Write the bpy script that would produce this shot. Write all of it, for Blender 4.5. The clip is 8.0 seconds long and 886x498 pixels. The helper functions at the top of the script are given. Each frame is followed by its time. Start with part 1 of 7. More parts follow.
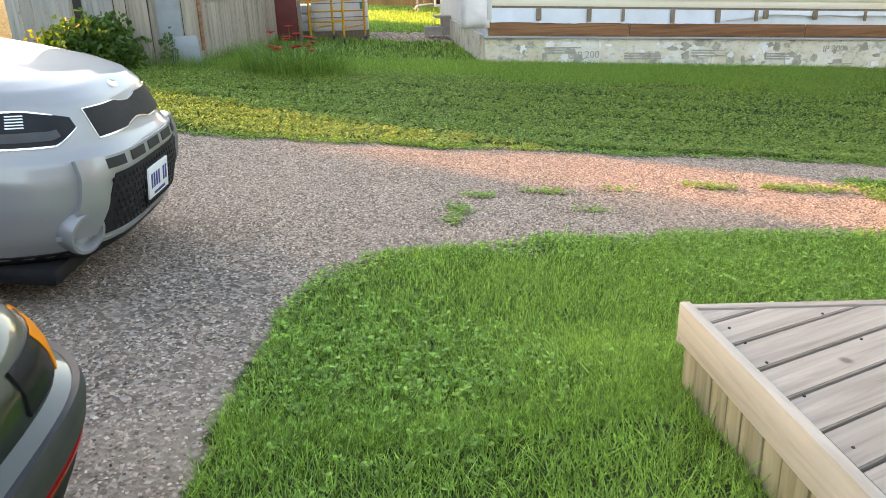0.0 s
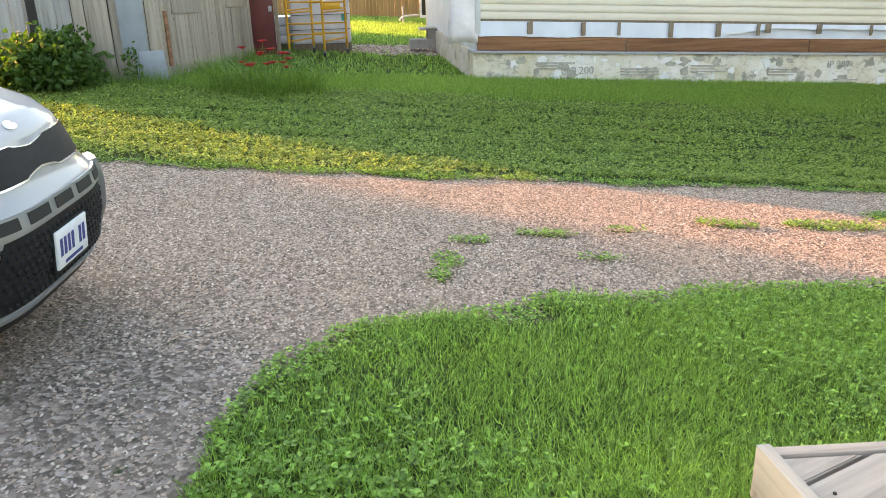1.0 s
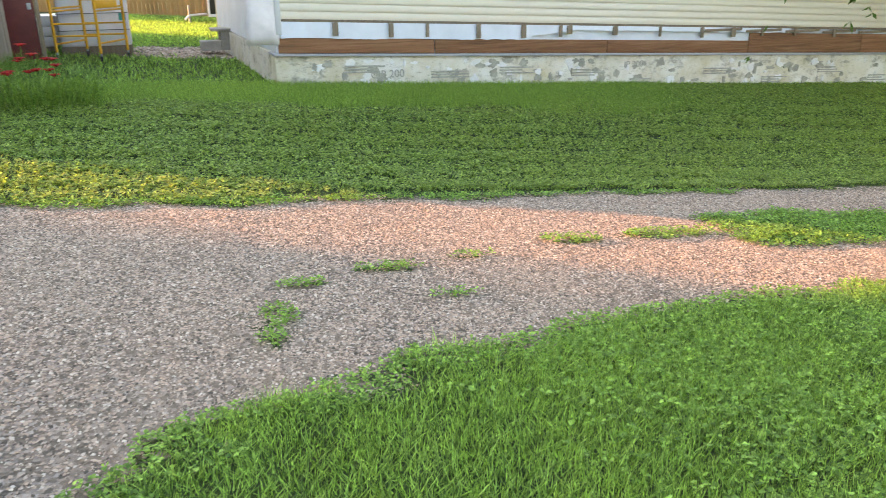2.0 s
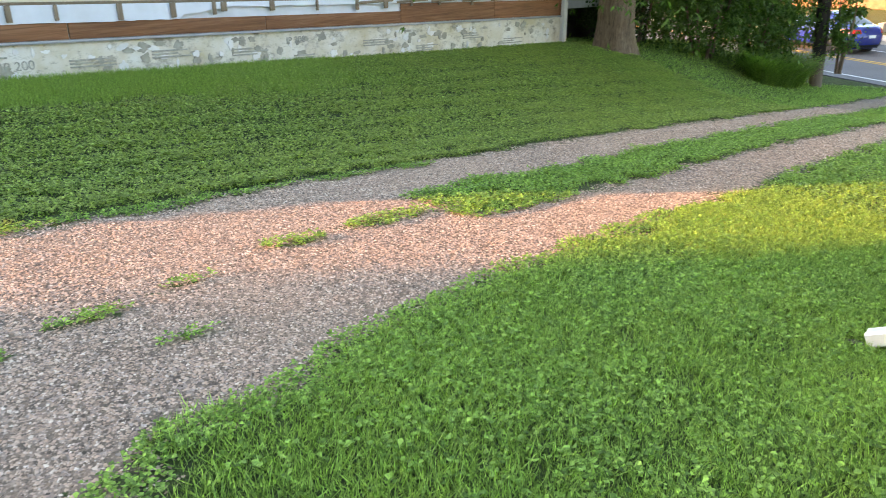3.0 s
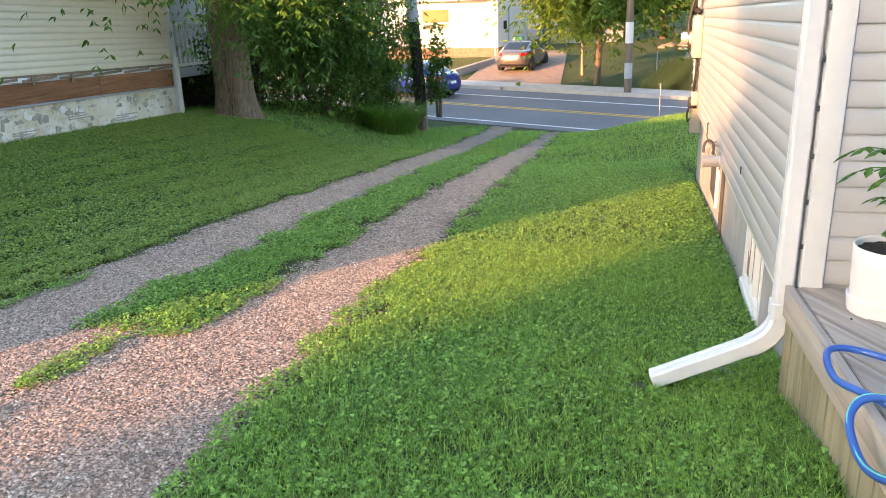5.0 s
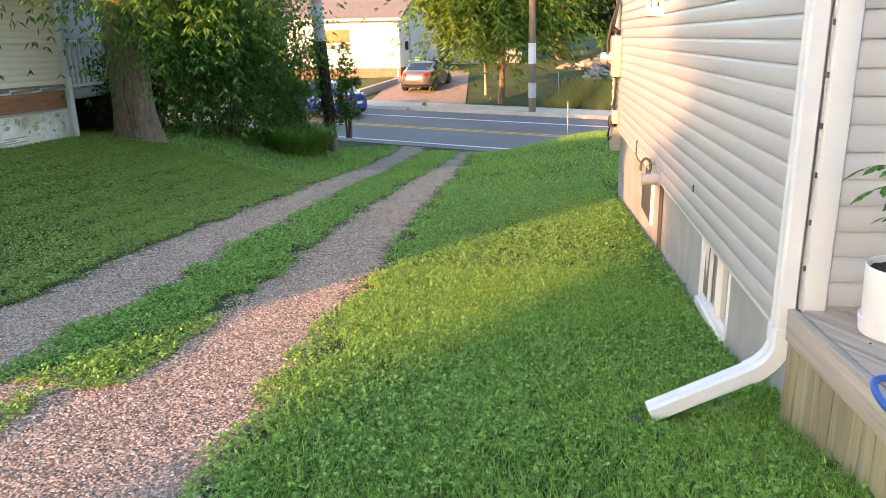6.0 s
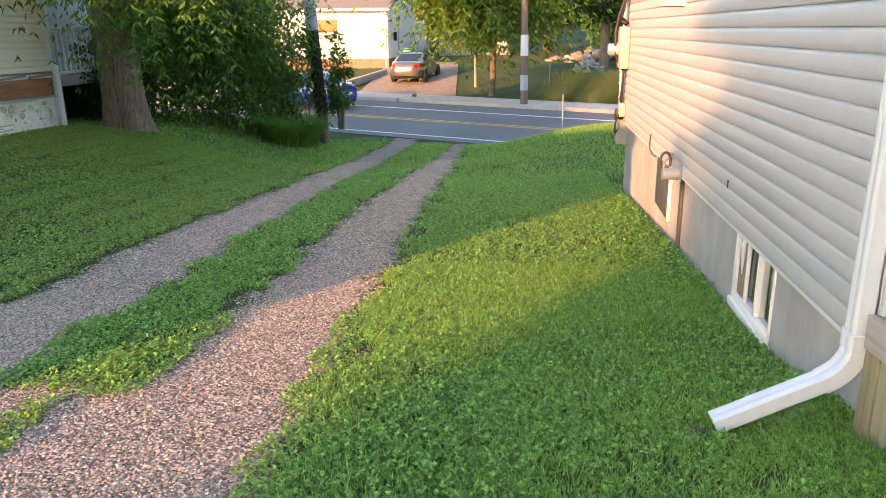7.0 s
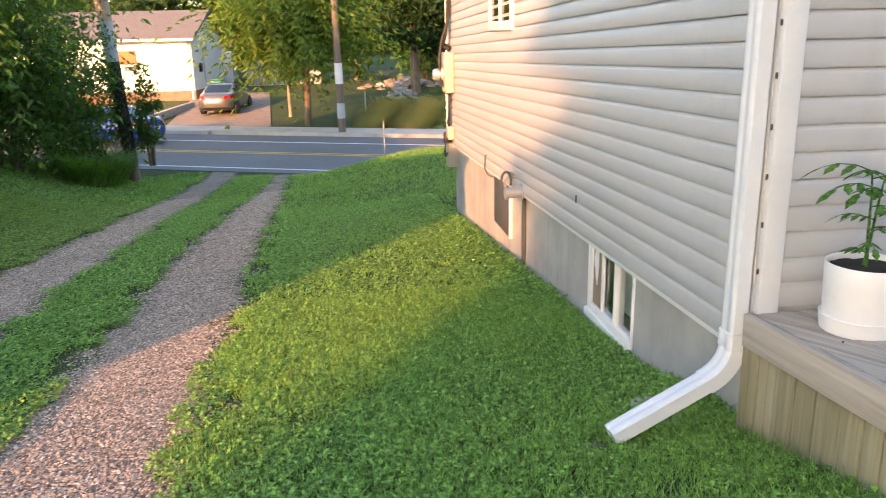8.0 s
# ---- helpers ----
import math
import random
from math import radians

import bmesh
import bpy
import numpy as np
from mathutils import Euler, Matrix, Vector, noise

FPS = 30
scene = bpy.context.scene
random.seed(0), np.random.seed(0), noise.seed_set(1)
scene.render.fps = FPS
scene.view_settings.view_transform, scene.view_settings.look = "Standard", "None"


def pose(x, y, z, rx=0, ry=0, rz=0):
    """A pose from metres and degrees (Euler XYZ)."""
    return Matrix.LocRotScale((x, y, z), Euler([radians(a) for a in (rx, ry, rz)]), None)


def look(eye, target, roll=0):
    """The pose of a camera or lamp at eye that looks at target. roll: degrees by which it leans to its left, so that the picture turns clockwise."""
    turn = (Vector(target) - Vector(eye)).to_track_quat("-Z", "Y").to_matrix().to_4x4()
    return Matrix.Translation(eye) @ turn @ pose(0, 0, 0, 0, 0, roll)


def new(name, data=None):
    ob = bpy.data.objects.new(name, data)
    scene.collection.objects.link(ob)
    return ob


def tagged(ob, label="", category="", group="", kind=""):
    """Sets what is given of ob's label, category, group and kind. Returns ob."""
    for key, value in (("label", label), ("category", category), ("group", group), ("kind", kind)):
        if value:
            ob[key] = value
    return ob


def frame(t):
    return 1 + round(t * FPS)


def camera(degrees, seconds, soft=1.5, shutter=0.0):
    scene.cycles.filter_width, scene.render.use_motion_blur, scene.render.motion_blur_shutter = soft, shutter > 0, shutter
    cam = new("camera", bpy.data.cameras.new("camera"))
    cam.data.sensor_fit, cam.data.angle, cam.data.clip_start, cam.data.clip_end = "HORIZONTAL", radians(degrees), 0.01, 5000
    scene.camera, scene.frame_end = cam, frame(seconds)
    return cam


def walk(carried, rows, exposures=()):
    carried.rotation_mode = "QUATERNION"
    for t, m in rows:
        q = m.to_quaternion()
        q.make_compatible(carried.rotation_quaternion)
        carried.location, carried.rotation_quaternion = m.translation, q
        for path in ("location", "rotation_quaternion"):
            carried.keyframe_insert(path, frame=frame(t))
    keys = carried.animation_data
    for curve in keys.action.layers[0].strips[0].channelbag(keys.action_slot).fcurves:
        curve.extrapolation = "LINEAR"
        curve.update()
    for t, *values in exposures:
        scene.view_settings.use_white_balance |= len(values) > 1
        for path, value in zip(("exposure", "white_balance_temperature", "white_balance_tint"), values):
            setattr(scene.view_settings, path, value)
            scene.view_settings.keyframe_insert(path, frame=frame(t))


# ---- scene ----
cam = camera(60.0, 8.0, 0.6, 0.12)
METRES, EYE, TILT, LEAN, TURN = 4.6, 1.87, 0.0, 0.0, -5.7
ROWS = [
    (0.0, 0.0, 0.0, 0.0, -0.62, -20.32, 1.67),
    (0.5, -0.0004, 0.0905, -0.0006, -0.89, -20.12, 1.83),
    (1.0, 0.0031, 0.1825, 0.0021, -1.62, -19.7, 1.5),
    (2.5, -0.0239, 0.432, -0.0044, -29.16, -20.91, 0.38),
    (3.0, -0.0291, 0.5012, -0.0048, -42.29, -21.99, 0.34),
    (3.5, -0.0194, 0.5581, -0.0016, -51.93, -21.39, 0.4),
    (4.0, -0.0197, 0.6122, 0.0002, -61.87, -20.7, 1.34),
    (4.5, -0.01, 0.664, -0.001, -68.15, -19.92, 1.99),
    (5.0, 0.0171, 0.7064, 0.0004, -71.65, -18.3, 1.85),
    (6.5, 0.0868, 0.8528, -0.0116, -80.89, -17.24, 1.05),
    (7.0, 0.1071, 0.8861, -0.0152, -80.34, -17.64, 0.69),
    (7.5, 0.1157, 0.9229, -0.017, -83.76, -17.77, 1.29),
    (8.0, 0.1442, 0.9505, -0.0233, -94.31, -15.82, 1.1),
]
walk(cam, [(t, pose(0, 0, EYE, TILT, LEAN, TURN) @ pose(METRES * x, METRES * y, METRES * z, 90 + pitch, roll, yaw)) for t, x, y, z, yaw, pitch, roll in ROWS],
     [(0.0, 3.15, 10200, 18), (2.5, 3.1, 9500, 15), (3.5, 3.05, 8700, 14), (5.0, 2.78, 7800, 14), (6.5, 2.62, 7700, 14), (8.0, 2.45, 7700, 14)])

# ---- world and sun ----
SUN_DIR = Vector((0.829, -0.514, -0.216)).normalized()      # the way the evening light travels
world = bpy.data.worlds.new("world")
scene.world = world
world.use_nodes = True
wn, wl = world.node_tree.nodes, world.node_tree.links
wn.clear()
sky = wn.new("ShaderNodeTexSky")
sky.sky_type, sky.sun_disc = "NISHITA", False
sky.sun_elevation = math.asin(-SUN_DIR.z)
sky.sun_rotation = math.atan2(-SUN_DIR.x, -SUN_DIR.y)
sky.air_density, sky.dust_density, sky.ozone_density = 1.0, 1.5, 2.0
wb = wn.new("ShaderNodeBackground")
wb.inputs["Strength"].default_value = 0.15
wl.new(sky.outputs[0], wb.inputs["Color"])
wl.new(wb.outputs[0], wn.new("ShaderNodeOutputWorld").inputs["Surface"])
sun_data = bpy.data.lights.new("sun", "SUN")
sun_data.energy, sun_data.angle, sun_data.color = 2.5, radians(0.5), (1.0, 0.50, 0.22)
sun = new("sun", sun_data)
sun.matrix_world = look((0, 0, 30), Vector((0, 0, 30)) + SUN_DIR)

# ---- materials ----
class Mat:
    """A small builder of node materials."""
    def __init__(self, name, rough=0.7, metal=0.0):
        self.m = bpy.data.materials.new(name)
        self.m.use_nodes = True
        self.n, self.l = self.m.node_tree.nodes, self.m.node_tree.links
        self.b = self.n["Principled BSDF"]
        self.b.inputs["Roughness"].default_value = rough
        self.b.inputs["Metallic"].default_value = metal
        self.co = self.n.new("ShaderNodeTexCoord").outputs["Object"]

    def plug(self, a, sock):
        if hasattr(a, "links"):
            self.l.new(a, sock)
        else:
            sock.default_value = a

    def scaled(self, sx, sy, sz, co=None):
        mp = self.n.new("ShaderNodeMapping")
        mp.inputs["Scale"].default_value = (sx, sy, sz)
        self.l.new(co or self.co, mp.inputs["Vector"])
        return mp.outputs[0]

    def noise(self, scale, detail=4, rough=0.6, co=None, distort=0.0):
        t = self.n.new("ShaderNodeTexNoise")
        t.inputs["Scale"].default_value, t.inputs["Detail"].default_value = scale, detail
        t.inputs["Roughness"].default_value, t.inputs["Distortion"].default_value = rough, distort
        self.l.new(co or self.co, t.inputs["Vector"])
        return t.outputs["Fac"]

    def voronoi(self, scale, out="Distance", co=None, feature="F1"):
        t = self.n.new("ShaderNodeTexVoronoi")
        t.feature = feature
        t.inputs["Scale"].default_value = scale
        self.l.new(co or self.co, t.inputs["Vector"])
        return t.outputs[out]

    def ramp(self, fac, *stops):
        r = self.n.new("ShaderNodeValToRGB")
        while len(r.color_ramp.elements) < len(stops):
            r.color_ramp.elements.new(0.5)
        for e, (p, c) in zip(r.color_ramp.elements, stops):
            e.position = p
            e.color = (*c, 1) if isinstance(c, (tuple, list)) else (c, c, c, 1)
        self.l.new(fac, r.inputs[0])
        return r.outputs[0]

    def mix(self, fac, a, b, kind="MIX"):
        x = self.n.new("ShaderNodeMix")
        x.data_type, x.blend_type = "RGBA", kind
        self.plug(fac, x.inputs["Factor"])
        for v, s in ((a, x.inputs["A"]), (b, x.inputs["B"])):
            if isinstance(v, tuple):
                v = (*v, 1)
            self.plug(v, s)
        return x.outputs["Result"]

    def math(self, op, a, b=0.0, clamp=False):
        x = self.n.new("ShaderNodeMath")
        x.operation, x.use_clamp = op, clamp
        self.plug(a, x.inputs[0])
        self.plug(b, x.inputs[1])
        return x.outputs[0]

    def random(self):
        return self.n.new("ShaderNodeObjectInfo").outputs["Random"]

    def island(self):
        return self.n.new("ShaderNodeNewGeometry").outputs["Random Per Island"]

    def attr(self, name):
        a = self.n.new("ShaderNodeAttribute")
        a.attribute_name = name
        return a.outputs["Fac"]

    def done(self, color=None, bump=None, strength=0.3, dist=0.01, rough=None):
        if color is not None:
            self.plug((*color, 1) if isinstance(color, tuple) else color, self.b.inputs["Base Color"])
        if bump is not None:
            bp = self.n.new("ShaderNodeBump")
            bp.inputs["Strength"].default_value, bp.inputs["Distance"].default_value = strength, dist
            self.l.new(bump, bp.inputs["Height"])
            self.l.new(bp.outputs[0], self.b.inputs["Normal"])
        if rough is not None:
            self.plug(rough, self.b.inputs["Roughness"])
        return self.m


def plain(name, color, rough=0.6, metal=0.0, vary=0.15, scale=8.0, bump=0.1):
    m = Mat(name, rough, metal)
    n = m.noise(scale, 6)
    lo = tuple(c * (1 - vary) for c in color)
    hi = tuple(min(1, c * (1 + vary)) for c in color)
    return m.done(m.ramp(n, (0.3, lo), (0.7, hi)), m.noise(scale * 12, 3), bump, 0.004)


def wood(name, dark, mid, light, along="x", rough=0.85, knots=True):
    m = Mat(name, rough)
    sc = {"x": (1.2, 26, 26), "y": (26, 1.2, 26), "z": (26, 26, 1.2)}[along]
    shift = m.n.new("ShaderNodeVectorMath")
    m.l.new(m.co, shift.inputs[0])
    cmb = m.n.new("ShaderNodeCombineXYZ")
    for k in range(3):
        m.l.new(m.math("MULTIPLY", m.random(), 37.0 + 11 * k), cmb.inputs[k])
    m.l.new(cmb.outputs[0], shift.inputs[1])
    co = shift.outputs[0]
    g = m.noise(1.0, 8, 0.65, m.scaled(*sc, co), 0.6)
    c = m.ramp(g, (0.28, dark), (0.5, mid), (0.75, light))
    blot = m.noise(3.0, 4, 0.6, co)
    c = m.mix(m.math("MULTIPLY", blot, 0.7), c, mid)
    c = m.mix(0.55, c, m.mix(m.random(), tuple(0.55 * v for v in (1, 1, 1)), (1.0, 1.0, 1.0)), "MULTIPLY")
    if knots:
        kd = m.voronoi(2.6, co=co)
        c = m.mix(m.ramp(kd, (0.03, 0.7), (0.07, 0.0)), c, tuple(0.45 * v for v in dark))
    return m.done(c, g, 0.35, 0.006)


# ground: lawn, clover, gravel
def ground_mat():
    m = Mat("ground_cover", 0.95)
    edge = m.noise(3.2, 5, 0.65)
    fine = m.noise(14.0, 4, 0.7)
    wob = m.math("ADD", m.math("MULTIPLY", m.math("SUBTRACT", edge, 0.5), 1.5), m.math("MULTIPLY", m.math("SUBTRACT", fine, 0.5), 1.3))
    mask = m.ramp(m.math("ADD", m.attr("gravel"), wob), (0.42, 0.0), (0.62, 1.0))
    # gravel
    cells = m.voronoi(48.0, "Color")
    rock = m.ramp(m.math("MULTIPLY", cells, 1.0), (0.0, (0.05, 0.042, 0.036)), (0.45, (0.18, 0.145, 0.12)), (0.75, (0.38, 0.31, 0.27)), (1.0, (0.55, 0.50, 0.46)))
    dirt = m.ramp(m.noise(1.1, 5, 0.6), (0.35, (0.22, 0.158, 0.118)), (0.65, (0.36, 0.275, 0.21)))
    dust = m.ramp(m.noise(0.6, 4, 0.6), (0.42, 0.1), (0.62, 0.65))
    rock = m.mix(dust, rock, dirt)
    # lawn
    lawn = m.ramp(m.noise(0.7, 6, 0.7), (0.3, (0.025, 0.05, 0.010)), (0.55, (0.04, 0.07, 0.014)), (0.75, (0.07, 0.09, 0.02)))
    speck = m.ramp(m.noise(45.0, 3, 0.7), (0.3, (0.5, 0.5, 0.5)), (0.7, (1.25, 1.25, 1.1)))
    lawn = m.mix(1.0, lawn, speck, "MULTIPLY")
    thatch = m.ramp(m.noise(1.7, 5, 0.65), (0.60, 0.0), (0.75, 0.5))
    lawn = m.mix(thatch, lawn, (0.13, 0.12, 0.05))
    col = m.mix(mask, lawn, rock)
    h = m.math("ADD", m.math("MULTIPLY", m.voronoi(48.0), 1.2), m.noise(60.0, 4, 0.7))
    return m.done(col, h, 0.7, 0.02)


GROUND = ground_mat()


def blade_mat(name, c0, c1, c2):
    m = Mat(name, 0.55)
    m.b.inputs["Specular IOR Level"].default_value = 0.35
    big = m.noise(0.55, 5, 0.65)
    c = m.mix(m.island(), c0, c1)
    c = m.mix(m.ramp(big, (0.4, 0.0), (0.68, 0.75)), c, c2)
    tuft = m.ramp(m.noise(34.0, 3, 0.65), (0.36, (0.55, 0.55, 0.55)), (0.64, (1.5, 1.46, 1.5)))
    c = m.mix(1.0, c, tuft, "MULTIPLY")
    m.done(c)
    tr = m.n.new("ShaderNodeBsdfTranslucent")
    m.l.new(m.mix(1.0, c, (1.1, 1.2, 0.62), "MULTIPLY"), tr.inputs["Color"])
    ms = m.n.new("ShaderNodeMixShader")
    ms.inputs[0].default_value = 0.45
    m.l.new(m.b.outputs[0], ms.inputs[1])
    m.l.new(tr.outputs[0], ms.inputs[2])
    m.l.new(ms.outputs[0], m.n["Material Output"].inputs["Surface"])
    return m.m


GRASS = blade_mat("grass_blade", (0.03, 0.08, 0.018), (0.38, 0.65, 0.19), (0.28, 0.46, 0.12))
GRASS_LONG = blade_mat("long_grass", (0.10, 0.21, 0.045), (0.19, 0.34, 0.08), (0.14, 0.25, 0.06))
CLOVER = blade_mat("clover_leaf", (0.06, 0.15, 0.03), (0.34, 0.60, 0.15), (0.20, 0.38, 0.08))
# second clover material for the far lawn, its tone set for the shade there
CLOVER_SHADE = blade_mat("shade_clover_leaf", (0.08, 0.15, 0.035), (0.40, 0.57, 0.17), (0.28, 0.38, 0.10))
GRASS_SOFT = blade_mat("soft_grass", (0.13, 0.25, 0.06), (0.33, 0.52, 0.13), (0.26, 0.40, 0.10))
STRAW = blade_mat("dry_grass", (0.30, 0.26, 0.10), (0.44, 0.36, 0.15), (0.22, 0.26, 0.08))
LEAF_ASH = blade_mat("ash_leaf", (0.04, 0.11, 0.02), (0.09, 0.20, 0.035), (0.09, 0.18, 0.03))
LEAF_DARK = blade_mat("shrub_leaf", (0.04, 0.10, 0.02), (0.085, 0.18, 0.035), (0.07, 0.15, 0.03))
LEAF_BUSH = blade_mat("bush_leaf", (0.04, 0.10, 0.02), (0.07, 0.16, 0.035), (0.06, 0.13, 0.03))
LEAF_FAR = blade_mat("far_leaf", (0.04, 0.085, 0.02), (0.07, 0.13, 0.03), (0.09, 0.14, 0.035))
LEAF_YELLOW = blade_mat("yellow_leaf", (0.20, 0.24, 0.02), (0.28, 0.32, 0.04), (0.16, 0.22, 0.03))
PETAL = blade_mat("red_petal", (0.45, 0.02, 0.02), (0.6, 0.04, 0.03), (0.5, 0.02, 0.02))


def stone_mat():
    m = Mat("gravel_stone", 0.85)
    c = m.ramp(m.island(), (0.0, (0.08, 0.066, 0.052)), (0.3, (0.30, 0.226, 0.175)), (0.6, (0.50, 0.36, 0.275)), (0.88, (0.55, 0.44, 0.355)), (1.0, (0.70, 0.63, 0.54)))
    return m.done(c, m.noise(90, 3), 0.3, 0.004)


STONE = stone_mat()


def bark_mat():
    m = Mat("bark", 0.95)
    g = m.noise(1.0, 8, 0.7, m.scaled(16, 16, 2.2), 1.2)
    c = m.ramp(g, (0.3, (0.05, 0.034, 0.024)), (0.52, (0.19, 0.135, 0.095)), (0.8, (0.34, 0.26, 0.19)))
    return m.done(c, g, 1.0, 0.05)


BARK = bark_mat()


def vinyl_mat(name, base):
    m = Mat(name, 0.38)
    n = m.noise(1.3, 5, 0.6, m.scaled(0.6, 0.6, 3.0))
    grime = m.ramp(m.noise(5.0, 6, 0.7), (0.5, 0.0), (0.85, 0.35))
    c = m.ramp(n, (0.3, tuple(0.93 * v for v in base)), (0.7, base))
    c = m.mix(grime, c, tuple(0.72 * v for v in base))
    grain = m.noise(1.0, 4, 0.6, m.scaled(3, 3, 90))
    return m.done(c, grain, 0.08, 0.003, rough=m.ramp(n, (0.3, 0.32), (0.7, 0.5)))


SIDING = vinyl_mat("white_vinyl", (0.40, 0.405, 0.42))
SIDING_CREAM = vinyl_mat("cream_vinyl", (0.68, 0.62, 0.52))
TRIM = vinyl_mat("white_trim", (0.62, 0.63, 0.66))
METER_BEIGE = vinyl_mat("meter_beige", (0.40, 0.37, 0.33))
ALU = plain("white_aluminium", (0.60, 0.62, 0.66), 0.35, 0.0, 0.05, 5, 0.05)


def concrete_mat(name, dark, light, scale=2.0):
    m = Mat(name, 0.9)
    n = m.noise(scale, 8, 0.68)
    c = m.ramp(n, (0.3, dark), (0.7, light))
    streak = m.ramp(m.noise(1.0, 5, 0.6, m.scaled(5, 5, 0.6)), (0.52, 0.0), (0.75, 0.4))
    c = m.mix(streak, c, tuple(0.6 * v for v in dark))
    return m.done(c, m.noise(40, 5, 0.7), 0.4, 0.008)


PARGE = concrete_mat("parged_concrete", (0.29, 0.285, 0.275), (0.40, 0.395, 0.385))
KERB = concrete_mat("kerb_concrete", (0.36, 0.33, 0.30), (0.50, 0.46, 0.42), 1.2)


def old_foundation_mat():
    m = Mat("peeling_foundation", 0.9)
    big = m.noise(1.3, 6, 0.65)
    c = m.ramp(big, (0.35, (0.52, 0.46, 0.32)), (0.5, (0.64, 0.60, 0.52)), (0.65, (0.72, 0.71, 0.68)))
    stain = m.noise(3.0, 8, 0.75, m.scaled(1.0, 1.0, 1.5))
    c = m.mix(m.ramp(stain, (0.53, 0.0), (0.66, 0.85)), c, (0.20, 0.19, 0.16))
    drip = m.noise(1.0, 6, 0.6, m.scaled(3.5, 3.5, 0.5))
    fine = m.noise(11.0, 6, 0.75, m.scaled(1.0, 1.0, 1.8))
    c = m.mix(m.ramp(fine, (0.55, 0.0), (0.68, 0.7)), c, (0.26, 0.24, 0.19))
    c = m.mix(m.ramp(drip, (0.6, 0.0), (0.7, 0.5)), c, (0.75, 0.75, 0.76))
    return m.done(c, stain, 0.4, 0.02)


FOUNDATION = old_foundation_mat()
DARK_PATCH = plain("torn_patch", (0.34, 0.33, 0.29), 0.9, 0, 0.3, 6, 0.4)
WHITE_PATCH = plain("pale_patch", (0.72, 0.72, 0.73), 0.9, 0, 0.1, 6, 0.4)
PRINT_GREY = plain("faded_print", (0.36, 0.36, 0.33), 0.9, 0, 0.3, 14)
WRAP = plain("house_wrap", (0.62, 0.68, 0.78), 0.5, 0, 0.08, 3)
RED_BOARD = wood("red_brown_board", (0.06, 0.032, 0.02), (0.29, 0.125, 0.062), (0.46, 0.25, 0.15), "x")
STUD = wood("grey_stud", (0.12, 0.085, 0.06), (0.25, 0.19, 0.14), (0.36, 0.29, 0.23), "z")
DECKING = wood("weathered_decking", (0.20, 0.16, 0.13), (0.46, 0.39, 0.335), (0.66, 0.58, 0.51), "x")
FASCIA = wood("pale_fascia", (0.30, 0.262, 0.215), (0.49, 0.445, 0.385), (0.62, 0.57, 0.50), "x")
SKIRT = wood("stained_skirt_board", (0.13, 0.115, 0.06), (0.29, 0.255, 0.16), (0.44, 0.395, 0.29), "z")
SHED = wood("weathered_shed_board", (0.13, 0.105, 0.085), (0.36, 0.31, 0.26), (0.52, 0.46, 0.39), "z")
SHED_GREY = wood("silvered_shed_board", (0.15, 0.145, 0.14), (0.33, 0.32, 0.31), (0.48, 0.47, 0.46), "z")
FENCE_ORANGE = wood("cedar_fence", (0.26, 0.12, 0.04), (0.45, 0.24, 0.09), (0.58, 0.34, 0.14), "z")
POLE_WOOD = wood("pole_wood", (0.08, 0.06, 0.045), (0.17, 0.13, 0.10), (0.27, 0.22, 0.18), "z")
SHEET_METAL = plain("dull_sheet_metal", (0.25, 0.28, 0.31), 0.7, 0.0, 0.2, 3.0)
STEEL = plain("galvanised_sheet", (0.36, 0.38, 0.41), 0.5, 0.25, 0.12, 2.0)
RED_DOOR = plain("oxblood_paint", (0.12, 0.02, 0.022), 0.5, 0, 0.2, 5)
BLACK = plain("black_rubber", (0.012, 0.012, 0.013), 0.6, 0, 0.2, 20)
# near-black that stands in for shade in voids and gaps; also nails, joints
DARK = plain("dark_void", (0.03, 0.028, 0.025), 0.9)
YELLOW = plain("scaffold_yellow", (0.72, 0.34, 0.02), 0.45, 0, 0.1)
PLASTIC_WRAP = plain("pallet_wrap", (0.74, 0.70, 0.74), 0.3, 0, 0.12, 4)
TEAL = plain("teal_label", (0.02, 0.30, 0.26), 0.6)
BLUE_HOSE = plain("blue_hose", (0.02, 0.10, 0.38), 0.35, 0, 0.1)
GREEN_STRIPE = plain("green_stripe", (0.10, 0.55, 0.45), 0.4)
POT = plain("white_pot", (0.66, 0.65, 0.655), 0.3, 0, 0.04)
SOIL = plain("potting_soil", (0.018, 0.013, 0.010), 0.95, 0, 0.4, 30, 0.8)
TOMATO = blade_mat("tomato_leaf", (0.05, 0.14, 0.03), (0.08, 0.20, 0.04), (0.07, 0.17, 0.04))
WHITE_PAINT = plain("white_paint", (0.78, 0.77, 0.76), 0.5, 0, 0.06, 4)
GREY_PAINT = plain("grey_paint", (0.34, 0.36, 0.40), 0.6, 0, 0.1, 4)
BLOCK = concrete_mat("concrete_block", (0.30, 0.275, 0.25), (0.44, 0.41, 0.38), 5.0)
ROOF = plain("grey_shingle", (0.14, 0.12, 0.12), 0.9, 0, 0.25, 9, 0.5)
BRICK_RED = plain("brick_red", (0.42, 0.15, 0.07), 0.85, 0, 0.15, 9)


def road_mat():
    m = Mat("asphalt", 0.85)
    n = m.noise(0.35, 6, 0.6)
    c = m.ramp(n, (0.3, (0.115, 0.115, 0.125)), (0.7, (0.16, 0.16, 0.17)))
    sp = m.ramp(m.noise(60, 2, 0.8), (0.3, 0.75), (0.7, 1.25))
    return m.done(m.mix(1.0, c, sp, "MULTIPLY"), m.noise(90, 3), 0.5, 0.01)


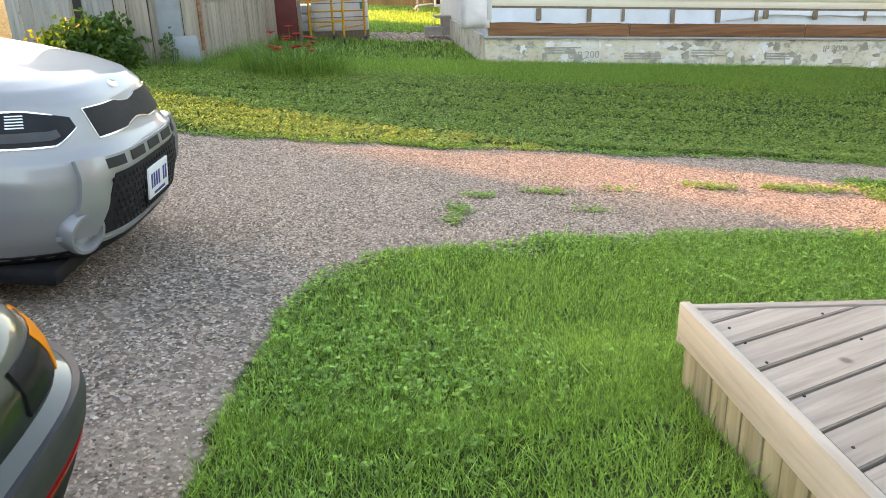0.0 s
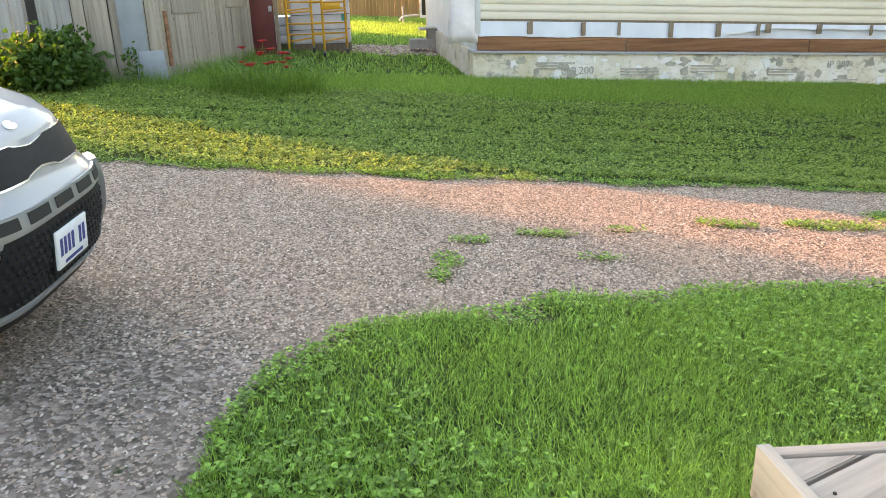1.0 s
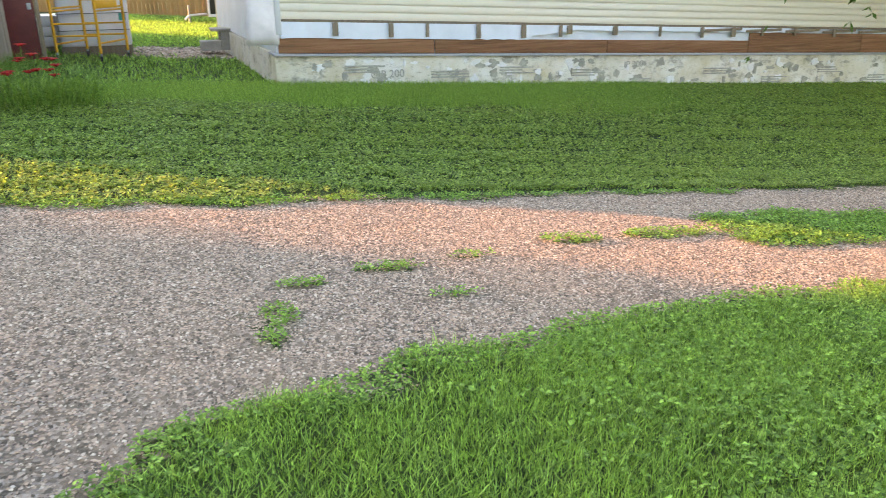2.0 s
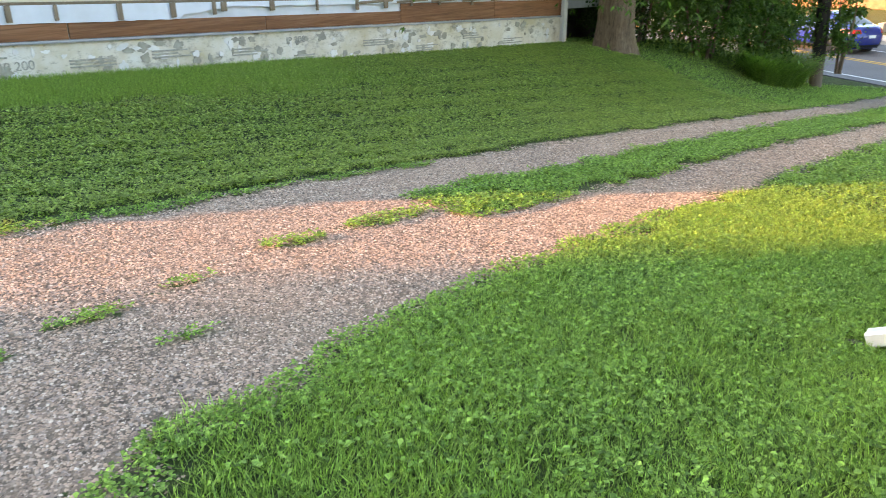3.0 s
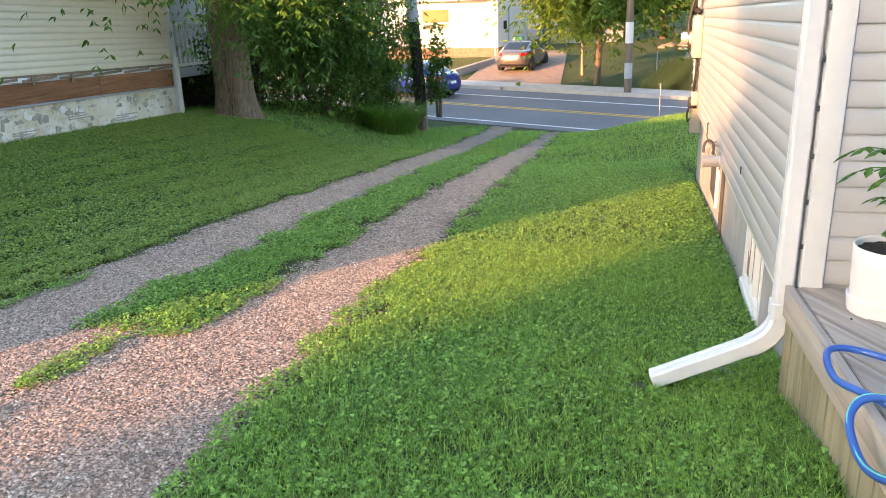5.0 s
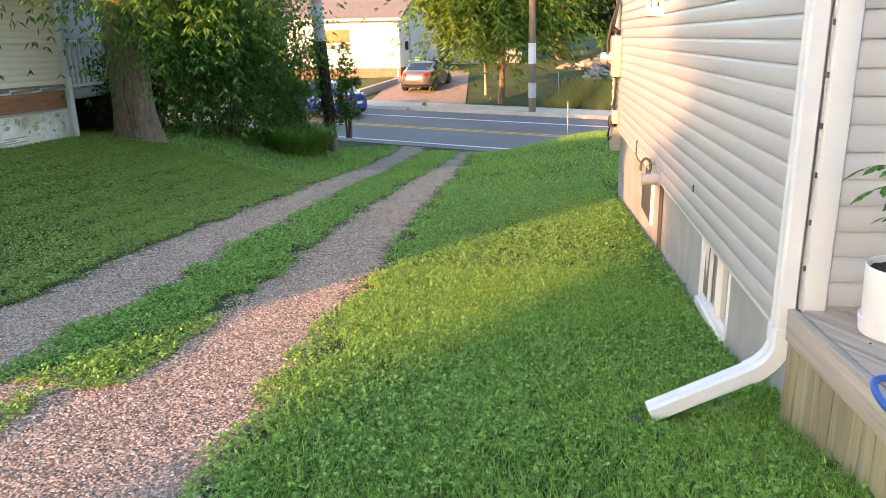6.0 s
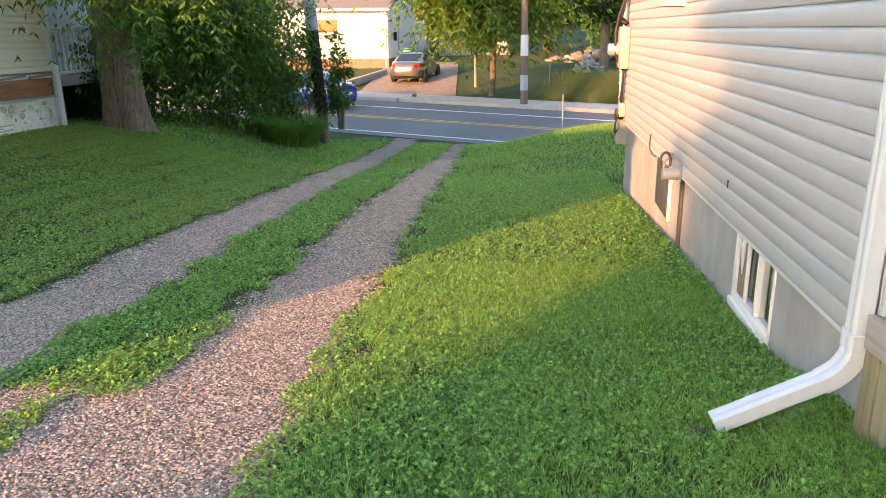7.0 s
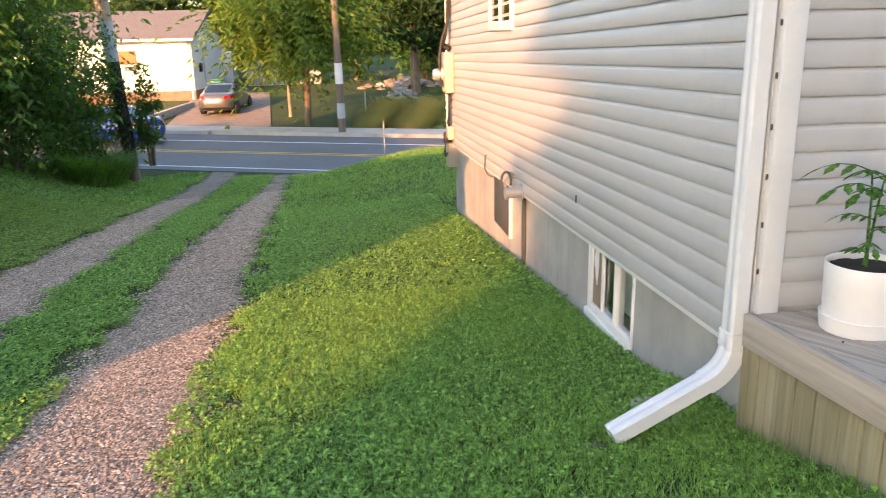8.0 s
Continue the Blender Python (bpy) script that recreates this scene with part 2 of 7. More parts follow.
ROAD = road_mat()
LINE_WHITE = plain("road_line_white", (0.66, 0.66, 0.66), 0.7, 0, 0.15, 3)
LINE_YELLOW = plain("road_line_yellow", (0.55, 0.33, 0.06), 0.7, 0, 0.15, 3)
GLASS = Mat("window_glass", 0.04)
GLASS.b.inputs["Transmission Weight"].default_value = 1.0
GLASS.b.inputs["IOR"].default_value = 1.45
GLASS = GLASS.done((0.9, 0.93, 0.95))
DARK_GLASS = Mat("tinted_glass", 0.05)
DARK_GLASS = DARK_GLASS.done((0.012, 0.014, 0.017))
CHROME = plain("chrome", (0.75, 0.75, 0.77), 0.12, 1.0, 0.03)


def paint_mat(name, color, metal=0.6, rough=0.32):
    m = Mat(name, rough, metal)
    m.b.inputs["Coat Weight"].default_value = 0.8
    m.b.inputs["Coat Roughness"].default_value = 0.06
    dust = m.ramp(m.noise(2.5, 5, 0.6), (0.4, color), (0.75, tuple(0.85 * c + 0.02 for c in color)))
    return m.done(dust, m.noise(500, 1), 0.02, 0.001)


SILVER = paint_mat("silver_paint", (0.30, 0.305, 0.315), 0.35, 0.45)
CHAMPAGNE = paint_mat("champagne_paint", (0.15, 0.13, 0.12), 0.5)
BLUE_PAINT = paint_mat("blue_paint", (0.003, 0.022, 0.24), 0.1, 0.25)
GREEN_PAINT = paint_mat("dark_green_paint", (0.012, 0.020, 0.012), 0.3)
BLACK_PLASTIC = plain("black_plastic", (0.018, 0.018, 0.020), 0.55, 0, 0.2, 25)
GREY_PLASTIC = plain("grey_plastic", (0.075, 0.08, 0.088), 0.6, 0, 0.1, 12)
STRIP_GREY = plain("dark_grey_strip", (0.04, 0.042, 0.046), 0.55, 0, 0.15, 12)
AMBER = plain("amber_lens", (0.9, 0.24, 0.004), 0.6)
RED_LENS = plain("red_lens", (0.45, 0.01, 0.01), 0.15)
ALLOY = plain("alloy", (0.45, 0.45, 0.46), 0.3, 0.8)
EARTH = concrete_mat("brown_gravel", (0.20, 0.14, 0.11), (0.32, 0.24, 0.19), 2.5)
GLASS_LENS = plain("lens_glass", (0.55, 0.57, 0.60), 0.08, 0.6, 0.05)
LAMP_DARK = plain("smoked_lens", (0.012, 0.013, 0.015), 0.22, 0.0, 0.2, 6, 0.0)
PLATE = plain("plate_white", (0.75, 0.77, 0.80), 0.4, 0, 0.04)
INK_BLUE = plain("blue_ink", (0.03, 0.05, 0.22), 0.6)
BRICK_BROWN = plain("brown_brick", (0.22, 0.13, 0.09), 0.9, 0, 0.25, 5)
SHADE_PANE = plain("shaded_pane", (0.16, 0.13, 0.11), 0.2)
BIN_GREEN = plain("bin_green", (0.02, 0.14, 0.08), 0.5)
# lit copy of the pole wood: low sun is in its warm, pale colour
POLE_SUNLIT = wood("sunlit_pole_wood", (0.30, 0.20, 0.13), (0.45, 0.32, 0.22), (0.58, 0.44, 0.32), "z")
# leaf colour with the evening sun worked into its yellow-green
LEAF_LIT = blade_mat("sunlit_leaf", (0.07, 0.14, 0.02), (0.13, 0.22, 0.03), (0.16, 0.22, 0.03))
SOIL_GREY = plain("washed_soil", (0.10, 0.085, 0.07), 0.95, 0, 0.3, 20, 0.6)
# near-black colour for the lowest band of the leaning pole
POLE_DARK = plain("dark_pole_wood", (0.022, 0.018, 0.015), 0.8, 0, 0.3, 6, 0.3)
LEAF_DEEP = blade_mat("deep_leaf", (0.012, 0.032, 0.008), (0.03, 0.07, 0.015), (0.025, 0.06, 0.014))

for mat_ in (BLACK_PLASTIC, GREY_PLASTIC, AMBER, LAMP_DARK):
    for nd in mat_.node_tree.nodes:
        if nd.type == "BSDF_PRINCIPLED":
            nd.inputs["Specular IOR Level"].default_value = 0.15

# ---- building helpers ----
def mesh_of(bm, name):
    me = bpy.data.meshes.new(name)
    bm.normal_update()
    bm.to_mesh(me)
    bm.free()
    return me


def smooth(ob, angle=40):
    for p in ob.data.polygons:
        p.use_smooth = True
    if angle < 180:
        ob.data.set_sharp_from_angle(angle=radians(angle))
    return ob


def part(name, bm, material, parent, label="", soft=True):
    ob = new(name, mesh_of(bm, name))
    ob.data.materials.append(material)
    ob.parent = parent
    if soft:
        smooth(ob)
    if label:
        ob["label"] = label
    return ob


def shared(name, me, parent, m=None):
    """One more object on the same mesh."""
    ob = new(name, me)
    ob.parent = parent
    if m is not None:
        ob.matrix_basis = m
    return ob


def thing(name, label, category, m=None, group="", kind=""):
    ob = new(name)
    ob.empty_display_size = 0.1
    if m is not None:
        ob.matrix_world = m
    return tagged(ob, label, category, group, kind)


def structure(name, bm, material, label="", soft=True):
    ob = new(name, mesh_of(bm, name))
    ob.data.materials.append(material)
    if soft:
        smooth(ob)
    return tagged(ob, label, "", "", "structure")


def box(bm, x0, y0, z0, x1, y1, z1, bevel=0.0):
    c = ((x0 + x1) / 2, (y0 + y1) / 2, (z0 + z1) / 2)
    d = (abs(x1 - x0), abs(y1 - y0), abs(z1 - z0))
    r = bmesh.ops.create_cube(bm, size=1, matrix=Matrix.Translation(c) @ Matrix.Diagonal((*d, 1)))
    if bevel:
        es = list({e for v in r["verts"] for e in v.link_edges})
        bmesh.ops.bevel(bm, geom=es, offset=min(bevel, min(d) * 0.45), segments=2, profile=0.5, affect="EDGES")
    return bm


def boxed(*a, **k):
    return box(bmesh.new(), *a, **k)


def rod(bm, p0, p1, r0, r1=None, n=10, caps=True):
    p0, p1 = Vector(p0), Vector(p1)
    r1 = r0 if r1 is None else r1
    q = (p1 - p0).to_track_quat("Z", "Y").to_matrix()
    rings = []
    for p, r in ((p0, r0), (p1, r1)):
        rings.append([bm.verts.new(p + q @ Vector((r * math.cos(a), r * math.sin(a), 0))) for a in (2 * math.pi * k / n for k in range(n))])
    for k in range(n):
        bm.faces.new((rings[0][k], rings[0][(k + 1) % n], rings[1][(k + 1) % n], rings[1][k]))
    if caps:
        bm.faces.new(rings[0][::-1])
        bm.faces.new(rings[1])
    return bm


def tube(bm, pts, radii, n=10, caps=True):
    """A round tube along points, with a radius at each."""
    pts = [Vector(p) for p in pts]
    rings, up = [], Vector((0.31, 0.17, 0.93)).normalized()
    for i, p in enumerate(pts):
        d = (pts[min(i + 1, len(pts) - 1)] - pts[max(i - 1, 0)]).normalized()
        s = d.cross(up)
        s = s.normalized() if s.length > 1e-3 else Vector((1, 0, 0))
        u = s.cross(d)
        up = u
        r = radii[i] if isinstance(radii, (list, tuple)) else radii
        rings.append([bm.verts.new(p + r * (math.cos(a) * s + math.sin(a) * u)) for a in (2 * math.pi * k / n for k in range(n))])
    for a, b in zip(rings, rings[1:]):
        for k in range(n):
            bm.faces.new((a[k], b[k], b[(k + 1) % n], a[(k + 1) % n]))
    if caps:
        bm.faces.new(rings[0])
        bm.faces.new(rings[-1][::-1])
    return bm


def lathe(bm, prof, n=32, m=None):
    """prof: (radius, z) from bottom to top."""
    rings = []
    for r, z in prof:
        rings.append([bm.verts.new((r * math.cos(2 * math.pi * k / n), r * math.sin(2 * math.pi * k / n), z)) for k in range(n)])
    for a, b in zip(rings, rings[1:]):
        for k in range(n):
            bm.faces.new((a[k], a[(k + 1) % n], b[(k + 1) % n], b[k]))
    if prof[0][0] > 0:
        bm.faces.new(rings[0][::-1])
    if prof[-1][0] > 0:
        bm.faces.new(rings[-1])
    if m is not None:
        bmesh.ops.transform(bm, matrix=m, verts=bm.verts)
    return bm


def extrude(bm, outline, axis_vec, flip=False):
    """A solid from a closed outline of 3D points, pushed along a vector."""
    v = Vector(axis_vec)
    a = [bm.verts.new(Vector(p)) for p in outline]
    b = [bm.verts.new(Vector(p) + v) for p in outline]
    n = len(a)
    fs = [bm.faces.new((a[k], a[(k + 1) % n], b[(k + 1) % n], b[k])) for k in range(n)]
    fs += [bm.faces.new(a[::-1]), bm.faces.new(b)]
    bmesh.ops.recalc_face_normals(bm, faces=fs)
    return bm


def sm(a, b, v):
    t = np.clip((np.asarray(v, float) - a) / (b - a), 0, 1)
    return t * t * (3 - 2 * t)


ROAD_AT, ROAD_TURN = (28.0, 5.2), -25.0


def along_road(x, y):
    """Distance across the street from its centre line, and along it."""
    c, k = math.cos(radians(ROAD_TURN)), math.sin(radians(ROAD_TURN))
    dx, dy = np.asarray(x, float) - ROAD_AT[0], np.asarray(y, float) - ROAD_AT[1]
    return dx * c + dy * k, -dx * k + dy * c


def ground_z(x, y):
    """Height of the ground: a slope down to the street, with banks on both sides of the drive."""
    x, y = np.asarray(x, float), np.asarray(y, float)
    xc, yc = np.maximum(x, -3), np.clip(y, -4, 13)
    z = 0.395 - 0.0998 * xc - 0.0273 * yc + 0.04 * np.clip(-3 - x, 0, 9)
    u = along_road(x, y)[0]
    lift = np.clip(0.42 + 0.043 * (x - 2), 0.2, 1.12) * (1 - sm(-7.6, -4.0, u))
    z = z + lift * sm(8.0, 12.8, y)
    z = z + 0.62 * sm(12, 20, x) * (1 - sm(-6.0, -3.6, u)) * (1 - sm(1.2, 4.8, y))
    z = z + 0.14 * sm(3.3, 2.4, y) * sm(4.2, 3.0, x) * sm(0.2, 1.0, x)
    z = z - 0.16 * np.exp(-np.clip(y - 2.28 + 0.035 * (x - 4), 0, 9) / 0.40) * sm(4.3, 5.4, x) * (1 - sm(12.6, 14.0, x))
    s = sm(-5.2, -3.6, u)
    z = z * (1 - s) - 2.2 * s
    return z + 0.6 * sm(6.5, 18, u) + 1.0 * sm(18, 80, u) + 3.0 * sm(80, 400, u)


def gz(x, y):
    return float(ground_z(x, y))


def gravel_mask(x, y):
    """1 on the gravel, 0 on the grass, with a soft edge some 0.4 m wide."""
    x, y = np.asarray(x, float), np.asarray(y, float)
    w = 0.30
    fade = 1 - 0.7 * sm(2, 9, x)
    wob = fade * 0.6 * (0.09 * np.sin(2.3 * x + 0.7) + 0.06 * np.sin(5.1 * x + 2.0) + 0.035 * np.sin(11.7 * x + 0.4))
    wob2 = fade * 0.6 * (0.08 * np.sin(2.9 * x + 2.6) + 0.06 * np.sin(6.3 * x) + 0.035 * np.sin(13.1 * x + 1.1))
    e = np.exp(-np.clip(x, -1.2, 30) / 1.3)
    south = 5.03 - 1.1 * e - 12 * np.clip(-0.3 - x, 0, 3) ** 2 - 0.12 * sm(9, 22, x) + 0.7 * wob
    north = 7.75 + 0.15 * sm(0, 6, x) - 0.6 * sm(8, 22, x) + 0.2 * sm(0, -3, x) + wob2
    m = np.clip(0.5 + np.minimum(y - south, north - y) / (2 * w), 0, 1)
    lo = 5.92 - 0.6 * sm(9, 22, x) + 0.25 * sm(6.0, 4.2, x) + wob
    hi = 6.9 - 0.4 * sm(9, 22, x) - 0.12 * sm(6.0, 4.2, x) - wob2 + 0.5 * wob
    strip = np.clip(0.5 + np.minimum(np.minimum(y - lo, hi - y), (x - 4.75) * 0.5) / (2 * w), 0, 1)
    m = m * (1 - strip) * (1 - sm(27, 28, x))
    for cx, cy, rx, ry, a in ((3.08, 6.38, 0.27, 0.13, 0.8), (3.92, 6.42, 0.38, 0.15, 0.85), (1.45, 5.95, 0.34, 0.10, 0.62), (0.66, 5.30, 0.16, 0.20, 0.55), (0.9, 5.74, 0.22, 0.10, 0.55), (1.7, 5.42, 0.3, 0.09, 0.5),
                              (0.3, 4.18, 0.30, 0.15, 0.85), (-0.05, 3.9, 0.25, 0.12, 0.6), (0.56, 4.98, 0.14, 0.16, 0.5), (2.14, 6.12, 0.3, 0.08, 0.5), (-0.9, 3.6, 0.5, 0.6, 0.24), (-1.3, 4.6, 0.4, 0.4, 0.26)):
        m = m - a * np.exp(-((x - cx) / rx) ** 2 - ((y - cy) / ry) ** 2) * m
    yard = np.exp(-(((x - 1.6) / 1.7) ** 4) - ((y - 18.6) / 1.4) ** 4)
    return np.clip(np.maximum(m, 0.75 * yard), 0, 1)

# ---- ground ----
def axis(*runs):
    out = [runs[0][0]]
    for a, b, step in runs:
        k = max(1, round((b - a) / step))
        out += [a + (b - a) * (i + 1) / k for i in range(k)]
    return np.array(out)


def sheet(name, xs, ys, zf, material):
    X, Y = np.meshgrid(xs, ys)
    Z = zf(X, Y)
    nx, ny = len(xs), len(ys)
    me = bpy.data.meshes.new(name)
    idx = np.arange(nx * ny).reshape(ny, nx)
    faces = np.stack([idx[:-1, :-1], idx[:-1, 1:], idx[1:, 1:], idx[1:, :-1]], -1).reshape(-1, 4)
    me.vertices.add(nx * ny)
    me.vertices.foreach_set("co", np.stack([X, Y, Z], -1).ravel())
    me.loops.add(faces.size)
    me.loops.foreach_set("vertex_index", faces.ravel())
    me.polygons.add(len(faces))
    me.polygons.foreach_set("loop_start", np.arange(0, faces.size, 4))
    me.update(calc_edges=True)
    at = me.attributes.new("gravel", "FLOAT", "POINT")
    at.data.foreach_set("value", gravel_mask(X, Y).ravel())
    me.materials.append(material)
    ob = new(name, me)
    for p in me.polygons:
        p.use_smooth = True
    return ob


gx = axis((-600, -60, 60), (-60, -12, 6), (-12, -4, 0.5), (-4, 12, 0.12), (12, 26, 0.3), (26, 50, 1.0), (50, 120, 5), (120, 900, 60))
gy = axis((-600, -60, 60), (-60, -8, 4), (-8, 1.5, 0.5), (1.5, 9, 0.12), (9, 20, 0.4), (20, 60, 2.5), (60, 700, 60))
tagged(sheet("ground", gx, gy, ground_z, GROUND), "sloping mown lawn with a worn gravel drive", "ground", "", "structure")

# road, lines, kerb and pavement
def road_strip(name, u0, u1, z0, z1, material, label, v0=-250, v1=250):
    ob = structure(name, boxed(u0, v0, z0, u1, v1, z1), material, label)
    ob.matrix_world = pose(*ROAD_AT, 0, 0, 0, ROAD_TURN)
    return ob


road_strip("road", -3.55, 4.4, -2.6, -2.17, ROAD, "grey asphalt street with painted lines")
for u, mt in ((-2.95, LINE_WHITE), (2.6, LINE_WHITE), (-0.14, LINE_YELLOW), (0.14, LINE_YELLOW)):
    road_strip("road_line", u - 0.06, u + 0.06, -2.2, -2.164, mt, "worn painted road line")
road_strip("kerb", 4.4, 4.62, -2.6, -2.03, KERB, "low concrete kerb beside the street", -250, 0.6)
road_strip("kerb", 4.4, 4.62, -2.6, -2.03, KERB, "low concrete kerb beside the street", 5.6, 250)
road_strip("pavement", 4.62, 6.3, -2.6, -2.05, KERB, "pale concrete pavement")
dv = bmesh.new()
rows = []
for i in range(29):
    x = 35.6 + 0.5 * i
    rows.append([dv.verts.new((x, y, gz(x, y) + 0.035)) for y in (5.9 + 0.02 * i, 7.5, 9.2, 10.75)])
for r0, r1 in zip(rows, rows[1:]):
    for j in range(3):
        dv.faces.new((r0[j], r1[j], r1[j + 1], r0[j + 1]))
structure("driveway", dv, EARTH, "brown gravel driveway across the street")

# ---- the white house beside the drive ----
HX0, HX1, HY, HZ = 4.02, 13.2, 2.24, 0.32
HOUSE_AT = pose(4.0, 2.38, 0, 0, 0, -2.0) @ pose(-4.008, -2.262, 0)     # the wall runs a little askew to the drive
HSLOPE, LAP = -0.030, 0.1155
def course_mesh(name, length, h=0.12, lap=0.016):
    """One vinyl siding course along x, face towards -y, with its double-curved lap."""
    bm = bmesh.new()
    prof = [(0.0, 0.004), (-lap + 0.004, 0.004), (-lap, 0.0), (-lap - 0.002, 0.004), (-lap - 0.001, h * 0.30), (-lap * 0.97, h * 0.76), (-lap * 0.74, h * 0.82), (-lap * 0.50, h * 0.87), (-lap * 0.34, h * 0.94), (-0.001, h + 0.008), (0.0, h + 0.008)]
    extrude(bm, [(0, y, z) for y, z in prof], (length, 0, 0))
    me = mesh_of(bm, name)
    for p in me.polygons:
        p.use_smooth = len(p.vertices) == 4
    me.set_sharp_from_angle(angle=radians(35))
    return me


house = thing("house", "white vinyl-sided house on a grey parged foundation", "house", kind="structure")
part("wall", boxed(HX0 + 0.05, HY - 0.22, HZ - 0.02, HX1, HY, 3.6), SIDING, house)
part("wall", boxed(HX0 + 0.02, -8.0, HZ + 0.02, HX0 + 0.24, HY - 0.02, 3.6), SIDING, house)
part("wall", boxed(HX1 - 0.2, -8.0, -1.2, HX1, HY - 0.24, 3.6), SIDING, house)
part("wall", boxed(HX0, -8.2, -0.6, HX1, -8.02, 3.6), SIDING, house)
# foundation with the basement window's opening
WX0, WX1, WZ0, WZ1 = 5.58, 6.50, -0.33, 0.25
fy0, fy1 = HY - 0.30, HY - 0.055
fb = bmesh.new()
box(fb, HX0 + 0.06, fy0, -1.6, WX0, fy1, HZ + 0.01)
box(fb, WX1, fy0, -1.6, HX1 - 0.03, fy1, HZ + 0.01)
box(fb, WX0, fy0, -1.6, WX1, fy1, WZ0)
box(fb, WX0, fy0, WZ1, WX1, fy1, HZ + 0.01)
box(fb, HX0 + 0.06, -8.0, -0.6, HX0 + 0.3, fy0, HZ + 0.01)
part("foundation", fb, PARGE, house, "grey parged concrete foundation", soft=False)
part("roof", boxed(HX0 - 0.4, -8.4, 3.6, HX1 + 0.4, HY + 0.4, 3.8), ROOF, house)
part("corner_trim", boxed(HX0 - 0.012, HY - 0.075, HZ - 0.03, HX0 + 0.04, HY + 0.022, 3.6, bevel=0.008), TRIM, house)
part("corner_trim", boxed(HX0 + 0.044, HY + 0.002, HZ - 0.03, HX0 + 0.10, HY + 0.022, 3.6, bevel=0.006), TRIM, house)
part("corner_trim", boxed(HX1 - 0.09, HY + 0.002, HZ - 0.03, HX1 + 0.02, HY + 0.024, 3.6, bevel=0.006), TRIM, house)
ss = boxed(HX0 + 0.104, HY + 0.002, HZ - 0.03, HX1 - 0.094, HY + 0.012, HZ - 0.002)
for v in ss.verts:
    v.co.z += HSLOPE * (v.co.x - HX0)
part("starter_strip", ss, TRIM, house)
# basement window
win = thing("window_1", "white basement window with a broken, patched pane", "window", kind="structure")
wf = bmesh.new()
for a in ((WX0, WZ0, WX0 + 0.03, WZ1), (WX1 - 0.07, WZ0, WX1, WZ1), (WX0 + 0.03, WZ0, WX1 - 0.07, WZ0 + 0.06), (WX0 + 0.03, WZ1 - 0.05, WX1 - 0.07, WZ1), (5.91, WZ0 + 0.06, 5.945, WZ1 - 0.05)):
    box(wf, a[0], fy1 - 0.07, a[1], a[2], fy1 + 0.012, a[3], bevel=0.006)
part("window_frame", wf, WHITE_PAINT, win)
part("window_sill", boxed(WX0 - 0.03, fy0 + 0.1, WZ0 - 0.07, WX1 + 0.03, fy1 + 0.03, WZ0 - 0.002, bevel=0.012), WHITE_PAINT, win)
for a, b in ((WX0 + 0.03, 5.91), (5.945, 6.19)):
    g = part("pane", boxed(a, fy1 - 0.03, WZ0 + 0.06, b, fy1 - 0.024, WZ1 - 0.05), GLASS, win, soft=False)
    g.visible_shadow = False
part("backing", boxed(WX0, fy0 + 0.005, WZ0, WX1, fy0 + 0.03, WZ1), DARK, win)
part("curtain", boxed(5.96, fy0 + 0.06, WZ0 + 0.06, 6.18, fy0 + 0.075, WZ1 - 0.05), PLASTIC_WRAP, win, "pale curtain behind the pane")
part("sliding_sash", boxed(6.192, fy1 - 0.02, WZ0 + 0.06, 6.225, fy1 + 0.002, WZ1 - 0.05, bevel=0.004), WHITE_PAINT, win)
part("patch_board", boxed(6.228, fy1 - 0.03, WZ0 + 0.06, 6.428, fy1 - 0.008, WZ1 - 0.05, bevel=0.004), STUD, win, "weathered brown board over the broken pane")
tear = bmesh.new()
extrude(tear, [(6.30, fy1 - 0.007, 0.16), (6.36, fy1 - 0.007, 0.19), (6.40, fy1 - 0.007, 0.10), (6.37, fy1 - 0.007, 0.0), (6.33, fy1 - 0.007, -0.10), (6.315, fy1 - 0.007, -0.02)], (0, 0.006, 0))
part("torn_foam", tear, PLASTIC_WRAP, win, "torn white foam on the board", soft=False)
# upper window on the drive side
win2 = thing("window_2", "white-framed upper window in the siding", "window", kind="structure")
u0, u1, uz = 8.82, 10.0, 1.76
wf = bmesh.new()
for a in ((u0, uz, u0 + 0.09, 2.9), (u1 - 0.09, uz, u1, 2.9), (u0 + 0.09, uz, u1 - 0.09, uz + 0.10), (u0 + 0.09, 2.8, u1 - 0.09, 2.9), (9.38, uz + 0.1, 9.43, 2.8)):
    box(wf, a[0], HY + 0.004, a[1], a[2], HY + 0.045, a[3], bevel=0.008)
part("window_frame", wf, TRIM, win2)
part("pane", boxed(u0 + 0.09, HY + 0.004, uz + 0.1, u1 - 0.09, HY + 0.018, 2.8), DARK_GLASS, win2)

# ---- the neighbour's house: it has settled towards the street ----
NX0, NX1, NY, NS = 2.12, 16.38, 13.1, -0.043
def shear(bm):
    for v in bm.verts:
        v.co.z += NS * (v.co.x - NX0)
    return bm


neighbour = thing("neighbour_house", "cream-sided house stripped to its wrap and boards at the base", "house", kind="structure")
part("foundation", shear(boxed(NX0, NY + 0.02, -1.2, NX1, NY + 0.4, 0.72, bevel=0.02)), FOUNDATION, neighbour, "peeling whitewashed foundation with faded print")
part("foundation", shear(boxed(NX0, NY + 0.404, -1.2, NX0 + 0.4, NY + 7, 0.72)), FOUNDATION, neighbour)
part("foundation", shear(boxed(NX1 - 0.4, NY + 0.404, -1.2, NX1, NY + 7, 0.72)), FOUNDATION, neighbour)
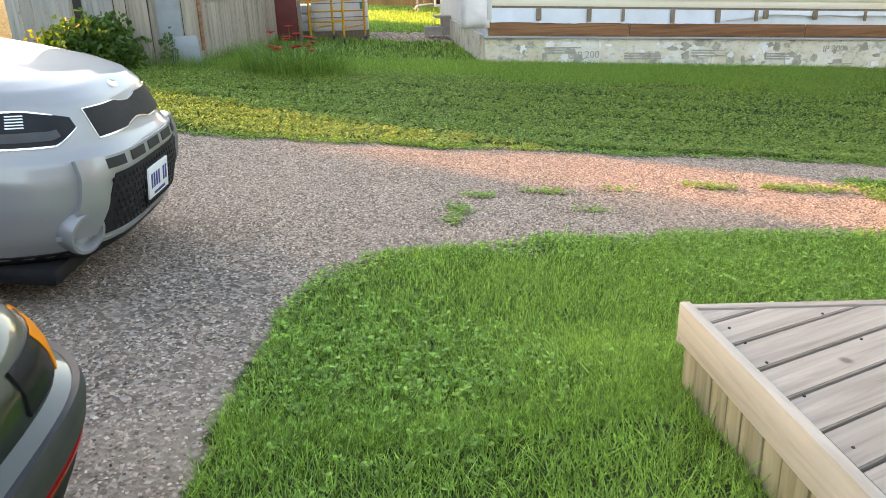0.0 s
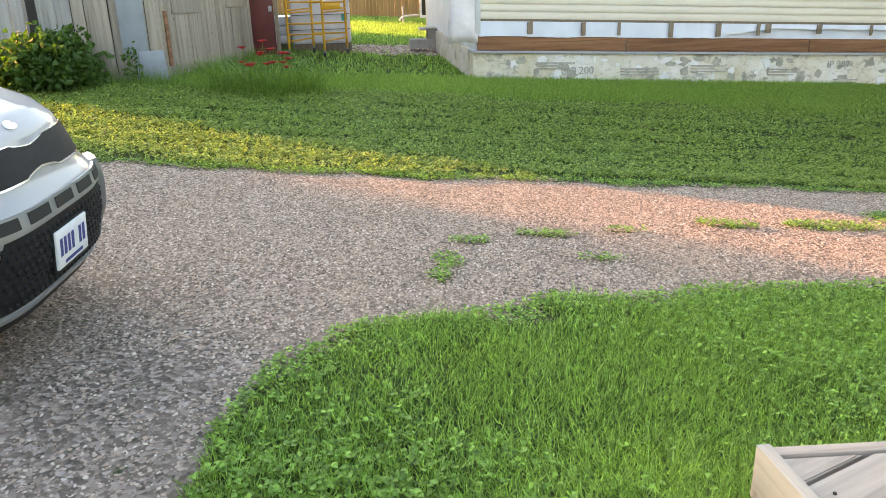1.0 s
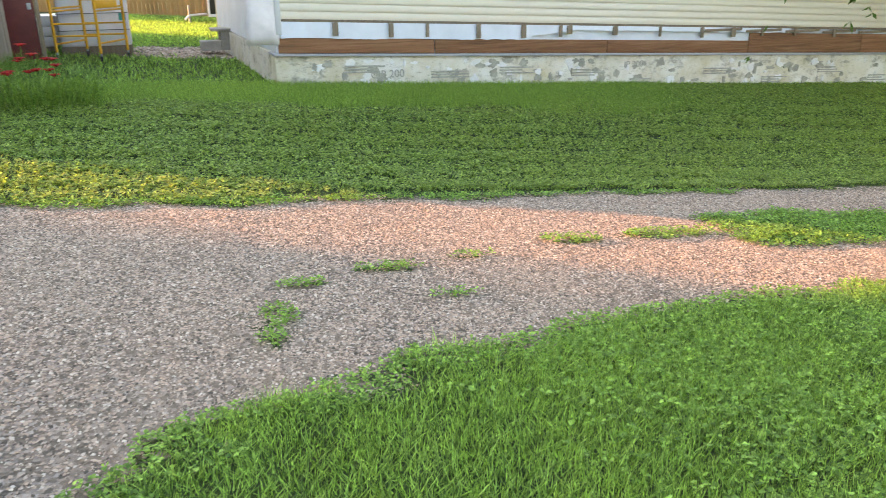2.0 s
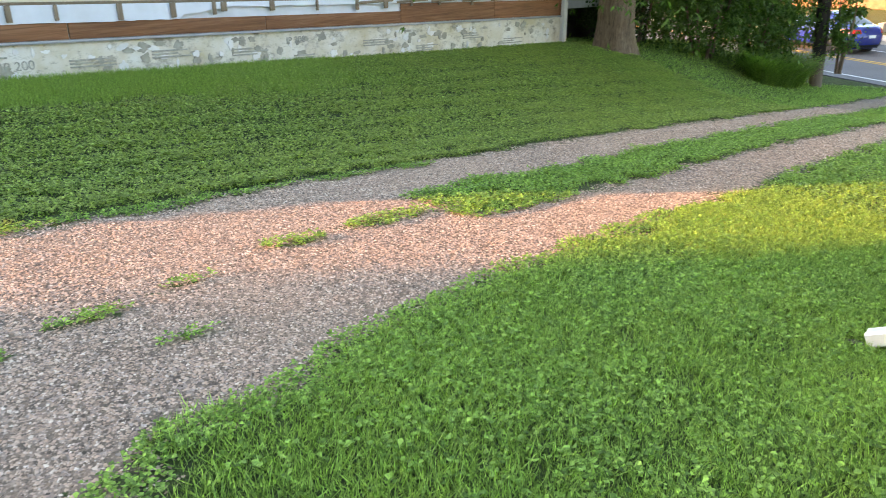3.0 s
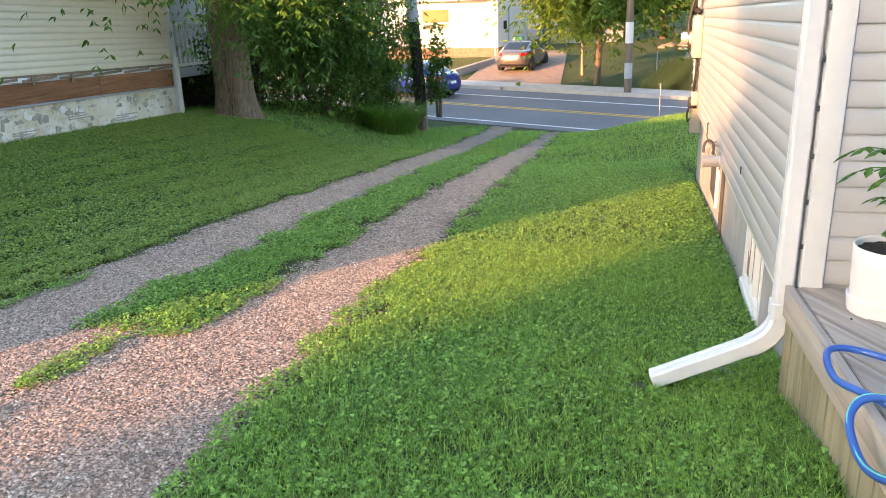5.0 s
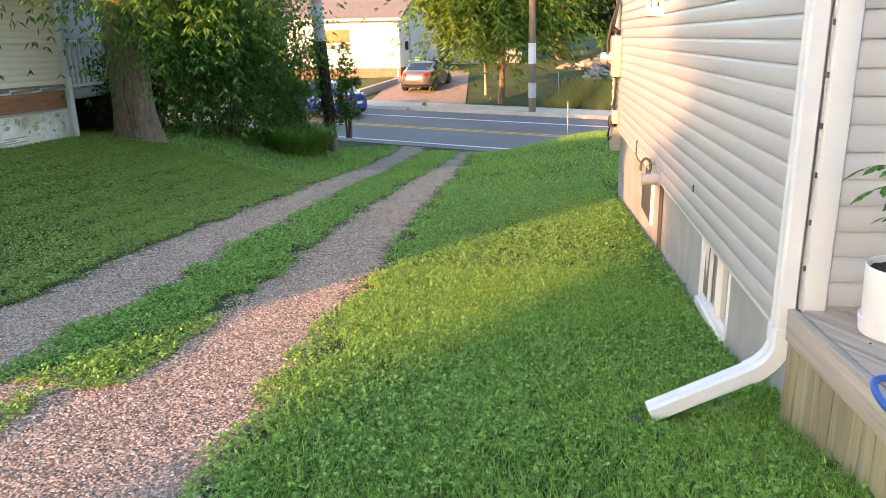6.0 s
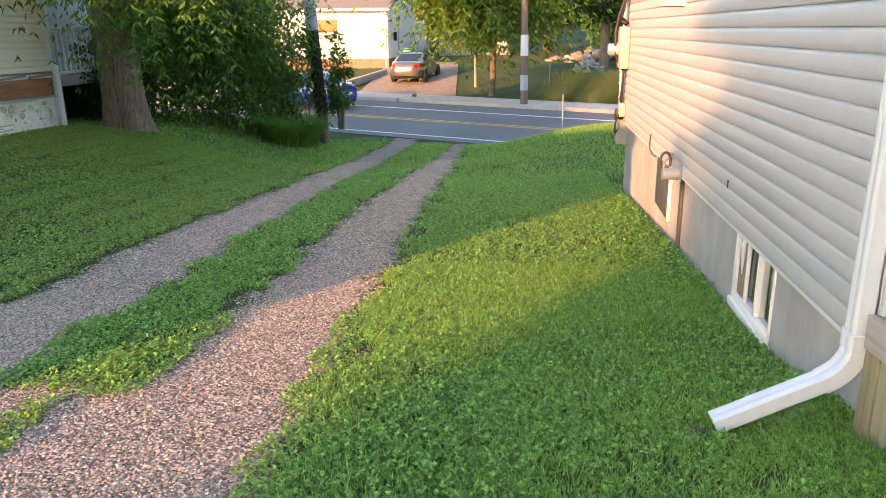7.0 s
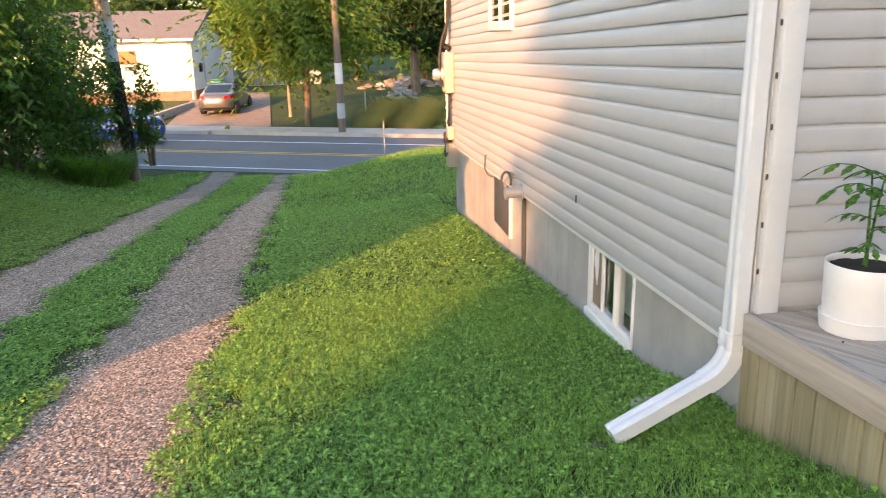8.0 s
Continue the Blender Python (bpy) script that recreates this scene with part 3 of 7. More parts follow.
part("sill_flashing", shear(boxed(NX0 - 0.02, NY - 0.03, 0.70, NX1 + 0.01, NY + 0.42, 0.735, bevel=0.006)), GREY_PAINT, neighbour)
part("wall", shear(boxed(NX0 + 0.03, NY + 0.03, 0.737, NX1 - 0.03, NY + 0.25, 3.15)), WRAP, neighbour)
part("wall", shear(boxed(NX0 + 0.03, NY + 0.254, 0.737, NX0 + 0.25, NY + 7, 3.15)), WRAP, neighbour)
part("wall", shear(boxed(NX1 - 0.25, NY + 0.254, 0.737, NX1 - 0.03, NY + 7, 3.15)), SIDING_CREAM, neighbour)
part("wall", shear(boxed(NX0 + 0.03, NY + 7.004, -0.5, NX1 - 0.03, NY + 7.2, 3.15)), SIDING_CREAM, neighbour)
rf = bmesh.new()
extrude(rf, [(NX0 - 0.3, NY - 0.3, 3.15), (NX0 - 0.3, NY + 7.5, 3.15), (NX0 - 0.3, NY + 3.6, 3.9)], (NX1 - NX0 + 0.6, 0, 0))
part("roof", shear(rf), ROOF, neighbour)

# ---- the grey shed beyond the parking place ----
shed = thing("shed", "weathered grey board shed with metal patches", "shed", kind="structure")
SX, SY, STOP = -2.45, 12.15, 4.1
# sheets behind the boards are coloured near-black as the shade between them
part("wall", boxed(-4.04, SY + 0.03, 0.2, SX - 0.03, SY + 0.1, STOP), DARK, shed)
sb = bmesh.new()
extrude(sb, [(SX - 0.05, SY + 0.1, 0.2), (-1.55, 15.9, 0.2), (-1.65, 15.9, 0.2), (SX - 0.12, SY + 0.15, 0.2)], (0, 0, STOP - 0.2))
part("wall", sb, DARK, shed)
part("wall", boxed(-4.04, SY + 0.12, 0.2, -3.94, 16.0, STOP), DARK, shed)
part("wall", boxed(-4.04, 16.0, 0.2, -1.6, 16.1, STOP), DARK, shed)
# not part of the shed: unseen wall added to shade the back yard
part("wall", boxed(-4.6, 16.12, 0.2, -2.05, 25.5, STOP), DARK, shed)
part("roof", boxed(-4.2, SY - 0.1, STOP, -1.3, 16.3, STOP + 0.12), ROOF, shed)

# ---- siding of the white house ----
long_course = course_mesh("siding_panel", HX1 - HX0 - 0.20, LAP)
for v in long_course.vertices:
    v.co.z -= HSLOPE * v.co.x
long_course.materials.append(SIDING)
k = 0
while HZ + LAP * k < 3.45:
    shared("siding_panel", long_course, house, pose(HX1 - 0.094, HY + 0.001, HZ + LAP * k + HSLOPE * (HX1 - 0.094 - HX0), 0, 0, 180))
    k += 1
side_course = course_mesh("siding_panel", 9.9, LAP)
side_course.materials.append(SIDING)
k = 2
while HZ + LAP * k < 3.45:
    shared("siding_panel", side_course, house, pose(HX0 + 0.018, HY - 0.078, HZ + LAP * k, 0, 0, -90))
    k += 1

# ---- downspout ----
def sweep_rect(bm, pts, w, d, side, bevel=0.25):
    """A rectangular pipe with chamfered corners along points; side: the direction of its width."""
    pts, side = [Vector(p) for p in pts], Vector(side).normalized()
    b = bevel
    sec = [(-1, -1 + b), (-1 + b, -1), (-0.3, -1), (-0.2, -0.9), (0.2, -0.9), (0.3, -1), (1 - b, -1), (1, -1 + b), (1, 1 - b), (1 - b, 1), (0.3, 1), (0.2, 0.9), (-0.2, 0.9), (-0.3, 1), (-1 + b, 1), (-1, 1 - b)]
    rings = []
    for i, p in enumerate(pts):
        t = (pts[min(i + 1, len(pts) - 1)] - pts[max(i - 1, 0)]).normalized()
        s = (side - t * side.dot(t)).normalized()
        u = t.cross(s)
        ww = w[i] if isinstance(w, list) else w
        dd = d[i] if isinstance(d, list) else d
        rings.append([bm.verts.new(p + s * a * ww / 2 + u * c * dd / 2) for a, c in sec])
    n = len(sec)
    for a, c in zip(rings, rings[1:]):
        for j in range(n):
            bm.faces.new((a[j], c[j], c[(j + 1) % n], a[(j + 1) % n]))
    bmesh.ops.recalc_face_normals(bm, faces=bm.faces)
    return bm


spout = thing("downspout", "white ribbed metal downspout with an elbow and extension", "downspout")
DX, DY = 4.10, HY + 0.075
part("pipe", sweep_rect(bmesh.new(), [(DX, DY, 3.55), (DX, DY, 0.40)], 0.105, 0.082, (1, 0, 0)), ALU, spout)
sv = sweep_rect(bmesh.new(), [(DX, DY, 0.425), (DX, DY, 0.42), (DX, DY, 0.345), (DX, DY, 0.34)], [0.108, 0.122, 0.122, 0.112], [0.086, 0.10, 0.10, 0.09], (1, 0, 0))
part("sleeve", sv, ALU, spout)
end = Vector((4.06, 2.895, -0.035))
turn0 = Vector((DX, DY, 0.345))
knee = Vector((DX - 0.005, DY + 0.015, 0.235))
out = (end - knee).normalized()
arc = []
for i in range(25):
    t = i / 24
    c0, c1, c2 = turn0, knee, knee + out * 0.13
    arc.append((1 - t) ** 2 * c0 + 2 * t * (1 - t) * c1 + t * t * c2)
rib = [0.110 + (0.004 if i % 2 else 0.0) for i in range(25)]
part("elbow", sweep_rect(bmesh.new(), arc, rib, [r - 0.022 for r in rib], (1, 0, 0)), ALU, spout)
part("extension", sweep_rect(bmesh.new(), [arc[-1] - out * 0.02, end], 0.102, 0.08, (1, 0, 0)), ALU, spout)
for z in (2.1,):
    part("strap", boxed(DX - 0.056, HY + 0.02, z, DX + 0.056, DY + 0.045, z + 0.03), ALU, spout)
for i in range(14):
    z = 0.5 + 0.21 * i
    part("clip", boxed(4.026, HY + 0.023, z, 4.034, HY + 0.034, z + 0.026, bevel=0.004), GREY_PLASTIC, spout)
st = bmesh.new()
bmesh.ops.create_icosphere(st, subdivisions=3, radius=1)
for v in st.verts:
    n = noise.noise(v.co * 1.7)
    v.co = Vector((v.co.x * 0.20 * (1 + 0.3 * n), v.co.y * 0.14 * (1 + 0.3 * n), max(-0.6, min(0.5, v.co.z)) * 0.05))
slab = structure("splash_stone", st, PARGE)
slab.matrix_world = pose(4.35, 2.62, gz(4.35, 2.62) + 0.0, 0, 0, 15)
del slab["kind"]
tagged(slab, "flat grey stone in the grass under the downspout", "stone")
bare = lathe(bmesh.new(), [(0.07, -0.02), (0.055, 0.004), (0.0001, 0.002)], 20)
for v in bare.verts:
    v.co.x *= 1.2 + 0.3 * noise.noise(v.co * 9)
ob = structure("bare_patch", bare, SOIL_GREY, "bare washed-out soil below the downspout")
ob.matrix_world = pose(4.07, 3.07, gz(4.07, 3.07) - 0.004)

# ---- wall fittings on the drive side ----
vent = thing("exhaust_vent", "galvanised round exhaust vent on the wall", "vent")
vb = rod(bmesh.new(), (8.42, HY + 0.02, 0.20), (8.42, HY + 0.19, 0.195), 0.058, 0.058, 18)
part("pipe", vb, STEEL, vent)
part("flange", rod(bmesh.new(), (8.42, HY + 0.018, 0.20), (8.42, HY + 0.03, 0.20), 0.09, 0.09, 18), STEEL, vent)
part("hood_ring", lathe(bmesh.new(), [(0.058, 0), (0.064, 0.0), (0.064, 0.02), (0.058, 0.02)], 18, pose(8.42, HY + 0.17, 0.196, -90)), STEEL, vent)
part("drip_stain_pipe", boxed(8.50, HY - 0.05, -0.66, 8.58, HY - 0.02, 0.16, bevel=0.008), GREY_PLASTIC, vent, "dark conduit down the foundation")
tap = thing("wall_tap", "old brass garden tap with a looped hose end", "tap")
part("body", tube(bmesh.new(), [(8.74, HY, 0.30), (8.74, HY + 0.08, 0.30), (8.74, HY + 0.12, 0.26), (8.74, HY + 0.12, 0.20)], 0.016), STEEL, tap)
part("handle", rod(bmesh.new(), (8.74, HY + 0.07, 0.33), (8.74, HY + 0.07, 0.345), 0.03, 0.03, 12), STEEL, tap)
loop = [(8.68 + 0.01 * math.sin(a), HY + 0.12 + 0.05 * math.cos(a), 0.27 + 0.09 * math.sin(a)) for a in np.linspace(-0.4, math.pi + 0.6, 16)]
part("hose_end", tube(bmesh.new(), loop, 0.014), GREY_PLASTIC, tap)
panel = thing("cover_panel", "grey weathered panel over a foundation opening", "panel")
part("board", boxed(9.16, HY - 0.053, -0.48, 10.02, HY - 0.03, 0.12, bevel=0.004), GREY_PLASTIC, panel)
part("edge_strip", boxed(9.12, HY - 0.052, -0.48, 9.15, HY - 0.015, 0.16, bevel=0.004), TRIM, panel, "white edge strip")
cable = thing("wall_cable", "thin grey cable hanging from the siding", "cable")
part("wire", tube(bmesh.new(), [(10.25, HY + 0.01, 0.30), (10.27, HY + 0.03, 0.28), (10.30, HY + 0.03, 0.12), (10.20, HY + 0.01, 0.06), (10.1, HY - 0.02, 0.05)], 0.008), GREY_PLASTIC, cable)

meter = thing("utility_meter", "beige electric meter cabinet and boxes with loose cables", "meter")
part("meter_box", boxed(12.76, HY + 0.02, 0.86, 13.14, HY + 0.15, 1.46, bevel=0.012), METER_BEIGE, meter)
part("box_door", boxed(12.80, HY + 0.152, 0.90, 13.10, HY + 0.162, 1.42, bevel=0.004), METER_BEIGE, meter)
dial = part("dial", lathe(bmesh.new(), [(0.10, 0), (0.105, 0.03), (0.092, 0.04), (0.09, 0.13), (0.07, 0.16), (0.0001, 0.165)], 24, pose(12.95, HY + 0.16, 1.13, -90)), GLASS_LENS, meter, "round glass meter")
part("dial_face", rod(bmesh.new(), (12.95, HY + 0.17, 1.13), (12.95, HY + 0.20, 1.13), 0.108, 0.108, 24), GREY_PAINT, meter)
part("conduit", rod(bmesh.new(), (13.06, HY + 0.07, 1.46), (13.06, HY + 0.07, 3.5), 0.032), TRIM, meter)
part("conduit", rod(bmesh.new(), (13.10, HY + 0.07, 0.86), (13.10, HY + 0.07, 0.26), 0.028), TRIM, meter)
part("conduit", rod(bmesh.new(), (13.00, HY + 0.07, 0.86), (13.00, HY + 0.07, 0.26), 0.018), GREY_PLASTIC, meter)
for z in (0.80, 0.72, 0.60, 0.40):
    part("coupling", rod(bmesh.new(), (13.10, HY + 0.07, z), (13.10, HY + 0.07, z + 0.03), 0.042, 0.042, 14), TRIM, meter)
part("junction_box", boxed(12.84, HY + 0.02, 0.14, 13.06, HY + 0.11, 0.34, bevel=0.01), METER_BEIGE, meter)
part("dark_fitting", boxed(13.02, HY + 0.02, 0.05, 13.14, HY + 0.15, 0.24, bevel=0.03), BLACK, meter)
part("lower_box", boxed(12.94, HY - 0.05, -0.30, 13.16, HY + 0.11, 0.05, bevel=0.012), METER_BEIGE, meter)
part("lower_lid", boxed(12.92, HY - 0.05, 0.052, 13.17, HY + 0.13, 0.075, bevel=0.006), METER_BEIGE, meter)
part("cable", tube(bmesh.new(), [(12.94, HY + 0.05, 3.4), (12.96, HY + 0.06, 2.4), (12.92, HY + 0.09, 1.9), (12.98, HY + 0.17, 1.62), (12.92, HY + 0.22, 1.36), (12.88, HY + 0.20, 1.05), (12.90, HY + 0.10, 0.84)], 0.024), BLACK, meter)
part("cable", tube(bmesh.new(), [(12.86, HY + 0.04, 3.3), (12.87, HY + 0.05, 2.1), (12.90, HY + 0.14, 1.60), (13.02, HY + 0.18, 1.50)], 0.016), BLACK, meter)
part("weather_head", tube(bmesh.new(), [(12.92, HY + 0.06, 1.50), (12.98, HY + 0.13, 1.56), (13.06, HY + 0.17, 1.50)], 0.04), BLACK, meter)
part("cable", tube(bmesh.new(), [(12.94, HY + 0.06, 0.84), (12.90, HY + 0.08, 0.6), (12.96, HY + 0.10, 0.4), (12.92, HY + 0.08, 0.3)], 0.012), BLACK, meter)
for i in range(3):
    part("cable", tube(bmesh.new(), [(12.88 + 0.04 * i, HY + 0.1, 0.18), (12.78 + 0.05 * i, HY + 0.17, 0.06 - 0.05 * i), (12.86 + 0.04 * i, HY + 0.15, -0.12), (12.96, HY + 0.10, -0.06)], 0.008), BLACK, meter)
ticks = thing("wall_plate", "small dark plate on the siding", "plate")
part("plate", boxed(6.64, HY + 0.016, 0.47, 6.66, HY + 0.026, 0.53, bevel=0.003), GREY_PLASTIC, ticks)

for ob in (house, win, win2, spout, vent, tap, panel, cable, meter, ticks):
    ob.matrix_world = HOUSE_AT

# ---- deck ----
DKX0, DKX1, DKY = 1.10, HX0 - 0.006, 2.44
deck = thing("deck", "weathered grey wooden deck with diagonal boards", "deck")
DKS = -0.053
def dz_at(x):
    """The deck falls a little towards the house."""
    return 0.685 + DKS * (x - DKX0)


part("frame", boxed(DKX0 + 0.06, -3.8, 0.33, DKX1, DKY - 0.06, 0.48), SKIRT, deck)


def clip_poly(poly, nx, ny, d):
    """The part of a convex outline where nx*x + ny*y <= d."""
    out_ = []
    for (ax, ay), (bx, by) in zip(poly, poly[1:] + poly[:1]):
        da, db = nx * ax + ny * ay - d, nx * bx + ny * by - d
        if da <= 0:
            out_.append((ax, ay))
        if (da < 0) != (db < 0):
            t = da / (da - db)
            out_.append((ax + t * (bx - ax), ay + t * (by - ay)))
    return out_


dk_ang = radians(24)
dk_dir, dk_nrm = Vector((math.cos(dk_ang), math.sin(dk_ang))), Vector((-math.sin(dk_ang), math.cos(dk_ang)))
area = [(DKX0 + 0.045, -3.8), (DKX1 - 0.004, -3.8), (DKX1 - 0.004, DKY - 0.045), (DKX0 + 0.045, DKY - 0.045)]
width, gap = 0.140, 0.013
s0 = min(Vector(p).dot(dk_nrm) for p in area)
s1 = max(Vector(p).dot(dk_nrm) for p in area)
rng = random.Random(4)
k = 0
while s0 + k * (width + gap) < s1:
    a = s0 + k * (width + gap)
    poly = clip_poly(clip_poly(area, dk_nrm.x, dk_nrm.y, a + width), -dk_nrm.x, -dk_nrm.y, -a)
    k += 1
    if len(poly) < 3:
        continue
    bm = bmesh.new()
    dz = rng.uniform(-0.002, 0.002)
    cx, cy = sum(p[0] for p in poly) / len(poly), sum(p[1] for p in poly) / len(poly)
    rot = Matrix.Rotation(-dk_ang, 2)
    loc = [rot @ Vector((px - cx, py - cy)) for px, py in poly]
    extrude(bm, [(q.x, q.y, 0) for q in loc], (0, 0, 0.036))
    top = [e for e in bm.edges if all(v.co.z > 0.03 for v in e.verts)]
    bmesh.ops.bevel(bm, geom=top, offset=0.004, segments=2, affect="EDGES")
    ob = part("deck_board", bm, DECKING, deck)
    ob.matrix_basis = pose(cx, cy, dz_at(cx) - 0.036 + dz, 0, -math.degrees(math.atan(DKS)), 0) @ pose(0, 0, 0, 0, 0, math.degrees(dk_ang))
nails = bmesh.new()
for i in range(90):
    px = DKX0 + 0.10 + 0.4 * (i % 7) + rng.uniform(-0.01, 0.01)
    py = DKY - 0.1 - 0.17 * (i // 7) - rng.uniform(0, 0.12)
    if px < DKX1 - 0.1:
        rod(nails, (px, py, dz_at(px) - 0.01), (px, py, dz_at(px) + 0.0035), 0.005, 0.005, 8)
nl = part("nail", nails, DARK, deck)
nl["kind"] = "stuff"
def fascia_board(x0, y0, x1, y1):
    """A long board on edge from one corner to the next, built along its own x axis."""
    L = math.hypot(x1 - x0, y1 - y0)
    ob = part("fascia", boxed(0, -0.038, -0.145, L, 0, 0.004, bevel=0.004), FASCIA, deck, "pale wooden rim board")
    ob.matrix_basis = pose(x0, y0, dz_at(x0), 0, 0, math.degrees(math.atan2(y1 - y0, x1 - x0)))
    return ob


fascia_board(DKX0, DKY, DKX0, -3.8).matrix_basis = pose(DKX0, DKY, dz_at(DKX0) + 0.01, 0, 0, -90) @ pose(0, 0.038, 0)
nf = fascia_board(DKX1, DKY, DKX0 + 0.002, DKY)
nf.data.materials[0] = DECKING
nf["label"] = "weathered grey rim board"
nf.matrix_basis = pose(DKX1, DKY, dz_at(DKX1), 0, math.degrees(math.atan(DKS)), 180) @ pose(0, 0.038, 0)
sk = random.Random(7)
x = DKX0 + 0.02
while x < DKX1 - 0.05:
    w = sk.uniform(0.085, 0.14)
    h = dz_at(x + 0.1) - 0.14
    b = boxed(0, 0, 0, w, 0.022, h - (gz(x, DKY) - 0.12), bevel=0.004)
    ob = part("skirt_board", b, SKIRT, deck)
    ob.matrix_basis = pose(x, DKY - 0.052 + sk.uniform(-0.004, 0.004), gz(x, DKY) - 0.12, 0, 0, sk.uniform(-1, 1))
    x += w + 0.006
y = DKY - 0.05
while y > -3.6:
    w = sk.uniform(0.085, 0.14)
    b = boxed(0, 0, 0, 0.022, w, dz_at(DKX0) - 0.13 - (gz(DKX0, y) - 0.12), bevel=0.004)
    ob = part("skirt_board", b, SKIRT, deck)
    ob.matrix_basis = pose(DKX0 + 0.012 + sk.uniform(-0.004, 0.004), y - w, gz(DKX0, y) - 0.12)
    y -= w + 0.006

# ---- planter with a tomato plant ----
PX, PY = 3.72, 2.10
planter = thing("planter", "round white plastic planter with a saucer, on the deck", "planter", pose(PX, PY, dz_at(PX)))
part("pot", lathe(bmesh.new(), [(0.13, 0.05), (0.145, 0.06), (0.152, 0.20), (0.155, 0.285), (0.152, 0.29), (0.146, 0.285), (0.143, 0.255), (0.0001, 0.25)], 48), POT, planter)
part("saucer", lathe(bmesh.new(), [(0.135, 0.0), (0.15, 0.004), (0.158, 0.07), (0.154, 0.074), (0.146, 0.07), (0.0001, 0.06)], 48), POT, planter)
sl = lathe(bmesh.new(), [(0.145, 0.252), (0.143, 0.262), (0.10, 0.266), (0.05, 0.270), (0.0001, 0.268)], 40)
for v in sl.verts:
    if v.co.z > 0.26:
        v.co.z += 0.008 * noise.noise(v.co * 40)
part("soil", sl, SOIL, planter)


def leaf_pts(base, direction, up, length, width, droop=0.25, lobes=5):
    """A pinnate leaf as outline pairs: two rows of points around its midrib."""
    d, s = direction.normalized(), direction.cross(up).normalized()
    rows = []
    for i in range(lobes + 1):
        t = i / lobes
        w = width * math.sin(math.pi * min(1, t * 0.93 + 0.05)) ** 0.8 * (1.0 if i % 2 else 0.72)
        p = base + d * length * t - Vector((0, 0, droop * length * t * t))
        rows.append((p - s * w / 2 - Vector((0, 0, 0.12 * w)), p, p + s * w / 2 - Vector((0, 0, 0.12 * w))))
    return rows


def add_leaf(bm, rows):
    vs = [[bm.verts.new(p) for p in r] for r in rows]
    for a, b in zip(vs, vs[1:]):
        bm.faces.new((a[0], a[1], b[1], b[0]))
        bm.faces.new((a[1], a[2], b[2], b[1]))


tomato = thing("tomato_plant", "young tomato plant with drooping green leaves in the planter", "plant", pose(PX, PY, dz_at(PX) + 0.266))
rg = random.Random(11)
stems = ([(0, 0, 0), (0.006, 0.01, 0.15), (0.0, 0.02, 0.30), (-0.02, 0.05, 0.40)], [(0.03, -0.01, 0), (0.02, -0.02, 0.14), (0.04, -0.05, 0.28), (0.06, -0.08, 0.36)])
for pts in stems:
    part("stem", tube(bmesh.new(), pts, [0.007, 0.006, 0.005, 0.003], 8), TOMATO, tomato)
    for i in range(9):
        t = 0.12 + 0.88 * i / 8
        f = t * 3
        j = min(2, int(f))
        p = Vector(pts[j]).lerp(Vector(pts[j + 1]), f - j)
        a = i * 2.4 + rg.uniform(-0.4, 0.4)
        d = Vector((math.cos(a), math.sin(a), 0.5))
        L = rg.uniform(0.08, 0.15) * (0.7 + 0.5 * t)
        stalk = [p + d * L * u - Vector((0, 0, 0.5 * L * u * u)) for u in (0, 0.35, 0.7, 1.0)]
        bm = tube(bmesh.new(), stalk, [0.003, 0.0025, 0.002, 0.0015], 5)
        tip_dir = (stalk[3] - stalk[2]).normalized()
        up = Vector((0, 0, 1))
        add_leaf(bm, leaf_pts(stalk[3], tip_dir, up, L * 0.55, L * 0.34, 0.4))
        for u in (1, 2):
            for sgn in (-1, 1):
                sd = (tip_dir.cross(up) * sgn + tip_dir * 0.5).normalized()
                add_leaf(bm, leaf_pts(stalk[u + (0 if u == 1 else 0)], sd, up, L * 0.42, L * 0.24, 0.35))
        part("leaf", bm, TOMATO, tomato)

# ---- garden hose, coiled on the deck and hanging over its edge ----
hose = thing("garden_hose", "blue rubber garden hose with a green stripe, coiled on the deck", "hose")
def coil(cx, cy, r, turns, z0, lift, wob, seed):
    q = random.Random(seed)
    ph = q.uniform(0, 6)
    pts = []
    n = int(turns * 28)
    for i in range(n + 1):
        a = 2 * math.pi * turns * i / n
        rr = r * (1 + wob * math.sin(a * 0.63 + ph) + 0.06 * math.sin(a * 1.9))
        pts.append(Vector((cx + rr * math.cos(a), cy + 0.8 * rr * math.sin(a), z0 + lift * i / n + 0.012 * (1 + math.sin(a * 2.3 + ph)))))
    return pts


def dense(pts, k=8):
    """Points of a smooth curve through the given ones."""
    P = [Vector(p) for p in pts]
    P = [2 * P[0] - P[1]] + P + [2 * P[-1] - P[-2]]
    res = []
    for i in range(1, len(P) - 2):
        for j in range(k):
            t = j / k
            a, b, c, d = P[i - 1:i + 3]
            res.append(0.5 * ((2 * b) + (c - a) * t + (2 * a - 5 * b + 4 * c - d) * t * t + (3 * b - 3 * c + d - a) * t ** 3))
    return res + [P[-2]]


HR = 0.0125
H0 = dz_at(2.7) + HR + 0.012
loop_a = dense([(2.55, 1.95, H0), (2.9, 2.12, H0), (3.12, 2.34, H0), (3.10, 2.47, H0 + 0.01), (2.93, 2.49, H0 - 0.01), (2.78, 2.43, H0 + 0.01), (2.62, 2.28, H0), (2.4, 2.05, H0)])
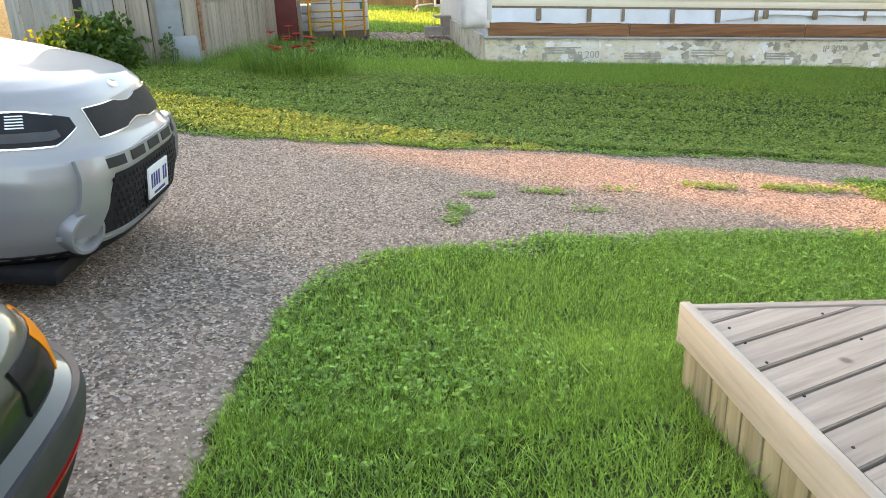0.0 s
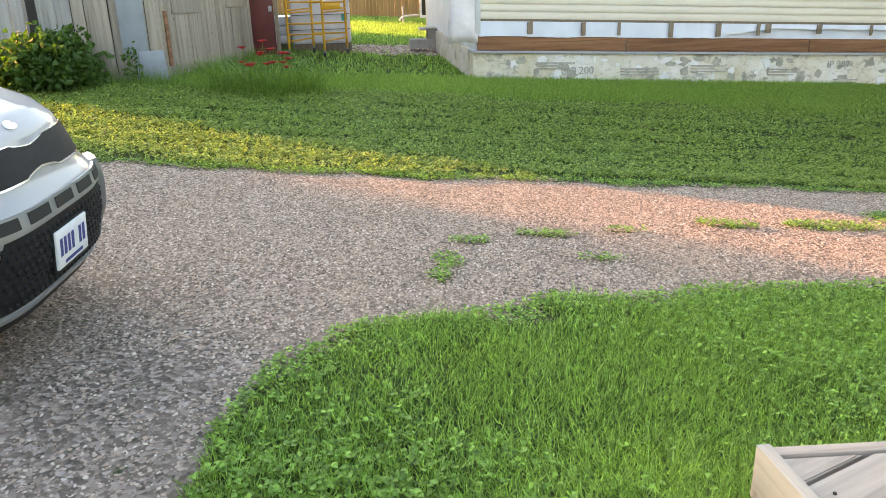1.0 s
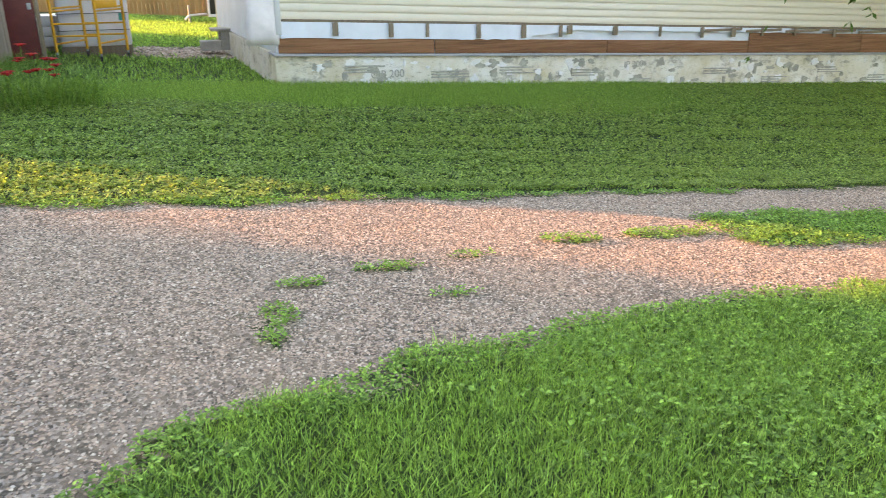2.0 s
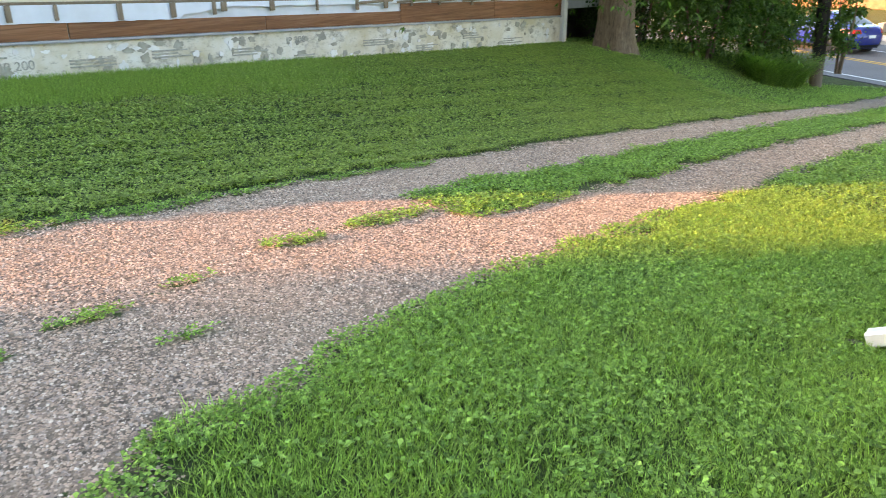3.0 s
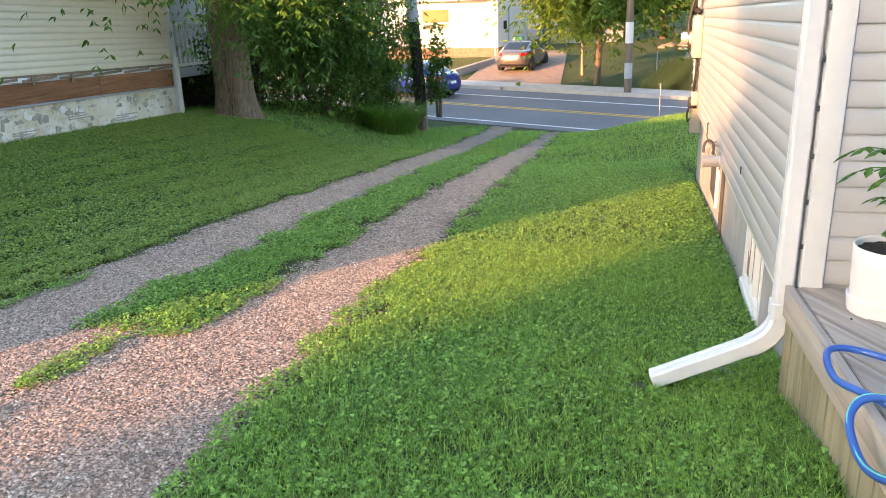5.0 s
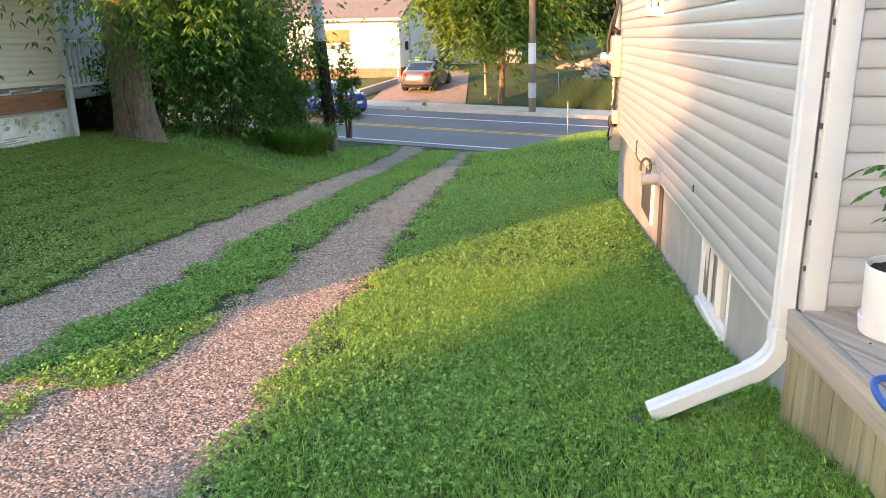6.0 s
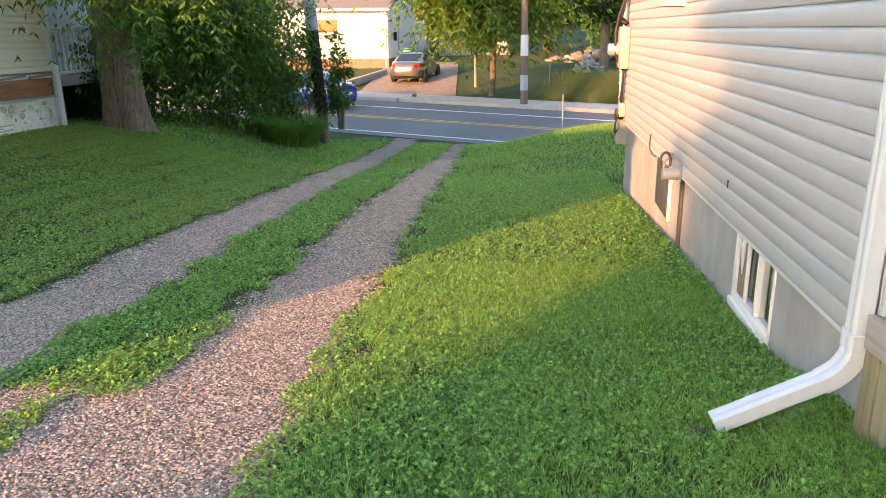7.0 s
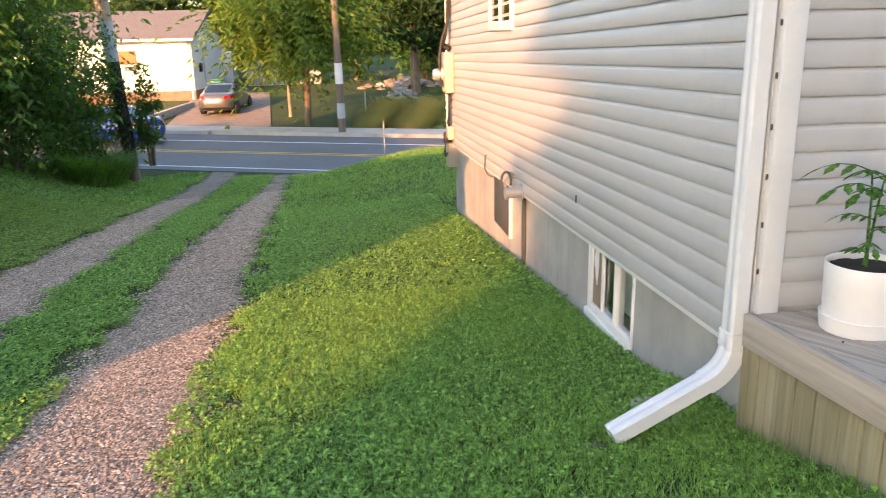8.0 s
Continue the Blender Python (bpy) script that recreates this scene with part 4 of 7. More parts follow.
loop_b = dense([(2.55, 2.15, H0 + 0.03), (2.68, 2.32, H0 + 0.035), (2.72, 2.45, H0 + 0.03), (2.66, 2.51, H0 - 0.02), (2.52, 2.50, H0 - 0.08), (2.36, 2.47, H0 - 0.03), (2.25, 2.40, H0 + 0.02), (2.2, 2.2, H0 + 0.02)])
part("hose_loop", tube(bmesh.new(), loop_a, HR, 12), BLUE_HOSE, hose)
part("hose_loop", tube(bmesh.new(), loop_b, HR, 12), BLUE_HOSE, hose)
part("stripe", tube(bmesh.new(), [p + Vector((0.004, 0.006, 0.0095)) for p in loop_b], 0.0036, 6), GREEN_STRIPE, hose)
for i in range(4):
    part("hose_loop", tube(bmesh.new(), coil(2.42 + 0.02 * i, 2.12 - 0.03 * i, 0.22 - 0.025 * i, 1.15, H0 + 0.006 + 0.022 * i, 0.02, 0.08, i), HR, 10), BLUE_HOSE, hose)

# ---- dressing of the neighbour's wall ----
NW = NX1 - NX0
def nz(x, z):
    return z + NS * (x - NX0)


def neighbour_course(length):
    me = course_mesh("siding_panel", length, 0.115, 0.018)
    for v in me.vertices:
        v.co.z += NS * v.co.x
    me.materials.append(SIDING_CREAM)
    return me


nc = neighbour_course(NW - 0.14)
for k in range(16):
    shared("siding_panel", nc, neighbour, pose(NX0 + 0.12, NY + 0.028, nz(NX0 + 0.12, 1.22) + 0.115 * k))
part("siding_edge", shear(boxed(NX0 + 0.1, NY - 0.012, 1.185, NX1 - 0.05, NY + 0.028, 1.222, bevel=0.005)), STUD, neighbour, "dark torn edge under the siding")
rn = random.Random(21)
# red-brown sheathing boards above the foundation
x = NX0 + 0.06
while x < NX1 - 0.1:
    w = min(rn.uniform(2.2, 3.6), NX1 - 0.06 - x)
    top = 0.96 if x < 8.0 else 1.10
    bm = boxed(0, 0, 0, w - 0.012, 0.022, top - 0.745, bevel=0.004)
    for v in bm.verts:
        v.co.z += NS * v.co.x
    part("sheathing_board", bm, RED_BOARD, neighbour, "bare red-brown sheathing board").matrix_basis = pose(x, NY - 0.004, nz(x, 0.742))
    x += w
# torn house wrap over the studs
wrap = bmesh.new()
n = 240
rows = []
for i in range(n + 1):
    x = NX0 + 0.1 + 9.6 * i / n
    lo = 0.955 + 0.02 * noise.noise((x * 1.3, 0, 0)) + 0.012 * noise.noise((x * 7, 3, 0))
    if x > 6.3:
        lo = 1.02 + 0.09 * float(sm(6.3, 7.2, x)) + 0.02 * noise.noise((x * 3, 0, 0))
    bulge = 0.012 * noise.noise((x * 2.5, 5, 0))
    rows.append([wrap.verts.new((x, NY - 0.010 + bulge * (1 - t) - 0.012 * (1 - t), nz(x, lo + (1.19 - lo) * t))) for t in (0, 0.33, 0.66, 1)])
for a, b in zip(rows, rows[1:]):
    for j in range(3):
        wrap.faces.new((a[j], b[j], b[j + 1], a[j + 1]))
ww = part("house_wrap", wrap, WRAP, neighbour, "torn pale blue house wrap")
for x in (2.98, 3.85, 4.45, 5.3, 6.1, 6.8, 6.95, 7.85, 8.8, 9.7, 10.4, 11.1, 11.9, 12.9):
    w = rn.uniform(0.05, 0.1)
    z0 = 0.965 if x < 6.5 else 1.0
    part("strapping", boxed(x, NY - 0.045, nz(x, z0 + rn.uniform(0, 0.06)), x + w, NY - 0.026, nz(x, 1.185), bevel=0.003), STUD, neighbour, "short weathered strapping board")
for i in range(7):
    x = 9.8 + 0.95 * i
    part("strapping", boxed(x, NY - 0.03, nz(x, 1.105), x + 0.85, NY - 0.004, nz(x, 1.17) - 0.02, bevel=0.004), STUD, neighbour)
# torn paper and pale patches on the foundation, and its faded print
def blotch(cx, cz, w, h, mat, seed, lab=""):
    q = random.Random(seed)
    bm = bmesh.new()
    k = 26
    vs = []
    for i in range(k):
        a = 2 * math.pi * i / k
        r = 1 + 0.55 * noise.noise((math.cos(a) * 1.7 + seed, math.sin(a) * 1.7, seed * 0.37)) + 0.25 * noise.noise((math.cos(a) * 5, math.sin(a) * 5, seed))
        vs.append((cx + 0.5 * w * r * math.cos(a), NY + 0.0172 - 0.00011 * seed, cz + 0.5 * h * r * math.sin(a)))
    extrude(bm, vs, (0, 0.012, 0))
    return part("peeled_patch", bm, mat, neighbour, lab, soft=False)


for i in range(130):
    x = rn.uniform(NX0 + 0.3, NX1 - 0.3)
    lo = gz(x, NY) + 0.05
    hi = nz(x, 0.68)
    z = rn.uniform(lo, hi)
    dark = rn.random() < 0.6
    w, h = rn.uniform(0.04, 0.20), rn.uniform(0.04, 0.15)
    blotch(x, max(lo + h / 2, min(hi - h / 2 - 0.03, z)), w, h, DARK_PATCH if dark else WHITE_PATCH, i + 3, "dark torn patch" if dark else "pale scraped patch")
# faded print: grey bars where it cannot be read
for i, x in enumerate((3.15, 4.55, 5.75, 7.1, 8.3, 9.9, 11.3, 12.7, 14.1)):
    z = nz(x, 0.45 if i % 2 else 0.28)
    if z - 0.08 < gz(x, NY):
        z = gz(x, NY) + 0.3
    for j in range(3):
        part("printed_bar", shear(boxed(x, NY + 0.004, z - NS * (x - NX0) - 0.045 * j, x + rn.uniform(0.35, 0.7), NY + 0.0255, z - NS * (x - NX0) - 0.045 * j + 0.022)), PRINT_GREY, neighbour, soft=False)


def lettering(text, x, z, size, parent, mat, depth=0.003):
    cu = bpy.data.curves.new("lettering", "FONT")
    cu.body, cu.size, cu.extrude = text, size, depth
    tmp = bpy.data.objects.new("lettering", cu)
    me = bpy.data.meshes.new_from_object(tmp)
    bpy.data.objects.remove(tmp)
    ob = new("lettering", me)
    me.materials.append(mat)
    ob.parent = parent
    ob.matrix_basis = pose(x, NY + 0.006, z, 90, 0, 0)
    ob["label"] = "faded grey printed letters"
    return ob


lettering("CIP 200", 3.55, 0.30, 0.17, neighbour, PRINT_GREY)
lettering("IP 200", 8.15, 0.23, 0.16, neighbour, PRINT_GREY)
# loose wrap on the near corner
lw = bmesh.new()
rows = []
for i in range(15):
    t = i / 14
    z = 0.86 + 1.6 * t
    rows.append([lw.verts.new((NX0 + 0.08 - 0.36 * s - 0.1 * (1 - t) * s + 0.03 * noise.noise((s * 3, z * 4, 0)), NY - 0.02 + 0.1 * s + 0.04 * noise.noise((s * 4, z * 3, 7)), nz(NX0, z) + 0.03 * noise.noise((s * 5, 1, 0)) * (1 - t))) for s in (0, 0.2, 0.4, 0.6, 0.8, 1.0)])
for a, b in zip(rows, rows[1:]):
    for j in range(5):
        lw.faces.new((a[j], a[j + 1], b[j + 1], b[j]))
lwo = part("loose_wrap", lw, PLASTIC_WRAP, neighbour, "loose white wrap hanging at the corner")
sol = lwo.modifiers.new("thickness", "SOLIDIFY")
sol.thickness = 0.004
part("corner_board", shear(boxed(NX0 + 0.04, NY - 0.03, 1.0, NX0 + 0.12, NY + 0.05, 3.1, bevel=0.006)), TRIM, neighbour)
part("corner_board", shear(boxed(NX1 - 0.06, NY - 0.06, 0.1, NX1 + 0.03, NY + 0.06, 3.1, bevel=0.006)), TRIM, neighbour)
part("corner_post", boxed(NX1 - 0.02, NY - 0.10, gz(NX1, NY) - 0.1, NX1 + 0.07, NY - 0.01, 0.75, bevel=0.01), WHITE_PAINT, neighbour, "white post at the corner")

# porch with a white balustrade beyond the neighbour's corner
porch = thing("porch", "raised porch with a white balustrade and grey rim", "porch", kind="structure")
PSL = -0.03
def porch_slope(bm):
    for v in bm.verts:
        v.co.z += PSL * (v.co.x - 16.9)
    return bm


part("rim_board", porch_slope(boxed(16.55, 13.24, 0.24, 21.0, 13.32, 0.46, bevel=0.008)), GREY_PAINT, porch)
part("porch_floor", porch_slope(boxed(16.45, 13.33, 0.36, 21.0, 16.5, 0.45)), GREY_PAINT, porch)
part("rail", porch_slope(boxed(16.55, 13.23, 1.42, 21.0, 13.35, 1.48, bevel=0.012)), WHITE_PAINT, porch)
part("rail", porch_slope(boxed(16.55, 13.25, 0.49, 21.0, 13.33, 0.55, bevel=0.01)), WHITE_PAINT, porch)
bal = lathe(bmesh.new(), [(0.026, 0.54), (0.026, 0.70), (0.018, 0.72), (0.030, 0.82), (0.020, 0.98), (0.028, 1.06), (0.018, 1.16), (0.026, 1.24), (0.026, 1.43)], 10)
bme = mesh_of(bal, "baluster")
bme.materials.append(WHITE_PAINT)
for i in range(21):
    x = 16.82 + 0.2 * i
    shared("baluster", bme, porch, pose(x, 13.29, PSL * (x - 16.9)))
for x in (16.64, 20.9):
    part("post", boxed(x - 0.05, 13.22, gz(x, 13.3) - 0.1, x + 0.05, 13.34, 3.0, bevel=0.008), WHITE_PAINT, porch)
part("back_wall", boxed(16.5, 14.6, gz(17, 14.6) - 0.2, 21.0, 14.7, 3.0), GREY_PAINT, porch)
# plain dark sheet put in for the shade below the porch floor
part("lattice", boxed(16.8, 14.2, gz(17, 14.2) - 0.2, 21.0, 14.25, 0.2), DARK, porch, "dark sheet coloured as the shade under the porch")

# ---- shed boards ----
q = random.Random(5)
def shed_board(w, h, mat, m, lab=""):
    bm = boxed(0, -0.02, 0, w, 0, h, bevel=0.003)
    ob = part("board", bm, mat, shed, lab)
    ob.matrix_basis = m
    return ob


x = -4.04
while x < -2.50:
    w = q.uniform(0.13, 0.2)
    z0 = gz(x, SY) + q.uniform(-0.05, 0.05)
    shed_board(w - 0.008, 4.08 - z0, SHED_GREY if x < -3.5 else SHED, pose(x, SY + 0.025 - q.uniform(0, 0.008), z0, 0, q.uniform(-0.4, 0.4), 0))
    x += w
shed_board(0.34, 2.3, SHEET_METAL, pose(-2.90, SY - 0.002, gz(-2.9, SY) + 0.35), "bright galvanised patch")
shed_board(0.40, 0.42, SHEET_METAL, pose(-2.74, SY - 0.012, gz(-2.7, SY) + 0.02, 0, -3, 0), "bent galvanised sheet at the base")
# solid strip, coloured dark to pass for the shade of an open gap
shed_board(0.12, 2.6, DARK, pose(-4.05, SY - 0.0, gz(-4, SY) + 0.5), "dark vertical strip coloured as a shaded gap")
ewall = math.degrees(math.atan2(15.9 - SY, -1.55 - SX))
L = math.hypot(15.9 - SY, -1.55 - SX)
ew = pose(SX, SY, 0, 0, 0, ewall)
s = 0.02
while s < L - 0.1:
    w = q.uniform(0.12, 0.19)
    p = ew @ Vector((s, 0, 0))
    z0 = gz(p.x, p.y) + q.uniform(-0.06, 0.12)
    shed_board(w - 0.012, 3.85 - z0, SHED, ew @ pose(s, -q.uniform(0.0, 0.01), z0, 0, q.uniform(-0.6, 0.6), 0))
    s += w
for s0_, z0_, w_, h_ in ((0.55, 1.35, 1.0, 0.5), (1.7, 1.55, 0.7, 0.45), (2.6, 1.35, 0.9, 0.6)):
    shed_board(w_, h_, SHED, ew @ pose(s0_, -0.022, z0_ + 0.1, 0, 1.0, 0), "short board nailed across")
shed_board(0.10, 0.75, RED_BOARD, ew @ pose(0.25, -0.026, 0.75, 0, 1, 0), "brown bare plank")
side_fence = thing("board_fence", "silvered grey board fence running on from the shed", "fence", kind="structure")
x = -5.0
while x < -4.06:
    w = q.uniform(0.13, 0.2)
    z0 = gz(x, SY) - 0.05
    bm = boxed(0, -0.02, 0, min(w - 0.008, -4.05 - x), 0, 1.92 + q.uniform(-0.03, 0.03) - z0, bevel=0.003)
    part("board", bm, SHED_GREY, side_fence).matrix_basis = pose(x, SY + 0.06 - q.uniform(0, 0.008), z0)
    x += w
part("rail", boxed(-5.0, SY + 0.062, 1.5, -4.06, SY + 0.1, 1.6), STUD, side_fence)
door = thing("shed_door", "dark red painted shed door", "door")
part("door_leaf", boxed(-1.60, 15.86, 0.55, -1.13, 15.92, 3.0, bevel=0.01), RED_DOOR, door)
part("frame", boxed(-1.12, 15.84, 0.5, -1.06, 15.96, 3.0, bevel=0.008), STUD, door)
part("lock_plate", boxed(-1.22, 15.845, 1.32, -1.16, 15.858, 1.42, bevel=0.004), STEEL, door)

# ---- leaves, blades and clumps ----
def raw_mesh(name, co, tri, mat):
    me = bpy.data.meshes.new(name)
    me.vertices.add(len(co))
    me.vertices.foreach_set("co", np.ascontiguousarray(co, dtype=np.float32).ravel())
    k = tri.shape[1]
    me.loops.add(tri.size)
    me.loops.foreach_set("vertex_index", np.ascontiguousarray(tri, dtype=np.int32).ravel())
    me.polygons.add(len(tri))
    me.polygons.foreach_set("loop_start", np.arange(0, tri.size, k, dtype=np.int32))
    me.update(calc_edges=True)
    me.materials.append(mat)
    return me


def leaf_mesh(name, P, D, L, W, mat, fold=0.25):
    """Many small folded leaves: at points P, pointing along D, L long and W wide."""
    n = len(P)
    D = D / np.linalg.norm(D, axis=1, keepdims=True)
    R = np.random.normal(size=(n, 3))
    S = np.cross(D, R)
    S /= np.linalg.norm(S, axis=1, keepdims=True) + 1e-9
    N = np.cross(S, D)
    L, W = np.broadcast_to(L, n)[:, None], np.broadcast_to(W, n)[:, None]
    mid = P + D * L * 0.45
    a, b, c, d = P, mid + S * W * 0.5 + N * W * fold, P + D * L - N * L * 0.08, mid - S * W * 0.5 + N * W * fold
    co = np.stack([a, b, c, d], 1).reshape(-1, 3)
    i = np.arange(n)[:, None] * 4
    tri = np.concatenate([i + np.array([[0, 1, 2]]), i + np.array([[0, 2, 3]])], 0)
    return raw_mesh(name, co, tri, mat)


def crown_points(n, centre, radii, clumps, spread, seed, shell=0.55):
    """Leaf places in clumps near the outside of an uneven crown, with gaps between them."""
    g = np.random.default_rng(seed)
    u = g.normal(size=(clumps, 3))
    u /= np.linalg.norm(u, axis=1, keepdims=True)
    r = shell + (1 - shell) * g.random((clumps, 1)) ** 0.6
    r *= 1 + 0.25 * g.normal(size=(clumps, 1)).clip(-1, 1)
    C = np.asarray(centre) + u * r * np.asarray(radii)
    k = g.integers(0, clumps, n)
    sc = spread * (0.6 + 0.8 * g.random((clumps, 1)))
    P = C[k] + g.normal(size=(n, 3)) * sc[k] * np.array([1, 1, 0.75])
    return P, g


def leaves(name, parent, n, centre, radii, clumps, spread, seed, L, W, mat, droop=0.4, low=None, shell=0.55):
    P, g = crown_points(n, centre, radii, clumps, spread, seed, shell)
    if low is not None:
        P = P[P[:, 2] > low]
    D = g.normal(size=(len(P), 3)) + np.array([0, 0, -droop * 2])
    ob = new(name, leaf_mesh(name, P, D, L * (0.6 + 0.8 * g.random(len(P))), W * (0.7 + 0.6 * g.random(len(P))), mat))
    ob.parent = parent
    return ob


def sprays(name, parent, twigs, per, L, W, mat, seed, length=0.9, sag=0.5, starts=None, heads=None):
    """Drooping twigs, each with rows of paired leaflets. starts: (n,3) bases; heads: (n,3) directions."""
    g = np.random.default_rng(seed)
    n = len(starts)
    t = np.linspace(0.15, 1.0, per)
    ln = length * (0.6 + 0.8 * g.random((n, 1)))
    P, D = [], []
    side = np.cross(heads, np.array([0, 0, 1.0]))
    side /= np.linalg.norm(side, axis=1, keepdims=True) + 1e-6
    for k in range(per):
        pos = starts + heads * ln * t[k]
        pos[:, 2] -= sag * ln[:, 0] * t[k] ** 2
        for sg in (-1, 1):
            P.append(pos + g.normal(size=(n, 3)) * 0.01)
            D.append(side * sg + heads * 0.6 + np.array([0, 0, -0.7]) + g.normal(size=(n, 3)) * 0.25)
    P, D = np.concatenate(P), np.concatenate(D)
    ob = new(name, leaf_mesh(name, P, D, L * (0.7 + 0.6 * g.random(len(P))), W * (0.7 + 0.6 * g.random(len(P))), mat))
    ob.parent = parent
    return ob


def blades(name, xy, h, w, mat, seed, lean=0.5, parent=None, z=None):
    """Single grass blades, bent at the tip."""
    g = np.random.default_rng(seed)
    n = len(xy)
    zz = ground_z(xy[:, 0], xy[:, 1]) if z is None else z
    h = h * (0.45 + 0.9 * g.random(n))
    a = g.random(n) * 2 * np.pi
    b = g.random(n) * 2 * np.pi
    w = w * (0.6 + 0.8 * g.random(n))
    ln = lean * h * g.random(n)
    base = np.stack([xy[:, 0], xy[:, 1], zz - 0.005], 1)
    s = np.stack([np.cos(a) * w / 2, np.sin(a) * w / 2, np.zeros(n)], 1)
    f = np.stack([np.cos(b) * ln, np.sin(b) * ln, np.zeros(n)], 1)
    up = np.zeros((n, 3))
    up[:, 2] = h
    co = np.stack([base - s, base + s, base + f + up], 1).reshape(-1, 3)
    ob = new(name, raw_mesh(name, co, np.arange(3 * n).reshape(-1, 3), mat))
    ob.parent = parent
    return ob


def long_blades(name, parent, cx, cy, rx, ry, n, h, w, mat, seed, arch=0.6):
    """Arching strap leaves in a clump, five points each."""
    g = np.random.default_rng(seed)
    r, a = np.sqrt(g.random(n)), g.random(n) * 2 * np.pi
    X, Y = cx + rx * r * np.cos(a), cy + ry * r * np.sin(a)
    Z = ground_z(X, Y) - 0.02
    H = h * (0.5 + 0.7 * g.random(n))
    b = a + g.normal(size=n) * 0.8
    s = np.stack([-np.sin(b), np.cos(b), 0 * b], 1) * (w * (0.6 + 0.8 * g.random(n)))[:, None] / 2
    B = np.stack([X, Y, Z], 1)
    cols = []
    for t, k in ((0, 1.0), (0.4, 1.0), (0.75, 0.8)):
        p = B + np.stack([np.cos(b) * arch * H * t ** 1.8, np.sin(b) * arch * H * t ** 1.8, H * (t - 0.28 * t ** 3)], 1)
        cols += [p - s * k, p + s * k]
    cols.append(B + np.stack([np.cos(b) * arch * H * 1.15, np.sin(b) * arch * H * 1.15, H * 0.72], 1))
    co = np.stack(cols, 1).reshape(-1, 3)
    i = np.arange(n)[:, None] * 7
    tri = np.concatenate([i + np.array([q_]) for q_ in ([0, 1, 3], [0, 3, 2], [2, 3, 5], [2, 5, 4], [4, 5, 6])], 0)
    ob = new(name, raw_mesh(name, co, tri, mat))
    ob.parent = parent
    return ob


# ---- things in the back yard ----
bush = thing("bush", "leafy green bush against the shed wall", "bush")
bx, by = -3.72, 11.55
for i in range(7):
    a = i * 0.9
    part("stem", tube(bmesh.new(), [(bx + 0.1 * math.cos(a), by + 0.1 * math.sin(a), gz(bx, by) - 0.05), (bx + 0.4 * math.cos(a), by + 0.3 * math.sin(a), gz(bx, by) + 0.5)], [0.015, 0.006], 6), BARK, bush)
leaves("foliage", bush, 5200, (bx, by, gz(bx, by) + 0.30), (0.56, 0.42, 0.34), 80, 0.10, 3, 0.11, 0.07, LEAF_BUSH, 0.3, gz(bx, by))
shoot = leaves("yellow_shoot", bush, 60, (bx - 0.62, by - 0.3, gz(bx, by) + 0.25), (0.1, 0.1, 0.22), 8, 0.05, 4, 0.09, 0.05, LEAF_YELLOW, 0.2)
shoot["kind"] = "stuff"
weed = thing("weed", "thin dark-leaved weed by the shed wall", "plant")
for i in range(3):
    part("stem", tube(bmesh.new(), [(-2.72 + 0.02 * i, 11.9, gz(-2.7, 11.9)), (-2.74 + 0.05 * i, 11.88, gz(-2.7, 11.9) + 0.45)], [0.006, 0.003], 6), LEAF_DARK, weed)
leaves("foliage", weed, 70, (-2.72, 11.88, gz(-2.7, 11.9) + 0.34), (0.12, 0.08, 0.2), 20, 0.03, 9, 0.08, 0.04, LEAF_DARK, 0.0)
lily = thing("red_lily", "clump of red day lilies in long grass", "flower")
fx, fy = -0.95, 11.5
long_blades("foliage", lily, fx, fy, 0.75, 0.42, 420, 0.62, 0.012, GRASS_LONG, 5)
fr = random.Random(8)
for i in range(16):
    px, py = fx + fr.uniform(-0.36, 0.3), fy + fr.uniform(-0.2, 0.2)
    h = fr.uniform(0.4, 0.72) - 0.4 * abs(px - fx)
    g0_ = gz(px, py)
    part("stalk", tube(bmesh.new(), [(px, py, g0_), (px + 0.02, py, g0_ + h)], [0.006, 0.004], 6), GRASS_LONG, lily)
    bm = bmesh.new()
    for j in range(6):
        a = j * math.pi / 3 + i
        add_leaf(bm, leaf_pts(Vector((px + 0.02, py, g0_ + h)), Vector((math.cos(a), math.sin(a), 1.5)), Vector((0, 0, 1)), 0.13, 0.085, 0.7))
    part("bloom", bm, PETAL, lily)

scaffold = thing("scaffold", "yellow rolling scaffold frame on black castors", "scaffold")
A, B, C, E = (-0.95, 16.55), (-0.26, 16.35), (-0.50, 17.35), (0.18, 17.2)
for (px, py) in (A, B, C, E):
    g0_ = gz(px, py)
    part("upright", rod(bmesh.new(), (px, py, g0_ + 0.16), (px, py, 2.6), 0.024), YELLOW, scaffold)
    part("castor_stem", rod(bmesh.new(), (px, py, g0_ + 0.10), (px, py, g0_ + 0.17), 0.018), STEEL, scaffold)
    part("castor_wheel", rod(bmesh.new(), (px - 0.02, py, g0_ + 0.06), (px + 0.02, py, g0_ + 0.06), 0.06, 0.06, 16), BLACK, scaffold)
def bar(p, q_, z, r=0.016):
    part("cross_bar", rod(bmesh.new(), (p[0], p[1], z), (q_[0], q_[1], z), r), YELLOW, scaffold)


for z in (0.85, 1.05, 1.45, 1.9, 2.4):
    bar(A, B, z)
    bar(C, E, z - 0.04)
for z in (0.72, 1.25, 1.3):
    bar(A, C, z)
    bar(B, E, z)
part("brace_plate", boxed(-0.24, 16.36, 1.30, 0.10, 16.42, 1.42, bevel=0.01), YELLOW, scaffold)

pallet = thing("wrapped_pallet", "stack of material in white plastic wrap on the grass", "pallet")
wp = boxed(-0.95, 17.75, 0.56, 0.28, 18.75, 2.3, bevel=0.05)
